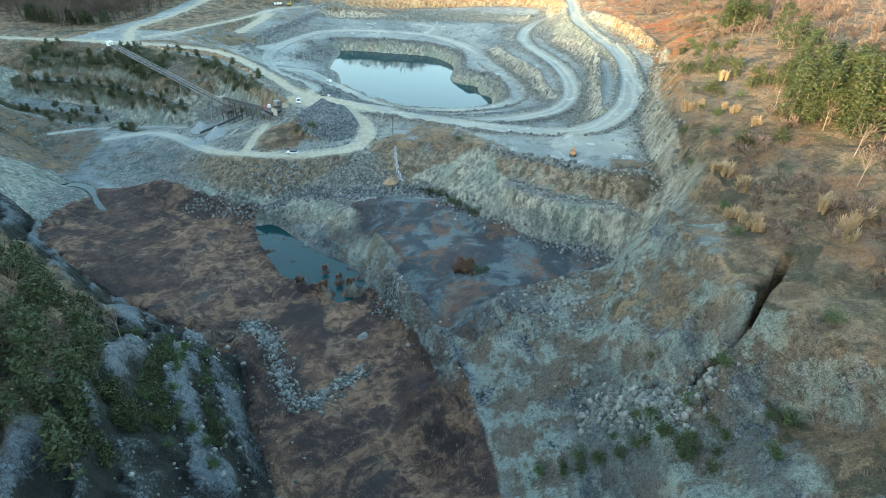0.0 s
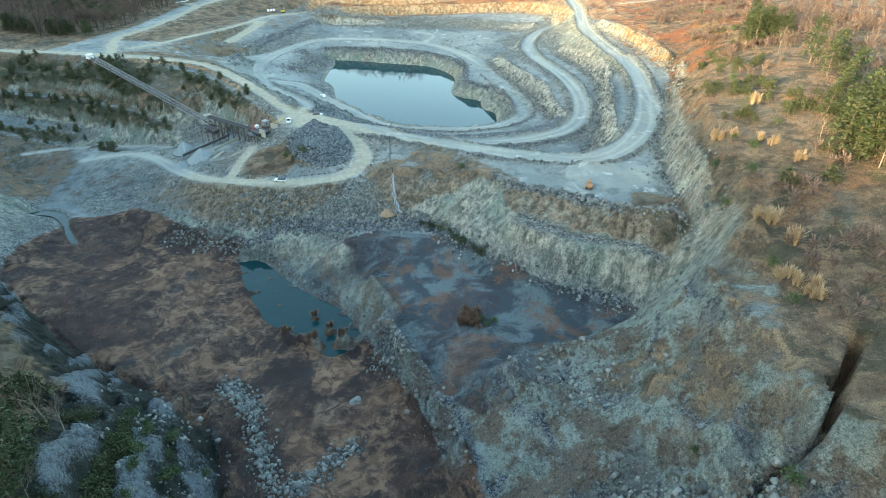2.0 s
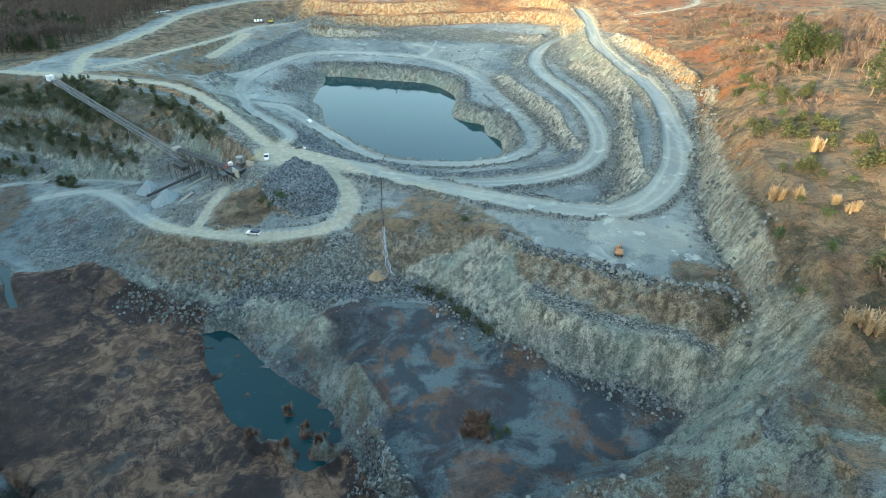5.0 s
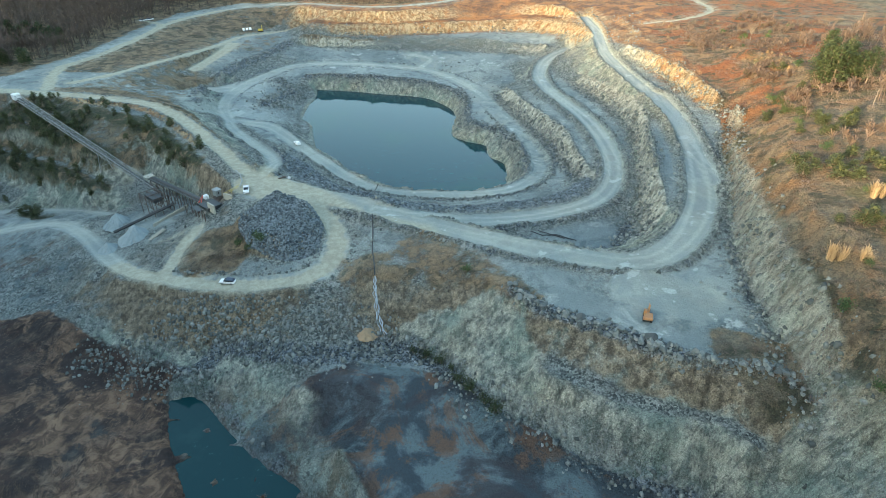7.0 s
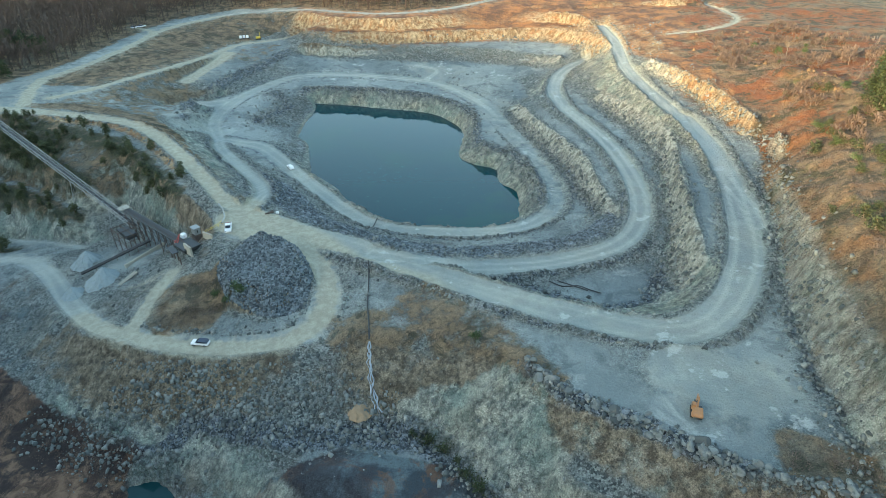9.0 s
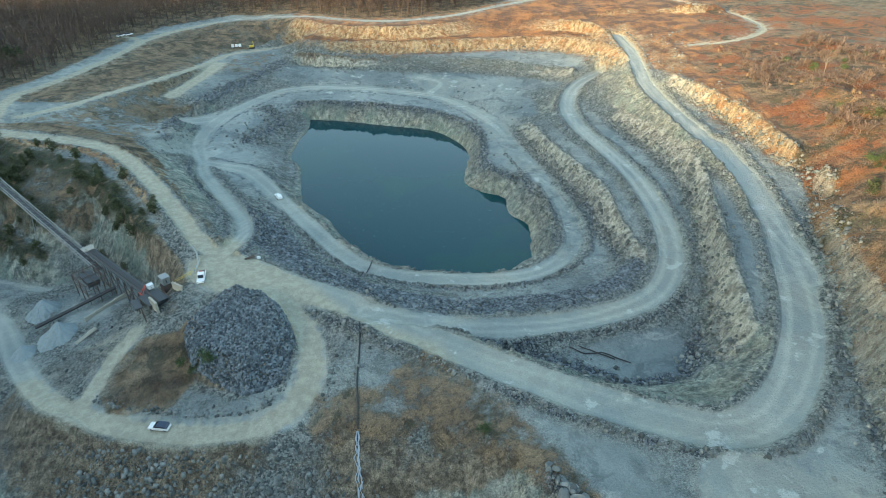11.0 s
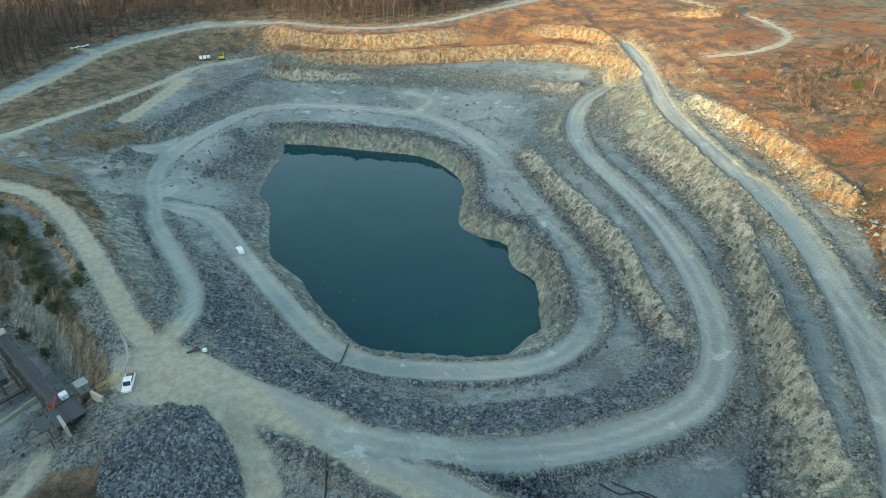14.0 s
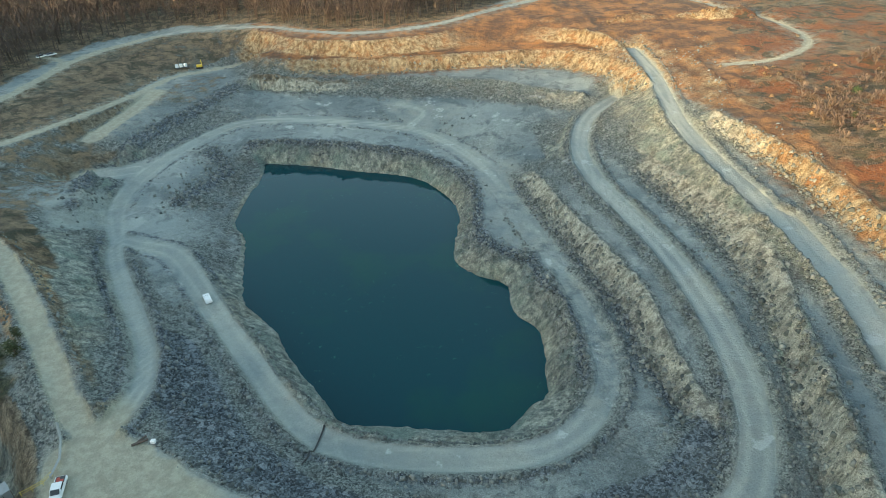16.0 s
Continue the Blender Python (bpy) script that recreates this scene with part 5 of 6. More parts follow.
# ---- plants ----
def pine_shape(seed, height=9.0, spread=2.6, clumps=46):
    """Trunk, limbs and a crown of many small needle tufts."""
    rnd = random.Random(seed)
    wood, leaf = Shape(), Shape()
    lean = Vector((rnd.uniform(-0.5, 0.5), rnd.uniform(-0.5, 0.5), height))
    wood.bar((0, 0, -0.3), lean * 0.5, 0.17, 0.12, 6).bar(lean * 0.5, lean, 0.12, 0.03, 5)
    for i in range(clumps):
        h = 0.14 + 0.86 * (i + rnd.random()) / clumps
        a = rnd.uniform(0, 6.283)
        r = spread * (1.05 - h) ** 0.6 * rnd.uniform(0.35, 1.05)
        root = lean * (h - 0.04)
        tip = lean * h + Vector((math.cos(a) * r, math.sin(a) * r, rnd.uniform(-0.3, 0.5)))
        if i % 2 == 0:
            wood.bar(root, tip, 0.05, 0.015, 3)
        for _ in range(15):
            c = tip + Vector((rnd.gauss(0, 0.42), rnd.gauss(0, 0.42), rnd.gauss(0, 0.26)))
            d1 = Vector((rnd.gauss(0, 1), rnd.gauss(0, 1), rnd.gauss(0, 0.6))).normalized() * rnd.uniform(0.2, 0.42)
            d2 = Vector((rnd.gauss(0, 1), rnd.gauss(0, 1), rnd.gauss(0, 0.6))).normalized() * rnd.uniform(0.1, 0.24)
            leaf.add([c - d1, c + d2, c + d1, c - d2], [(0, 1, 2, 3)])
    return wood, leaf


def bare_shape(seed, height=9.0, sprays=9, thick=0.05, limbs=9):
    """A leafless tree: trunk, forked limbs and thin twigs."""
    rnd = random.Random(seed)
    wood, fine = Shape(), Shape()
    top = Vector((rnd.uniform(-0.6, 0.6), rnd.uniform(-0.6, 0.6), height * 0.62))
    wood.bar((0, 0, -0.3), top, 0.14, 0.07, 5)
    for i in range(limbs):
        h = rnd.uniform(0.45, 1.0)
        a = rnd.uniform(0, 6.283)
        p = top * h
        q = p + Vector((math.cos(a), math.sin(a), rnd.uniform(0.9, 1.7))) * height * rnd.uniform(0.13, 0.24)
        wood.bar(p, q, 0.05, 0.02, 3)
        for _ in range(sprays):
            e = q + Vector((rnd.gauss(0, 0.7), rnd.gauss(0, 0.7), rnd.uniform(0.0, 1.5)))
            s = p.lerp(q, rnd.uniform(0.4, 1.0))
            w = Vector((rnd.gauss(0, 1), rnd.gauss(0, 1), 0)).normalized() * thick
            fine.add([s, e + w, e - w], [(0, 1, 2)])
    return wood, fine


def tuft_shape(seed, height=2.1, blades=620):
    """Thin stems that rise from several crowns and arch outwards."""
    rnd = random.Random(seed)
    s = Shape()
    crowns = [(rnd.gauss(0, 0.55), rnd.gauss(0, 0.55), rnd.uniform(0.6, 1.1)) for _ in range(7)]
    for _ in range(blades):
        cx, cy, k = rnd.choice(crowns)
        a, out = rnd.uniform(0, 6.283), abs(rnd.gauss(0, 0.42))
        h = height * k * rnd.uniform(0.45, 1.1)
        d = Vector((math.cos(a), math.sin(a), 0))
        w = Vector((-d.y, d.x, 0)) * 0.02
        b = Vector((cx, cy, -0.1)) + d * rnd.uniform(0, 0.2)
        m = b + d * out * 0.35 + Vector((0, 0, h * 0.65))
        t = b + d * out + Vector((0, 0, h))
        s.add([b - w, b + w, m + w, m - w, t + w * 1.8, t - w * 1.8], [(0, 1, 2, 3), (3, 2, 4, 5)])
    return s


def bush_shape(seed, size=1.0, leaves=420):
    rnd = random.Random(seed)
    wood, leaf = Shape(), Shape()
    for _ in range(7):
        a, r = rnd.uniform(0, 6.283), rnd.uniform(0.3, 0.8) * size
        tip = Vector((math.cos(a) * r, math.sin(a) * r, size * rnd.uniform(0.7, 1.5)))
        wood.bar((0, 0, -0.1), tip, 0.05 * size, 0.015, 3)
        for _ in range(leaves // 7):
            c = tip * rnd.uniform(0.6, 1.1) + Vector((rnd.gauss(0, 0.3), rnd.gauss(0, 0.3), rnd.gauss(0, 0.25))) * size
            d1 = Vector((rnd.gauss(0, 1), rnd.gauss(0, 1), rnd.gauss(0, 1))).normalized() * rnd.uniform(0.07, 0.17) * size
            d2 = Vector((rnd.gauss(0, 1), rnd.gauss(0, 1), rnd.gauss(0, 1))).normalized() * rnd.uniform(0.05, 0.11) * size
            leaf.add([c - d1, c + d2, c + d1, c - d2], [(0, 1, 2, 3)])
    return wood, leaf


def plant(name, label, category, wood, leaf, bark, leaves, crown="crown"):
    t = thing(name, label, category)
    part("trunk", wood, bark, t)
    part(crown, leaf, leaves, t)
    return t


def spread_copies(first, places, group, lo, hi, seed):
    """Puts copies of some plants at (x, y); the first ones move to the first places."""
    rnd = random.Random(seed)
    for i, (x, y) in enumerate(places):
        s = rnd.uniform(lo, hi)
        m = pose(x, y, level(x, y) - 0.1, 0, 0, rnd.uniform(0, 360))
        src = first[i % len(first)]
        ob = src if i < len(first) else copy_thing(src, m)
        ob.matrix_basis = m @ Matrix.Scale(s, 4)
        tagged(ob, group=group)


def build_plants():
    pines = [plant("pine_tree", "green pine tree with an uneven crown on the hillside", "tree", *pine_shape(i, 8 + i, 3.0 + 0.2 * i, 66), BARK, NEEDLES) for i in range(3)]
    east = [(89, 137), (92, 143), (96, 146), (93, 150), (99, 136), (102, 140), (97, 130), (104, 136), (100, 155), (108, 150), (88, 140), (91, 146), (94, 134), (97, 140), (99, 150), (103, 146), (95, 126), (101, 132), (107, 158), (92, 155), (104, 168), (110, 176), (98, 160), (112, 190), (120, 200), (126, 268), (122, 256), (131, 276), (136, 262), (118, 210), (106, 120), (112, 140)]
    rs = np.random.RandomState(15)
    east += [(101 + 11 * math.cos(a) * r, 138 + 20 * math.sin(a) * r) for a, r in rs.rand(34, 2) * (6.283, 1.0)]
    east += [(127 + 9 * math.cos(a) * r, 262 + 10 * math.sin(a) * r) for a, r in rs.rand(14, 2) * (6.283, 1.0)]
    spread_copies(pines, east, "pines on the east hill", 0.95, 1.55, 81)
    pines_w = [plant("pine_tree", "dark green pine tree on the rocky western ridge", "tree", *pine_shape(11 + i, 6 + i, 2.2), BARK, NEEDLES) for i in range(2)]
    west = [(-74, 82), (-78, 88), (-70, 76), (-82, 92), (-72, 90), (-66, 68), (-76, 74), (-86, 100), (-80, 80), (-62, 62), (-68, 60), (-58, 56), (-90, 94), (-84, 84), (-72, 66), (-64, 55), (-70, 85), (-77, 79), (-73, 86), (-80, 90), (-67, 72), (-63, 66), (-75, 92), (-79, 84), (-83, 96), (-88, 98), (-71, 80), (-69, 66), (-60, 60), (-66, 78), (-76, 84), (-81, 86), (-86, 92), (-92, 104), (-74, 72), (-78, 76), (-60, 52), (-57, 50), (-70, 62), (-65, 60), (-55, 60), (-53, 56), (-51, 53), (-56, 64), (-54, 58), (-57, 67), (-52, 50), (-58, 70), (-50, 48), (-60, 72), (-56, 55), (-59, 65)]
    spread_copies(pines_w, west, "pines on the west ridge", 0.8, 1.25, 82)
    dark = [(-196 - 36 * math.sin(k * 2.4) ** 2 - (k % 5) * 4, 352 + (k * 37) % 74) for k in range(44)]
    spread_copies([copy_thing(p, p.matrix_basis.copy()) for p in pines_w], dark, "pines in the north-west wood", 1.0, 1.6, 88)
    small = [plant("evergreen_shrub", "dark green conifer shrub on the old terraces", "shrub", *pine_shape(21 + i, 3.4, 1.3, 26), BARK, NEEDLES_OLIVE) for i in range(2)]
    rs = np.random.RandomState(5)
    places = []
    for line, n, w in ((TERRACE_TOP_TOE, 60, 3.2), (TERRACE, 30, 2.0), (TERRACE_B, 40, 2.6), (TERRACE_LOW, 26, 4.0), (WALL_W_CREST[:5], 40, 3.5)):
        pts = along(line, 0.5)
        places += [(p[0] + rs.normal(0, w), p[1] + rs.normal(0, w)) for p in pts[rs.randint(0, len(pts), n)]]
    spread_copies(small, places, "shrubs on the terraces", 0.4, 1.1, 83)
    hill = in_poly([(66, 140), (80, 205), (98, 246), (118, 290), (150, 300), (140, 230), (112, 160), (92, 110), (72, 100)], 900, 19)
    hill = hill[lattice(hill[:, 0], hill[:, 1], 13.0, 20) > 0.3][:90]
    hill_shrubs = [plant("evergreen_shrub", "olive green conifer shrub in the dry hillside scrub", "shrub", *pine_shape(25 + i, 2.6, 1.5, 22), BARK, NEEDLES_OLIVE) for i in range(2)]
    spread_copies(hill_shrubs, [tuple(p) for p in hill], "shrubs on the east hill", 0.5, 1.2, 90)
    bushes = [plant("bush", "small dense green bush", "bush", *bush_shape(31 + i, 1.2), BARK, BUSH) for i in range(3)]
    spots = [(60, 107), (39.5, 79), (51, 56), (49, 57.5), (46, 50), (38, 57), (36.5, 62), (33, 63), (57.5, 64), (10, 126), (9, 128), (12, 127), (74, 150), (72, 156), (80, 170), (86, 180), (92, 205), (58, 96), (45, 66), (41, 65), (28, 64), (22, 64), (18, 65),
             (-52, 204), (-55, 206), (-49, 205), (5, 186), (-47, 80), (-49, 86), (-44, 73), (-50, 78), (-53, 88), (-42, 70), (-40, 64), (-46, 68), (-56, 92), (-52, 72), (99, 230), (104, 246), (112, 215), (108, 262), (63, 134), (70, 140), (84, 160), (96, 190), (66, 150), (34, 68), (135, 345), (140, 335), (128, 352), (150, 360), (146, 346), (132, 340), (118, 336), (126, 326), (156, 350), (120, 300), (112, 290), (124, 280), (-45, 76), (-47, 83), (-51, 82), (-48, 72), (-43, 66), (-50, 90), (-54, 84), (-55, 78), (-57, 86), (-45, 88), (-41, 74), (-38, 60), (-44, 60), (-48, 64), (-51, 68), (-54, 74), (-58, 95), (-62, 98), (25, 66), (30, 66), (36, 66), (40, 60), (44, 58)]
    gully = in_poly([(-64, 98), (-50, 92), (-44, 76), (-36, 60), (-50, 50), (-60, 66), (-66, 86)], 900, 17)
    gully = gully[ribs(gully[:, 0], gully[:, 1]) < 0.12][:110]
    dark_bushes = [plant("bush", "low dark evergreen bush in a rocky gully", "bush", *bush_shape(36 + i, 1.25, 300), BARK, NEEDLES) for i in range(2)]
    spread_copies(dark_bushes, [tuple(p) for p in gully] + [(34, 62), (36.8, 61.4), (38.5, 59), (40, 57.9), (40.3, 53), (43, 60.5), (31, 63), (28, 64.5), (25, 63.5), (37.5, 56), (42, 56), (22, 65), (-4.5, 170.5), (-1, 168), (1.5, 165), (3, 162.5), (5, 160), (8, 156), (-7, 171.5), (10, 153.5)], "bushes in the gullies", 0.7, 1.5, 89)
    spread_copies(bushes, spots, "bushes", 0.7, 1.35, 84)
    tufts = []
    for i in range(3):
        t = thing("grass_tuft", "tall pale straw-coloured tuft of dry grass", "grass tuft")
        part("foliage", tuft_shape(41 + i), STRAW, t)
        tufts.append(t)
    spots = [(73, 158), (77, 153), (78.5, 150), (71, 162), (64, 119), (65.5, 120.5), (63, 121), (74.5, 98), (76, 99), (73.5, 89), (75.5, 90), (72, 87), (62, 97), (63, 99), (61, 101), (60, 104), (86, 178), (80, 140), (78, 92), (66, 112)]
    spread_copies(tufts, spots, "grass tufts on the hillside", 1.0, 1.7, 85)
    bare = [plant("bare_tree", "leafless tree with a pale trunk and thin twigs", "tree", *bare_shape(51 + i, 8.0 + i), BARK_PALE, TWIGS, "crown") for i in range(3)]
    spots = [(92, 132), (95, 150), (88, 148), (100, 126), (104, 154), (66, 60), (70, 70), (74, 78), (131, 331), (108, 166), (114, 196), (118, 230), (128, 250), (124, 222), (134, 240), (116, 180), (128, 210), (140, 260), (90, 116), (96, 112), (84, 104), (-60, 80), (-66, 84), (-70, 72), (-64, 74), (-78, 96), (-56, 66)]
    spread_copies(bare, spots, "bare trees", 0.7, 1.1, 86)


build_plants()


def forest(name, places, material_wood, label, seed, height):
    """A wood of leafless trees in one mesh."""
    rs = np.random.RandomState(seed)
    kinds = []
    for i in range(5):
        w, f = bare_shape(100 + seed + i, height, 5, 0.14, 7)
        tri = [(*t[:3],) for t in w.f + [tuple(k + len(w.v) for k in q) for q in f.f] for t in (t, (t[0], t[2], t[3]) if len(t) == 4 else None) if t]
        kinds.append((np.array([tuple(p) for p in w.v + f.v]), np.array(tri)))
    p = np.asarray(places, float)
    z = relief(p[:, 0], p[:, 1])
    pick = rs.randint(0, 5, len(p))
    vs, fs, k = [], [], 0
    for i, (sv, sf) in enumerate(kinds):
        sel = np.where(pick == i)[0]
        a, s = rs.uniform(0, 6.283, len(sel))[:, None], rs.uniform(0.7, 1.25, len(sel))[:, None]
        x, y = sv[None, :, 0] * np.cos(a) - sv[None, :, 1] * np.sin(a), sv[None, :, 0] * np.sin(a) + sv[None, :, 1] * np.cos(a)
        vs.append(np.stack([x * s + p[sel, :1], y * s + p[sel, 1:2], sv[None, :, 2] * s + z[sel][:, None]], -1).reshape(-1, 3))
        fs.append((sf[None] + (np.arange(len(sel)) * len(sv))[:, None, None] + k).reshape(-1, 3))
        k += len(sel) * len(sv)
    joined(name, np.concatenate(vs), np.concatenate(fs), material_wood, label, "forest")


def clear_of_roads(p, gap=0.05):
    return p[sample(ROAD, p[:, 0], p[:, 1]) < gap]


WOOD_NORTH = [(-186, 366), (-188, 400), (-182, 440), (-174, 472), (-150, 500), (-118, 504), (-92, 499), (-62, 477), (-30, 473), (-2, 488), (30, 520), (70, 566), (150, 650), (-60, 650), (-260, 600), (-330, 480), (-300, 360), (-215, 340)]
wood_places = clear_of_roads(in_poly(WOOD_NORTH, 11500, 91))
forest("woodland", wood_places, TWIGS_DARK, "brown leafless winter woodland beyond the quarry's rim", 7, 11.0)
brush_places = clear_of_roads(in_poly([(58, 70), (64, 112), (80, 150), (90, 190), (104, 240), (110, 290), (106, 330), (120, 380), (170, 400), (190, 240), (150, 100), (110, 60)], 5200, 93))
brush_places = brush_places[lattice(brush_places[:, 0], brush_places[:, 1], 14.0, 94) + 0.5 * lattice(brush_places[:, 0], brush_places[:, 1], 5.0, 95) > 0.1]
forest("hill_brush", brush_places, TWIGS, "low tangled brown brushwood over the east hill", 27, 1.6)
hill_places = clear_of_roads(in_poly([(110, 150), (120, 230), (134, 300), (150, 330), (230, 330), (240, 150), (140, 80)], 420, 92))
forest("hill_thicket", hill_places, TWIGS, "grey-brown leafless thicket on the east hill", 17, 6.0)


def build_undergrowth():
    """Low dry scrub and reeds: short blades in bunches."""
    for name, places, material, label, lo, hi, seed in (
        ("reed_bed", np.concatenate([in_poly(REED_AREA, 17000, 95)]), REEDS, "brown dry reeds lying over the wet basin floor", 0.5, 1.4, 96),
        ("dry_scrub", np.concatenate([in_poly(SCRUB_EAST[:-5] + [(140, 370), (180, 300), (170, 40)], 14000, 97), in_poly(SCRUB_SOUTH, 700, 98), in_poly(SCRUB_PLATFORM, 300, 99), in_poly(SCRUB_MOUND, 900, 100), in_poly(SCRUB_WALL, 1500, 102), in_poly([(-120, 130), (-90, 100), (-70, 84), (-60, 50), (-120, 50)], 2500, 103)]), TWIGS, "low brown scrub and dry grass on the slopes", 0.25, 0.7, 101),
    ):
        rs = np.random.RandomState(seed)
        thick = lattice(places[:, 0], places[:, 1], 9.0, seed) + 0.5 * lattice(places[:, 0], places[:, 1], 3.0, seed + 1)
        places = places[(thick > -0.25) & (sample(ROAD, places[:, 0], places[:, 1]) < 0.1) & (sample(WATERY, places[:, 0], places[:, 1]) < 0.4)]
        n, k = len(places), 9
        z = relief(places[:, 0], places[:, 1])
        tall = 0.35 if name == "reed_bed" else 1.0
        a, r = rs.uniform(0, 6.283, (n, k)), rs.uniform(0.1, 0.8, (n, k))
        h = rs.uniform(lo, hi, (n, k)) * rs.uniform(0.6, 1.2, (n, 1))
        drift = lattice(places[:, 0], places[:, 1], 14.0, seed + 5)[:, None] * 3.0 if name == "reed_bed" else a
        bx, by = places[:, :1] + np.cos(a) * r, places[:, 1:] + np.sin(a) * r
        lie = 0.9 if name == "reed_bed" else 0.35
        tx, ty = bx + np.cos(drift) * h * lie + np.cos(a) * 0.2, by + np.sin(drift) * h * lie + np.sin(a) * 0.2
        w = 0.035
        base = np.broadcast_to(z[:, None], (n, k))
        vs = np.stack([np.stack([bx - w, by + w, base - 0.1], -1), np.stack([bx + w, by - w, base - 0.1], -1), np.stack([tx, ty, base + h * tall], -1)], 2).reshape(-1, 3)
        joined(name, vs, np.arange(len(vs)).reshape(-1, 3), material, label, "grass")


build_undergrowth()


# ---- vehicles and plant ----
def wheel(parent, x, y, r, w):
    t = Shape()
    n = 14
    for s0, s1 in ((-w / 2, w / 2),):
        vs = [(x + r * math.cos(2 * math.pi * i / n), y + s, r + r * math.sin(2 * math.pi * i / n)) for s in (s0, s1) for i in range(n)]
        t.add(vs, [(i, (i + 1) % n, n + (i + 1) % n, n + i) for i in range(n)] + [tuple(range(n))[::-1], tuple(range(n, 2 * n))])
    tyre = part("wheel", t, TYRE, parent, bevel=0.03)
    part("rim", Shape().box(x, y + math.copysign(w / 2, y), r, r, 0.03, r, 0, 1.0), STEEL, tyre)


def pickup(at, label, group=""):
    """A crew-cab pickup, nose towards +x."""
    t = thing("pickup_truck", label, "pickup truck", at, group)
    part("body", Shape().hull([(-2.8, 0.45), (2.7, 0.45), (2.8, 0.85), (2.65, 1.1), (1.3, 1.18), (-0.6, 1.18), (-0.6, 1.12), (-2.8, 1.12)], -0.95, 0.95), WHITE, t, bevel=0.05)
    part("cab", Shape().hull([(1.3, 1.16), (0.55, 1.85), (-0.95, 1.88), (-1.2, 1.16)], -0.86, 0.86), WHITE, t, bevel=0.05)
    part("windscreen", Shape().hull([(1.28, 1.22), (0.62, 1.82), (0.66, 1.84), (1.34, 1.23)], -0.74, 0.74), GLASS, t, "dark sloping windscreen")
    part("rear_window", Shape().hull([(-1.2, 1.25), (-0.99, 1.78), (-1.03, 1.79), (-1.24, 1.25)], -0.7, 0.7), GLASS, t)
    for s in (-1, 1):
        part("side_window", Shape().box(-0.2, s * 0.865, 1.5, 1.5, 0.02, 0.42), GLASS, t)
        part("headlight", Shape().box(2.72, s * 0.7, 0.9, 0.12, 0.35, 0.16), GLASS, t)
        for x in (-1.75, 1.8):
            wheel(t, x, s * 0.82, 0.38, 0.26)
    part("cargo_bed", Shape().box(-2.0, 0, 1.125, 1.45, 1.6, 0.02), DARK, t, "dark open cargo bed")
    part("load", Shape().box(-1.6, 0.1, 1.25, 0.5, 1.1, 0.3).box(-2.2, -0.3, 1.2, 0.4, 0.5, 0.2), RED, t, "red tool boxes")
    return t


def car(at, label, roof, group=""):
    """A small estate car, nose towards +x."""
    t = thing("car", label, "car", at, group)
    part("body", Shape().hull([(-2.2, 0.4), (2.1, 0.4), (2.2, 0.7), (2.0, 0.9), (0.9, 0.98), (-2.1, 1.0)], -0.87, 0.87), WHITE, t, bevel=0.06)
    part("cabin", Shape().hull([(0.95, 0.96), (0.25, 1.45), (-1.7, 1.48), (-2.1, 0.98)], -0.78, 0.78), roof, t, "dark cabin and roof" if roof != WHITE else "", bevel=0.06)
    part("windscreen", Shape().hull([(0.93, 1.02), (0.3, 1.43), (0.34, 1.45), (0.99, 1.03)], -0.66, 0.66), GLASS, t)
    for s in (-1, 1):
        part("side_window", Shape().box(-0.6, s * 0.785, 1.22, 1.9, 0.02, 0.3), GLASS, t)
        for x in (-1.35, 1.4):
            wheel(t, x, s * 0.78, 0.32, 0.22)
    return t


pickup(pose(-59.6, 231.0, level(-59.6, 231.0), 0, 0, 285) @ Matrix.Scale(0.86, 4), "white crew-cab pickup with red boxes parked at the crusher")
car(pose(-54.3, 192.2, level(-54.3, 192.2), 0, 0, 175) @ Matrix.Scale(0.9, 4), "white and dark car on the dusty lower road", CAR_DARK)
car(pose(-57.6, 288.7, level(-57.6, 288.7), 0, 0, 122) @ Matrix.Scale(0.9, 4), "white car on the road beside the lake", WHITE)
for cx, cy in ((-184, 449), (-181, 452)):
    car(pose(cx, cy, level(cx, cy), 0, 0, 60), "small dark-roofed car parked at the wood's edge", CAR_DARK, "cars at the wood")


def tank_trailer(at):
    """White tanks on a low trailer."""
    t = thing("tank_trailer", "low trailer with three white tanks on the far bench", "trailer", at)
    part("chassis", Shape().box(0, 0, 0.8, 9.0, 2.2, 0.25).box(3.9, 0, 0.55, 0.3, 1.8, 0.5), DARK, t)
    for i in range(3):
        s = Shape()
        s.bar((-3.4 + i * 2.7, 0, 0.93), (-3.4 + i * 2.7, 0, 2.9), 1.15, 1.1, 14)
        part("tank", s, WHITE, t, bevel=0.06)
    for x in (-3.4, -2.4, 3.0):
        for y in (-0.9, 0.9):
            wheel(t, x, y, 0.45, 0.3)
    return t


tank_trailer(pose(-121.5, 451.5, level(-121.5, 451.5), 0, 0, 24) @ Matrix.Scale(0.7, 4))
yx, yy = -114.5, 454.0
drill = thing("drill_rig", "small yellow tracked machine beside the tank trailer", "machine", pose(yx, yy, level(yx, yy), 0, 0, 20))
part("body", Shape().box(0, 0, 1.3, 2.6, 1.6, 1.0), YELLOW, drill, bevel=0.08)
part("mast", Shape().box(1.1, 0, 2.4, 0.35, 0.35, 3.2), YELLOW, drill)
for sy in (-1, 1):
    part("track", Shape().hull([(-1.5, 0.1), (1.5, 0.1), (1.75, 0.45), (1.5, 0.8), (-1.5, 0.8), (-1.75, 0.45)], sy * 0.85 - 0.2, sy * 0.85 + 0.2), TYRE, drill, "black crawler track")


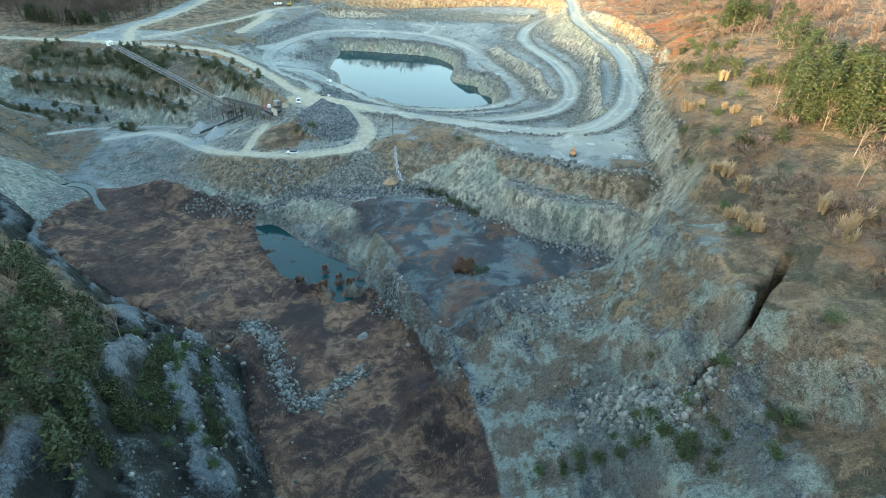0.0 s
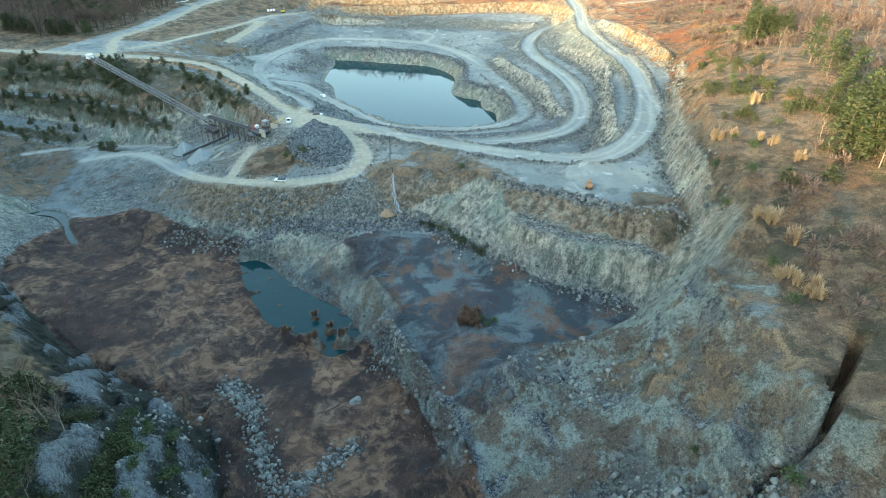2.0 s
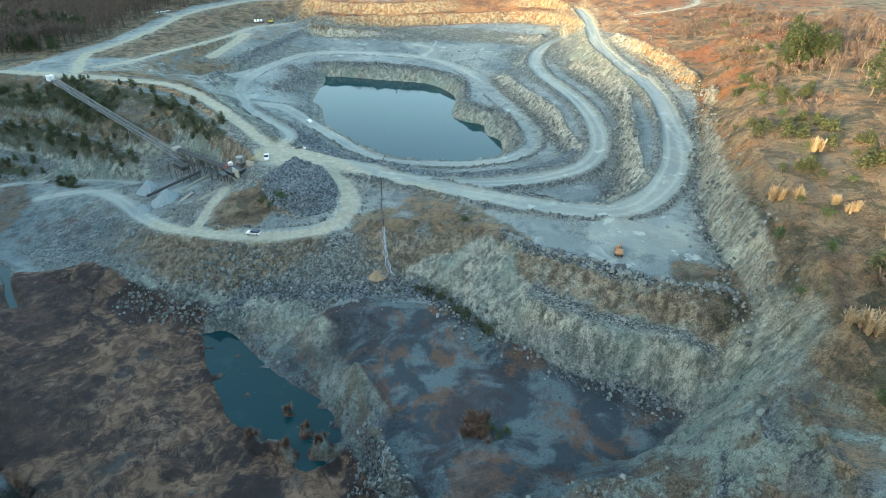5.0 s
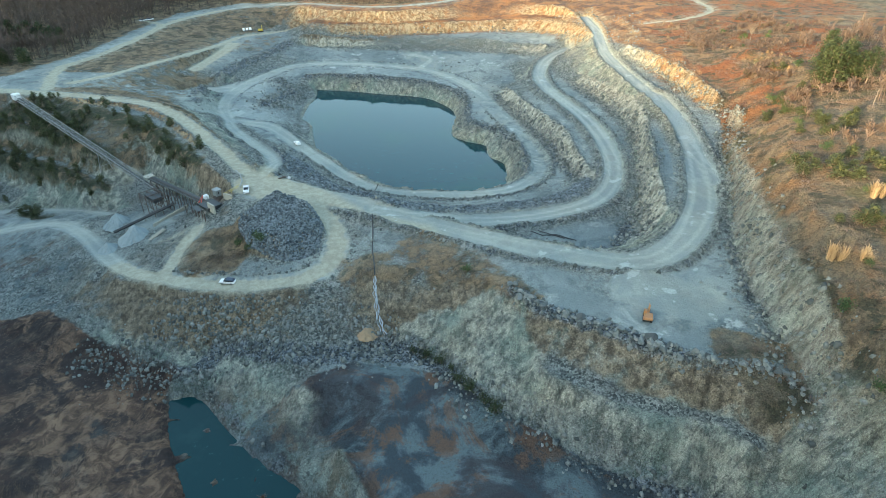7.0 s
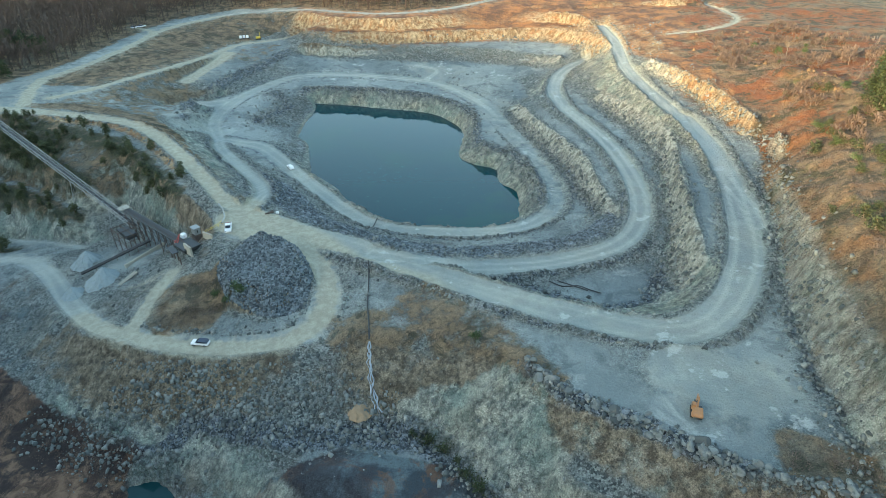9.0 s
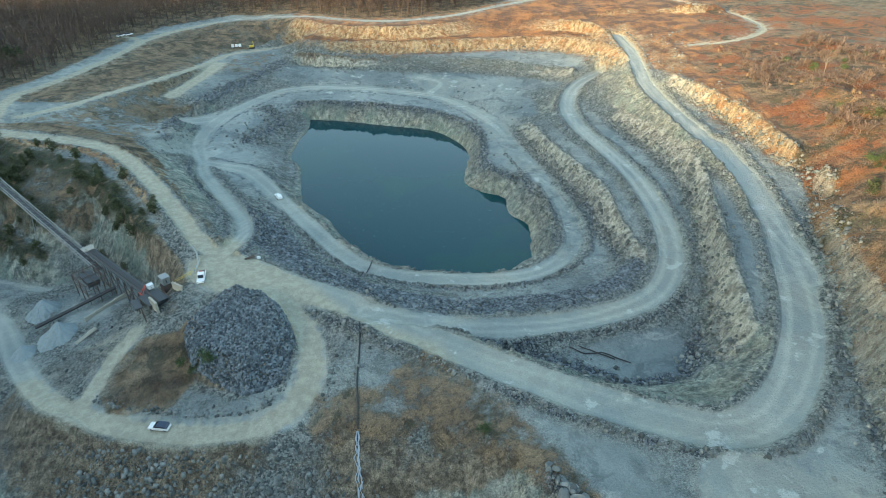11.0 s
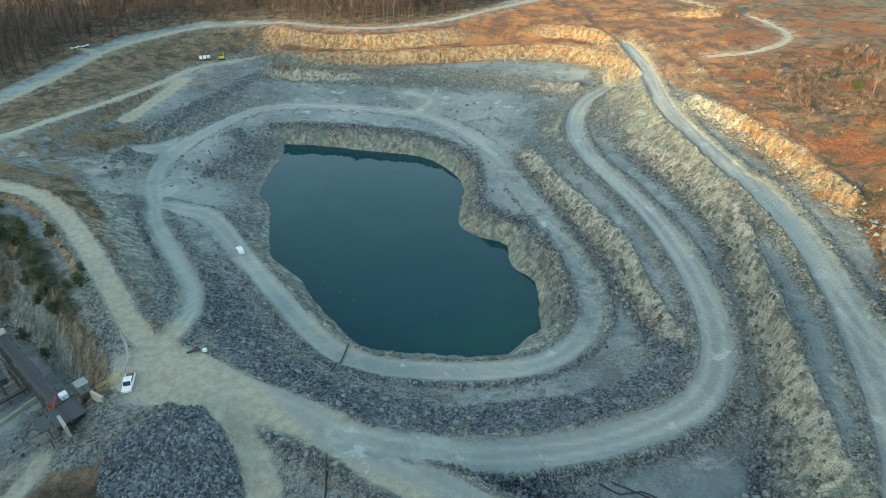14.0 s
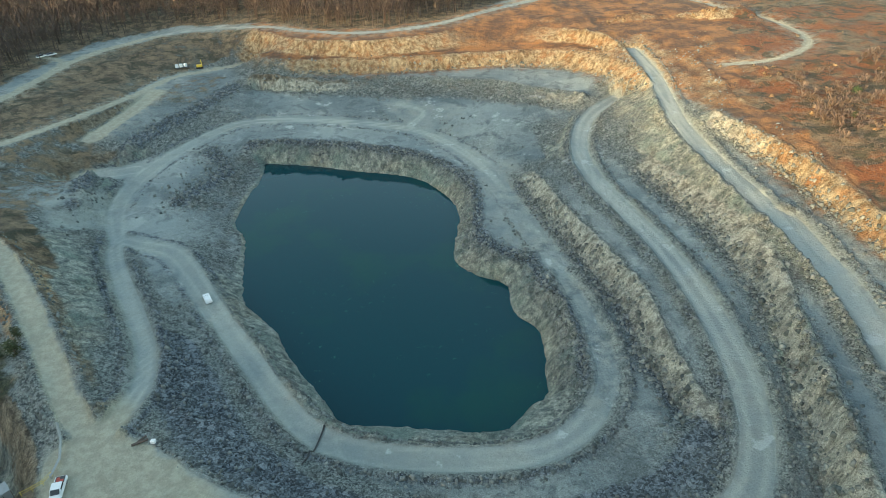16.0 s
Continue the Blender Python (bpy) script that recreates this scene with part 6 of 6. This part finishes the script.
def excavator(at):
    """A tracked excavator with its boom folded down, nose towards +x."""
    t = thing("excavator", "orange tracked excavator standing on the dusty platform", "excavator", at)
    for s in (-1, 1):
        part("track", Shape().hull([(-1.9, 0.05), (1.9, 0.05), (2.2, 0.45), (1.9, 0.9), (-1.9, 0.9), (-2.2, 0.45)], s * 1.15 - 0.3, s * 1.15 + 0.3), TYRE, t, "dusty black crawler track", 0.05)
    part("turntable", Shape().bar((0, 0, 0.6), (0, 0, 1.1), 0.8, 0.8, 14), DARK, t)
    part("counterweight", Shape().hull([(-2.6, 1.1), (-1.3, 1.1), (-1.3, 2.1), (-2.4, 2.1), (-2.75, 1.7)], -1.4, 1.4), ORANGE, t, bevel=0.12)
    part("engine_cover", Shape().box(-0.5, -0.15, 1.6, 1.7, 2.5, 1.0), ORANGE, t, bevel=0.08)
    part("deck", Shape().box(0.7, -0.85, 1.4, 1.5, 0.9, 0.6), DARK, t, bevel=0.05)
    cab = part("cab", Shape().hull([(0.1, 1.1), (1.6, 1.1), (1.7, 1.9), (1.3, 2.85), (0.1, 2.85)], 0.35, 1.35), ORANGE, t, bevel=0.06)
    part("window", Shape().hull([(1.64, 1.3), (1.73, 1.9), (1.36, 2.7), (1.31, 2.68), (1.66, 1.9), (1.58, 1.3)], 0.45, 1.25), GLASS, cab)
    part("window", Shape().box(0.75, 1.36, 2.2, 1.0, 0.02, 0.8), GLASS, cab)
    boom = part("boom", Shape().hull([(0.8, 1.4), (1.1, 1.3), (2.3, 3.3), (4.4, 2.6), (4.5, 2.9), (2.2, 3.8)], -0.35, 0.05), ORANGE, t, bevel=0.04)
    part("cylinder", Shape().bar((1.2, -0.15, 1.3), (2.2, -0.15, 3.1), 0.09, 0.07, 8), STEEL, boom)
    stick = part("stick", Shape().hull([(4.1, 3.1), (4.6, 3.0), (4.0, 0.9), (3.8, 0.85)], -0.3, 0.0), ORANGE, t, bevel=0.04)
    part("cylinder", Shape().bar((2.8, -0.15, 3.6), (4.3, -0.15, 3.15), 0.08, 0.06, 8), STEEL, stick)
    part("bucket", Shape().hull([(3.7, 0.95), (4.2, 0.9), (4.3, 0.3), (3.6, 0.05), (3.0, 0.35), (3.3, 0.55)], -0.75, 0.45), DARK, t, "dark steel digging bucket", 0.04)
    return t


excavator(pose(39.6, 162.6, level(39.6, 162.6), 0, 0, 72) @ Matrix.Scale(0.62, 4))


def build_conveyor(a, b, width, label, legs):
    """A lattice gallery with a belt from a down to b."""
    a, b = Vector(a), Vector(b)
    t = thing("conveyor", label, "conveyor")
    run, n = b - a, 34
    side = Vector((-run.y, run.x, 0)).normalized() * width / 2
    up = Vector((0, 0, 1.5))
    for s, nm in ((1, "chord"), (-1, "chord")):
        part(nm, Shape().bar(a + side * s, b + side * s, 0.12), STEEL, t)
        part(nm, Shape().bar(a + side * s + up, b + side * s + up, 0.12), STEEL, t)
        lace = Shape()
        for i in range(n):
            p, q = a + run * i / n + side * s, a + run * (i + 1) / n + side * s
            lace.bar(p, q + up if i % 2 == 0 else q, 0.06) if i % 2 == 0 else lace.bar(p + up, q, 0.06)
            lace.bar(p, p + up, 0.05)
        part("lattice", lace, STEEL, t)
    ties = Shape()
    for i in range(n + 1):
        p = a + run * i / n
        ties.bar(p - side + up, p + side + up, 0.05).bar(p - side, p + side, 0.05)
        if i < n:
            ties.bar(p - side + up, a + run * (i + 1) / n + side + up, 0.04)
    part("cross_ties", ties, STEEL, t)
    w = side * 0.6
    lift = Vector((0, 0, 0.55))
    part("belt", Shape().add([a - w + lift, b - w + lift, b + w + lift, a + w + lift] + [a - w + lift * 0.8, b - w + lift * 0.8, b + w + lift * 0.8, a + w + lift * 0.8],
                             [(0, 1, 2, 3), (7, 6, 5, 4), (0, 4, 5, 1), (1, 5, 6, 2), (2, 6, 7, 3), (3, 7, 4, 0)]), BELT, t, "black rubber belt")
    for k in legs:
        p = a + run * k
        for s in (-1, 1):
            foot = p + side * s * 2.6 + Vector((0, 0, 0))
            foot.z = level(foot.x, foot.y) - 0.2
            part("leg", Shape().bar(p + side * s, foot, 0.13), STEEL, t)
        g = p.copy()
        g.z = (p.z + level(p.x, p.y)) / 2
        part("brace", Shape().bar(g - side * 1.8, g + side * 1.8, 0.07).bar(p - side, g + side * 1.8, 0.06).bar(p + side, g - side * 1.8, 0.06), STEEL, t)
    return t


conveyor = build_conveyor((-167.5, 298.5, 19.6), (-93, 244.5, 6.0), 1.9, "long grey lattice conveyor climbing over the old terraces", (0.62, 0.86))
part("head_house", Shape().box(-168.6, 299.3, 20.6, 2.6, 2.4, 2.2, 54), WHITE, conveyor, "white sheet-metal head housing", 0.05)
part("head_frame", Shape().box(-168.6, 299.3, 18.9, 1.8, 1.8, 1.4, 54), RUST, conveyor)


def build_crusher():
    """Deck with belt, timber-like steel framing, hopper walls, cabin and feed bin."""
    t = thing("crusher", "weathered rock crusher with steel framing and concrete hopper walls", "crusher")
    a, b = Vector((-97, 249, 9.4)), Vector((-71.5, 227.8, 11.6))
    run = b - a
    side = Vector((-run.y, run.x, 0)).normalized()
    part("deck", Shape().add([a - side * 1.1, b - side * 1.1, b + side * 1.1, a + side * 1.1] + [p - Vector((0, 0, 0.35)) for p in (a - side * 1.1, b - side * 1.1, b + side * 1.1, a + side * 1.1)],
                             [(0, 1, 2, 3), (7, 6, 5, 4), (0, 4, 5, 1), (1, 5, 6, 2), (2, 6, 7, 3), (3, 7, 4, 0)]), DARK, t, "dark steel deck")
    up = Vector((0, 0, 0.25))
    part("belt", Shape().add([a - side * 0.5 + up, b - side * 0.5 + up, b + side * 0.5 + up, a + side * 0.5 + up] + [p + up * 0.4 for p in (a - side * 0.5, b - side * 0.5, b + side * 0.5, a + side * 0.5)],
                             [(0, 1, 2, 3), (7, 6, 5, 4), (0, 4, 5, 1), (1, 5, 6, 2), (2, 6, 7, 3), (3, 7, 4, 0)]), BELT, t, "dusty black belt")
    for s in (-1, 1):
        rail = Shape().bar(a + side * s * 1.1 + Vector((0, 0, 1.0)), b + side * s * 1.1 + Vector((0, 0, 1.0)), 0.04)
        for i in range(13):
            p = a + run * i / 12 + side * s * 1.1
            rail.bar(p, p + Vector((0, 0, 1.0)), 0.035)
        part("handrail", rail, RUST, t)
    for i in range(8):
        p = a + run * (i + 0.4) / 8
        for s in (-1, 1):
            q = p + side * s * 1.3
            g = level(q.x, q.y) - 0.3
            part("post", Shape().bar((q.x, q.y, g), (q.x, q.y, p.z - 0.3), 0.14), RUST, t)
        q0, q1 = p - side * 1.3, p + side * 1.3
        nxt = a + run * min(1.0, (i + 1.4) / 8)
        for s in (-1, 1):
            for low in (2.2, 4.4):
                part("beam", Shape().bar(p + side * s * 1.3 - Vector((0, 0, low)), nxt + side * s * 1.3 - Vector((0, 0, low)), 0.09), DARK, t)
            part("brace", Shape().bar(p + side * s * 1.3 - Vector((0, 0, 0.4)), nxt + side * s * 1.3 - Vector((0, 0, 4.4)), 0.07), DARK, t)
        part("brace", Shape().bar((q0.x, q0.y, level(p.x, p.y)), (q1.x, q1.y, p.z - 0.4), 0.08), RUST, t)
    # screening frame beside the deck
    c = Vector((-95, 243.2, 0))
    for i in range(3):
        for j in range(3):
            p = c + run.normalized() * (i * 4.2) - side * (j * 2.6 - 1.0) + Vector((0, 0, 0))
            g = level(p.x, p.y) - 0.2
            part("post", Shape().bar((p.x, p.y, g), (p.x, p.y, 8.2), 0.13), RUST, t)
            if i < 2:
                q = p + run.normalized() * 4.2
                part("beam", Shape().bar((p.x, p.y, 8.0), (q.x, q.y, 8.0), 0.14), RUST, t)
                part("brace", Shape().bar((p.x, p.y, 8.0), (q.x, q.y, 5.0), 0.07), RUST, t)
                part("beam", Shape().bar((p.x, p.y, 5.2), (q.x, q.y, 5.2), 0.09), RUST, t)
            if j < 2:
                q = p - side * 2.6
                part("beam", Shape().bar((p.x, p.y, 8.0), (q.x, q.y, 8.0), 0.12), RUST, t)
                part("beam", Shape().bar((p.x, p.y, 6.4), (q.x, q.y, 6.4), 0.08), RUST, t)
    mid = c + run.normalized() * 4.2 - side * 1.6
    part("screen_box", Shape().box(mid.x, mid.y, 7.0, 5.2, 2.6, 1.6, -40, 1.15), DARK, t, "dark screening box", 0.05)
    part("platform", Shape().box(-98.0, 249.6, 9.7, 2.6, 3.0, 0.2, -40), CONCRETE, t)
    # hopper
    part("hopper_wall", Shape().box(-64.6, 228.7, 12.4, 0.5, 3.4, 2.6, 62), CONCRETE, t, "pale concrete wing wall", 0.05)
    part("hopper_wall", Shape().box(-67.6, 222.6, 12.2, 0.5, 3.6, 2.8, 48), CONCRETE, t, "pale concrete wing wall", 0.05)
    part("hopper", Shape().box(-69.2, 225.8, 11.3, 4.4, 3.8, 1.4, -40, 1.25), DARK, t, "dark steel feed hopper", 0.05)
    part("hopper_rib", Shape().bar((-71.5, 227.5, 12.2), (-66.6, 223.4, 12.2), 0.12), RUST, t)
    part("hopper_rib", Shape().bar((-69.6, 229.4, 12.2), (-64.9, 225.4, 12.2), 0.12), RUST, t)
    cabin = part("cabin", Shape().box(-68.7, 231.2, 13.0, 2.0, 1.7, 1.9, -40), STEEL, t, "small grey control cabin", 0.05)
    part("roof", Shape().box(-68.7, 231.2, 14.02, 2.3, 2.0, 0.12, -40), STEEL, cabin)
    part("window", Shape().box(-68.1, 230.5, 13.2, 1.1, 0.05, 0.8, -40), GLASS, cabin)
    part("stand", Shape().box(-68.7, 231.2, 10.5, 2.2, 1.9, 2.6, -40), RUST, cabin)
    part("plant_box", Shape().box(-71.6, 229.6, 12.3, 1.3, 1.3, 1.1, -40), WHITE, t, "white machine housing", 0.05)
    part("guard", Shape().bar((-73.0, 226.8, 11.6), (-71.8, 228.2, 13.6), 0.12).bar((-72.0, 226.0, 11.6), (-71.8, 228.2, 13.6), 0.12).bar((-73.0, 226.8, 12.4), (-72.0, 226.0, 12.4), 0.1), RED, t, "red painted steel guard")
    for px, py in ((-70.8, 222.6), (-72.6, 224.4), (-69.2, 220.4), (-74.2, 226.0)):
        part("post", Shape().bar((px, py, level(px, py) - 0.3), (px, py, 11.4), 0.16), RUST, t)
    part("gantry", Shape().box(-72.3, 223.6, 11.5, 4.2, 1.6, 0.2, -48), DARK, t, "dark steel gantry plate")
    # lower side belt and retaining wall
    part("side_belt", Shape().bar((-86, 238, 5.6), (-101, 226.5, 1.6), 0.45), BELT, t, "narrow dark side belt")
    for k in (0.2, 0.5, 0.8):
        x, y, z = -86 - 15 * k, 238 - 11.5 * k, 5.6 - 4 * k
        part("leg", Shape().bar((x, y, z), (x, y, level(x, y) - 0.2), 0.1), RUST, t)
    return t


build_crusher()
wall_thing = thing("retaining_wall", "low pale concrete wall beside the crusher yard", "wall")
for k in range(5):
    wa, wb = Vector((-88.6, 227.2, 2.6)).lerp(Vector((-82.2, 238.6, 3.4)), k / 5), Vector((-88.6, 227.2, 2.6)).lerp(Vector((-82.2, 238.6, 3.4)), (k + 0.98) / 5)
    mid_ = (wa + wb) / 2
    foot_ = level(mid_.x, mid_.y) - 0.4
    part("block", Shape().box(mid_.x, mid_.y, (foot_ + mid_.z + 1.6) / 2, (wb - wa).length, 0.45, max(1.0, mid_.z + 1.6 - foot_), math.degrees(math.atan2(wb.y - wa.y, wb.x - wa.x))), CONCRETE, wall_thing, bevel=0.04)
pipe_thing = thing("pipe_stack", "pale lengths of pipe lying on the yard", "pipes")
for k in range(2):
    px, py = -86.5 + k * 0.8, 219.0 - k * 0.5
    part("pipe", Shape().bar((px, py, level(px, py) + 0.3), (px + 2.8, py + 4.2, level(px + 2.8, py + 4.2) + 0.35), 0.28, None, 8), CONCRETE, pipe_thing)
sand = [(-92.5, 223.5, 4.2), (-99, 219, 3.0), (-103.5, 234.5, 3.6)]
for sx, sy, sr in sand:
    bm_ = bmesh.new()
    bmesh.ops.create_cone(bm_, segments=28, radius1=sr * 1.3, radius2=0.2, depth=sr * 1.1, cap_ends=True)
    bmesh.ops.subdivide_edges(bm_, edges=bm_.edges[:], cuts=3, use_grid_fill=True)
    for v_ in bm_.verts:
        v_.co += Vector((noise.noise(v_.co * 0.9 + Vector((sx, sy, 0))), noise.noise(v_.co * 0.9 + Vector((sy, sx, 3))), 0.6 * noise.noise(v_.co * 1.3))) * 0.5
    pile_me = bpy.data.meshes.new("gravel_cone")
    bm_.to_mesh(pile_me)
    bm_.free()
    pile_me.materials.append(GRAVEL)
    tagged(new("gravel_cone", pile_me), "cone-shaped heap of fine blue-grey gravel", "gravel cone", "gravel cones").matrix_basis = pose(sx, sy, level(sx, sy) + sr * 0.35)


def railing(points, label):
    t = thing("railing", label, "railing")
    for (xa, ya), (xb, yb) in zip(points, points[1:]):
        za, zb = level(xa, ya), level(xb, yb)
        for up in (1.0, 0.55):
            part("rail", Shape().bar((xa, ya, za + up), (xb, yb, zb + up), 0.05), YELLOW, t)
    for x, y in points:
        part("post", Shape().bar((x, y, level(x, y) - 0.2), (x, y, level(x, y) + 1.05), 0.05), YELLOW, t)
    return t


railing([(-66.5, 231.6), (-64.6, 231.9), (-62.8, 232.4), (-62.3, 234)], "yellow painted safety railing at the crusher")
guard = thing("guard_rail", "dusty steel guard rail along the junction's edge", "guard rail")
rail_line = [(-62.2, 233.5), (-62.6, 237), (-64.2, 240.5), (-66.4, 243.5)]
for (xa, ya), (xb, yb) in zip(rail_line, rail_line[1:]):
    part("beam", Shape().bar((xa, ya, level(xa, ya) + 0.6), (xb, yb, level(xb, yb) + 0.6), 0.22), STEEL, guard)
for xa, ya in rail_line:
    part("post", Shape().bar((xa, ya, level(xa, ya) - 0.3), (xa, ya, level(xa, ya) + 0.7), 0.1), STEEL, guard)


def hose(points, radius, material, label, name="hose"):
    cu = bpy.data.curves.new(name, "CURVE")
    cu.dimensions, cu.bevel_depth, cu.bevel_resolution = "3D", radius, 2
    sp = cu.splines.new("POLY")
    p = along([(x, y, 0) for x, y in points], 0.8)
    sp.points.add(len(p) - 1)
    for i, q in enumerate(p):
        sp.points[i].co = (q[0], q[1], level(q[0], q[1]) + radius * 1.2, 1)
    cu.materials.append(material)
    return tagged(new(name, cu), label, "hose")


hose([(-22.2, 249), (-22.6, 246), (-23.4, 242), (-24, 238.5)], 0.16, HOSE, "black hose lying across the lakeside road")
hose([(-20, 215), (-19.2, 208), (-18.6, 200), (-17.4, 193), (-16.8, 188.5)], 0.16, HOSE, "black drain hose running down the bank to the cascade")
hose([(24, 212.5), (27, 210.8), (30.5, 211.4), (36, 208.8)], 0.13, HOSE, "black hose lying on the rubble between the roads")
hose([(26, 213), (29, 211.6), (33, 209.6)], 0.13, HOSE, "black hose lying on the rubble between the roads")


def cascade(points, width, label):
    """A broken white fall of water down the rocks."""
    rnd = random.Random(9)
    vs, fs = [], []
    for strand in range(4):
        p = along([(*q, 0) for q in points], 0.5)
        off = rnd.uniform(-0.5, 0.5) * width
        for i, q in enumerate(p):
            w = width * rnd.uniform(0.02, 0.15)
            ox = off * (0.3 + i / len(p)) + 0.75 * noise.noise(Vector((i * 0.35, strand * 7.0, 0)))
            z = level(q[0] + ox, q[1]) + 0.22
            vs += [(q[0] + ox - w, q[1] + 0.05, z), (q[0] + ox + w, q[1], z), (q[0] + ox, q[1] + 0.1, z - 0.35)]
            if i:
                k = len(vs) - 6
                for a, b in ((0, 1), (1, 2), (2, 0)):
                    fs += [(k + a, k + b, k + 3 + b), (k + a, k + 3 + b, k + 3 + a)]
    joined("waterfall", vs, fs, FOAM, label, "waterfall", kind="thing")


cascade([(-16.8, 188.2), (-16.4, 185), (-15.9, 182), (-15.0, 179), (-13.9, 176.2)], 1.3, "thin white waterfall running down the quarry face")
cascade([(-10.2, 123.2), (-11.3, 122.2), (-12.5, 121.2)], 1.0, "small white spill of water between the basins")
tx, ty = -48.9, 240.5
tank = thing("water_tank", "small white plastic tank beside the junction", "tank", pose(tx, ty, level(tx, ty)) @ Matrix.Scale(0.6, 4))
part("body", Shape().box(0, 0, 0.6, 1.3, 1.1, 1.1), WHITE, tank, bevel=0.1)
part("pallet", Shape().box(0, 0, 0.05, 1.4, 1.2, 0.12), RUST, tank)
cx, cy = -51.0, 240.2
drum = thing("scrap_beam", "rusty steel scrap lying beside the road", "scrap", pose(cx, cy, level(cx, cy) + 0.1, 0, 0, 30))
part("beam", Shape().box(0, 0, 0.25, 2.6, 0.35, 0.35).box(0.4, 0.6, 0.2, 1.6, 0.3, 0.3, 25), RUST, drum, bevel=0.03)


def soil_mound(x, y, r, h):
    """A cone of washed-out brown soil."""
    bm_ = bmesh.new()
    bmesh.ops.create_cone(bm_, segments=24, radius1=r, radius2=0.5, depth=h, cap_ends=True)
    bmesh.ops.subdivide_edges(bm_, edges=bm_.edges[:], cuts=3, use_grid_fill=True)
    for v_ in bm_.verts:
        v_.co += Vector((noise.noise(v_.co * 0.8), noise.noise(v_.co * 0.8 + Vector((7, 1, 2))), 0.5 * noise.noise(v_.co * 1.4))) * 0.45
    me = bpy.data.meshes.new("soil_mound")
    bm_.to_mesh(me)
    bm_.free()
    me.materials.append(SOIL)
    tagged(new("soil_mound", me), "steep mound of washed brown soil beside the waterfall", "soil mound").matrix_basis = pose(x, y, level(x, y) + h * 0.4)


soil_mound(-17.8, 176.6, 2.6, 1.5)
clumps = []
for k in range(2):
    c_ = thing("reed_clump", "pinkish brown clump of dry reeds on the basin floor", "reeds")
    part("foliage", tuft_shape(61 + k, 1.5), REEDS, c_)
    clumps.append(c_)
spread_copies(clumps, [(5, 128.5), (6.5, 129.5), (7.5, 128), (6, 127), (4.2, 127.2), (8, 130), (5.4, 130.4), (7, 126.4), (-30, 136), (-26, 131), (-41, 134), (-35, 141), (-33, 129.5)], "reed clumps", 0.9, 1.5, 87)
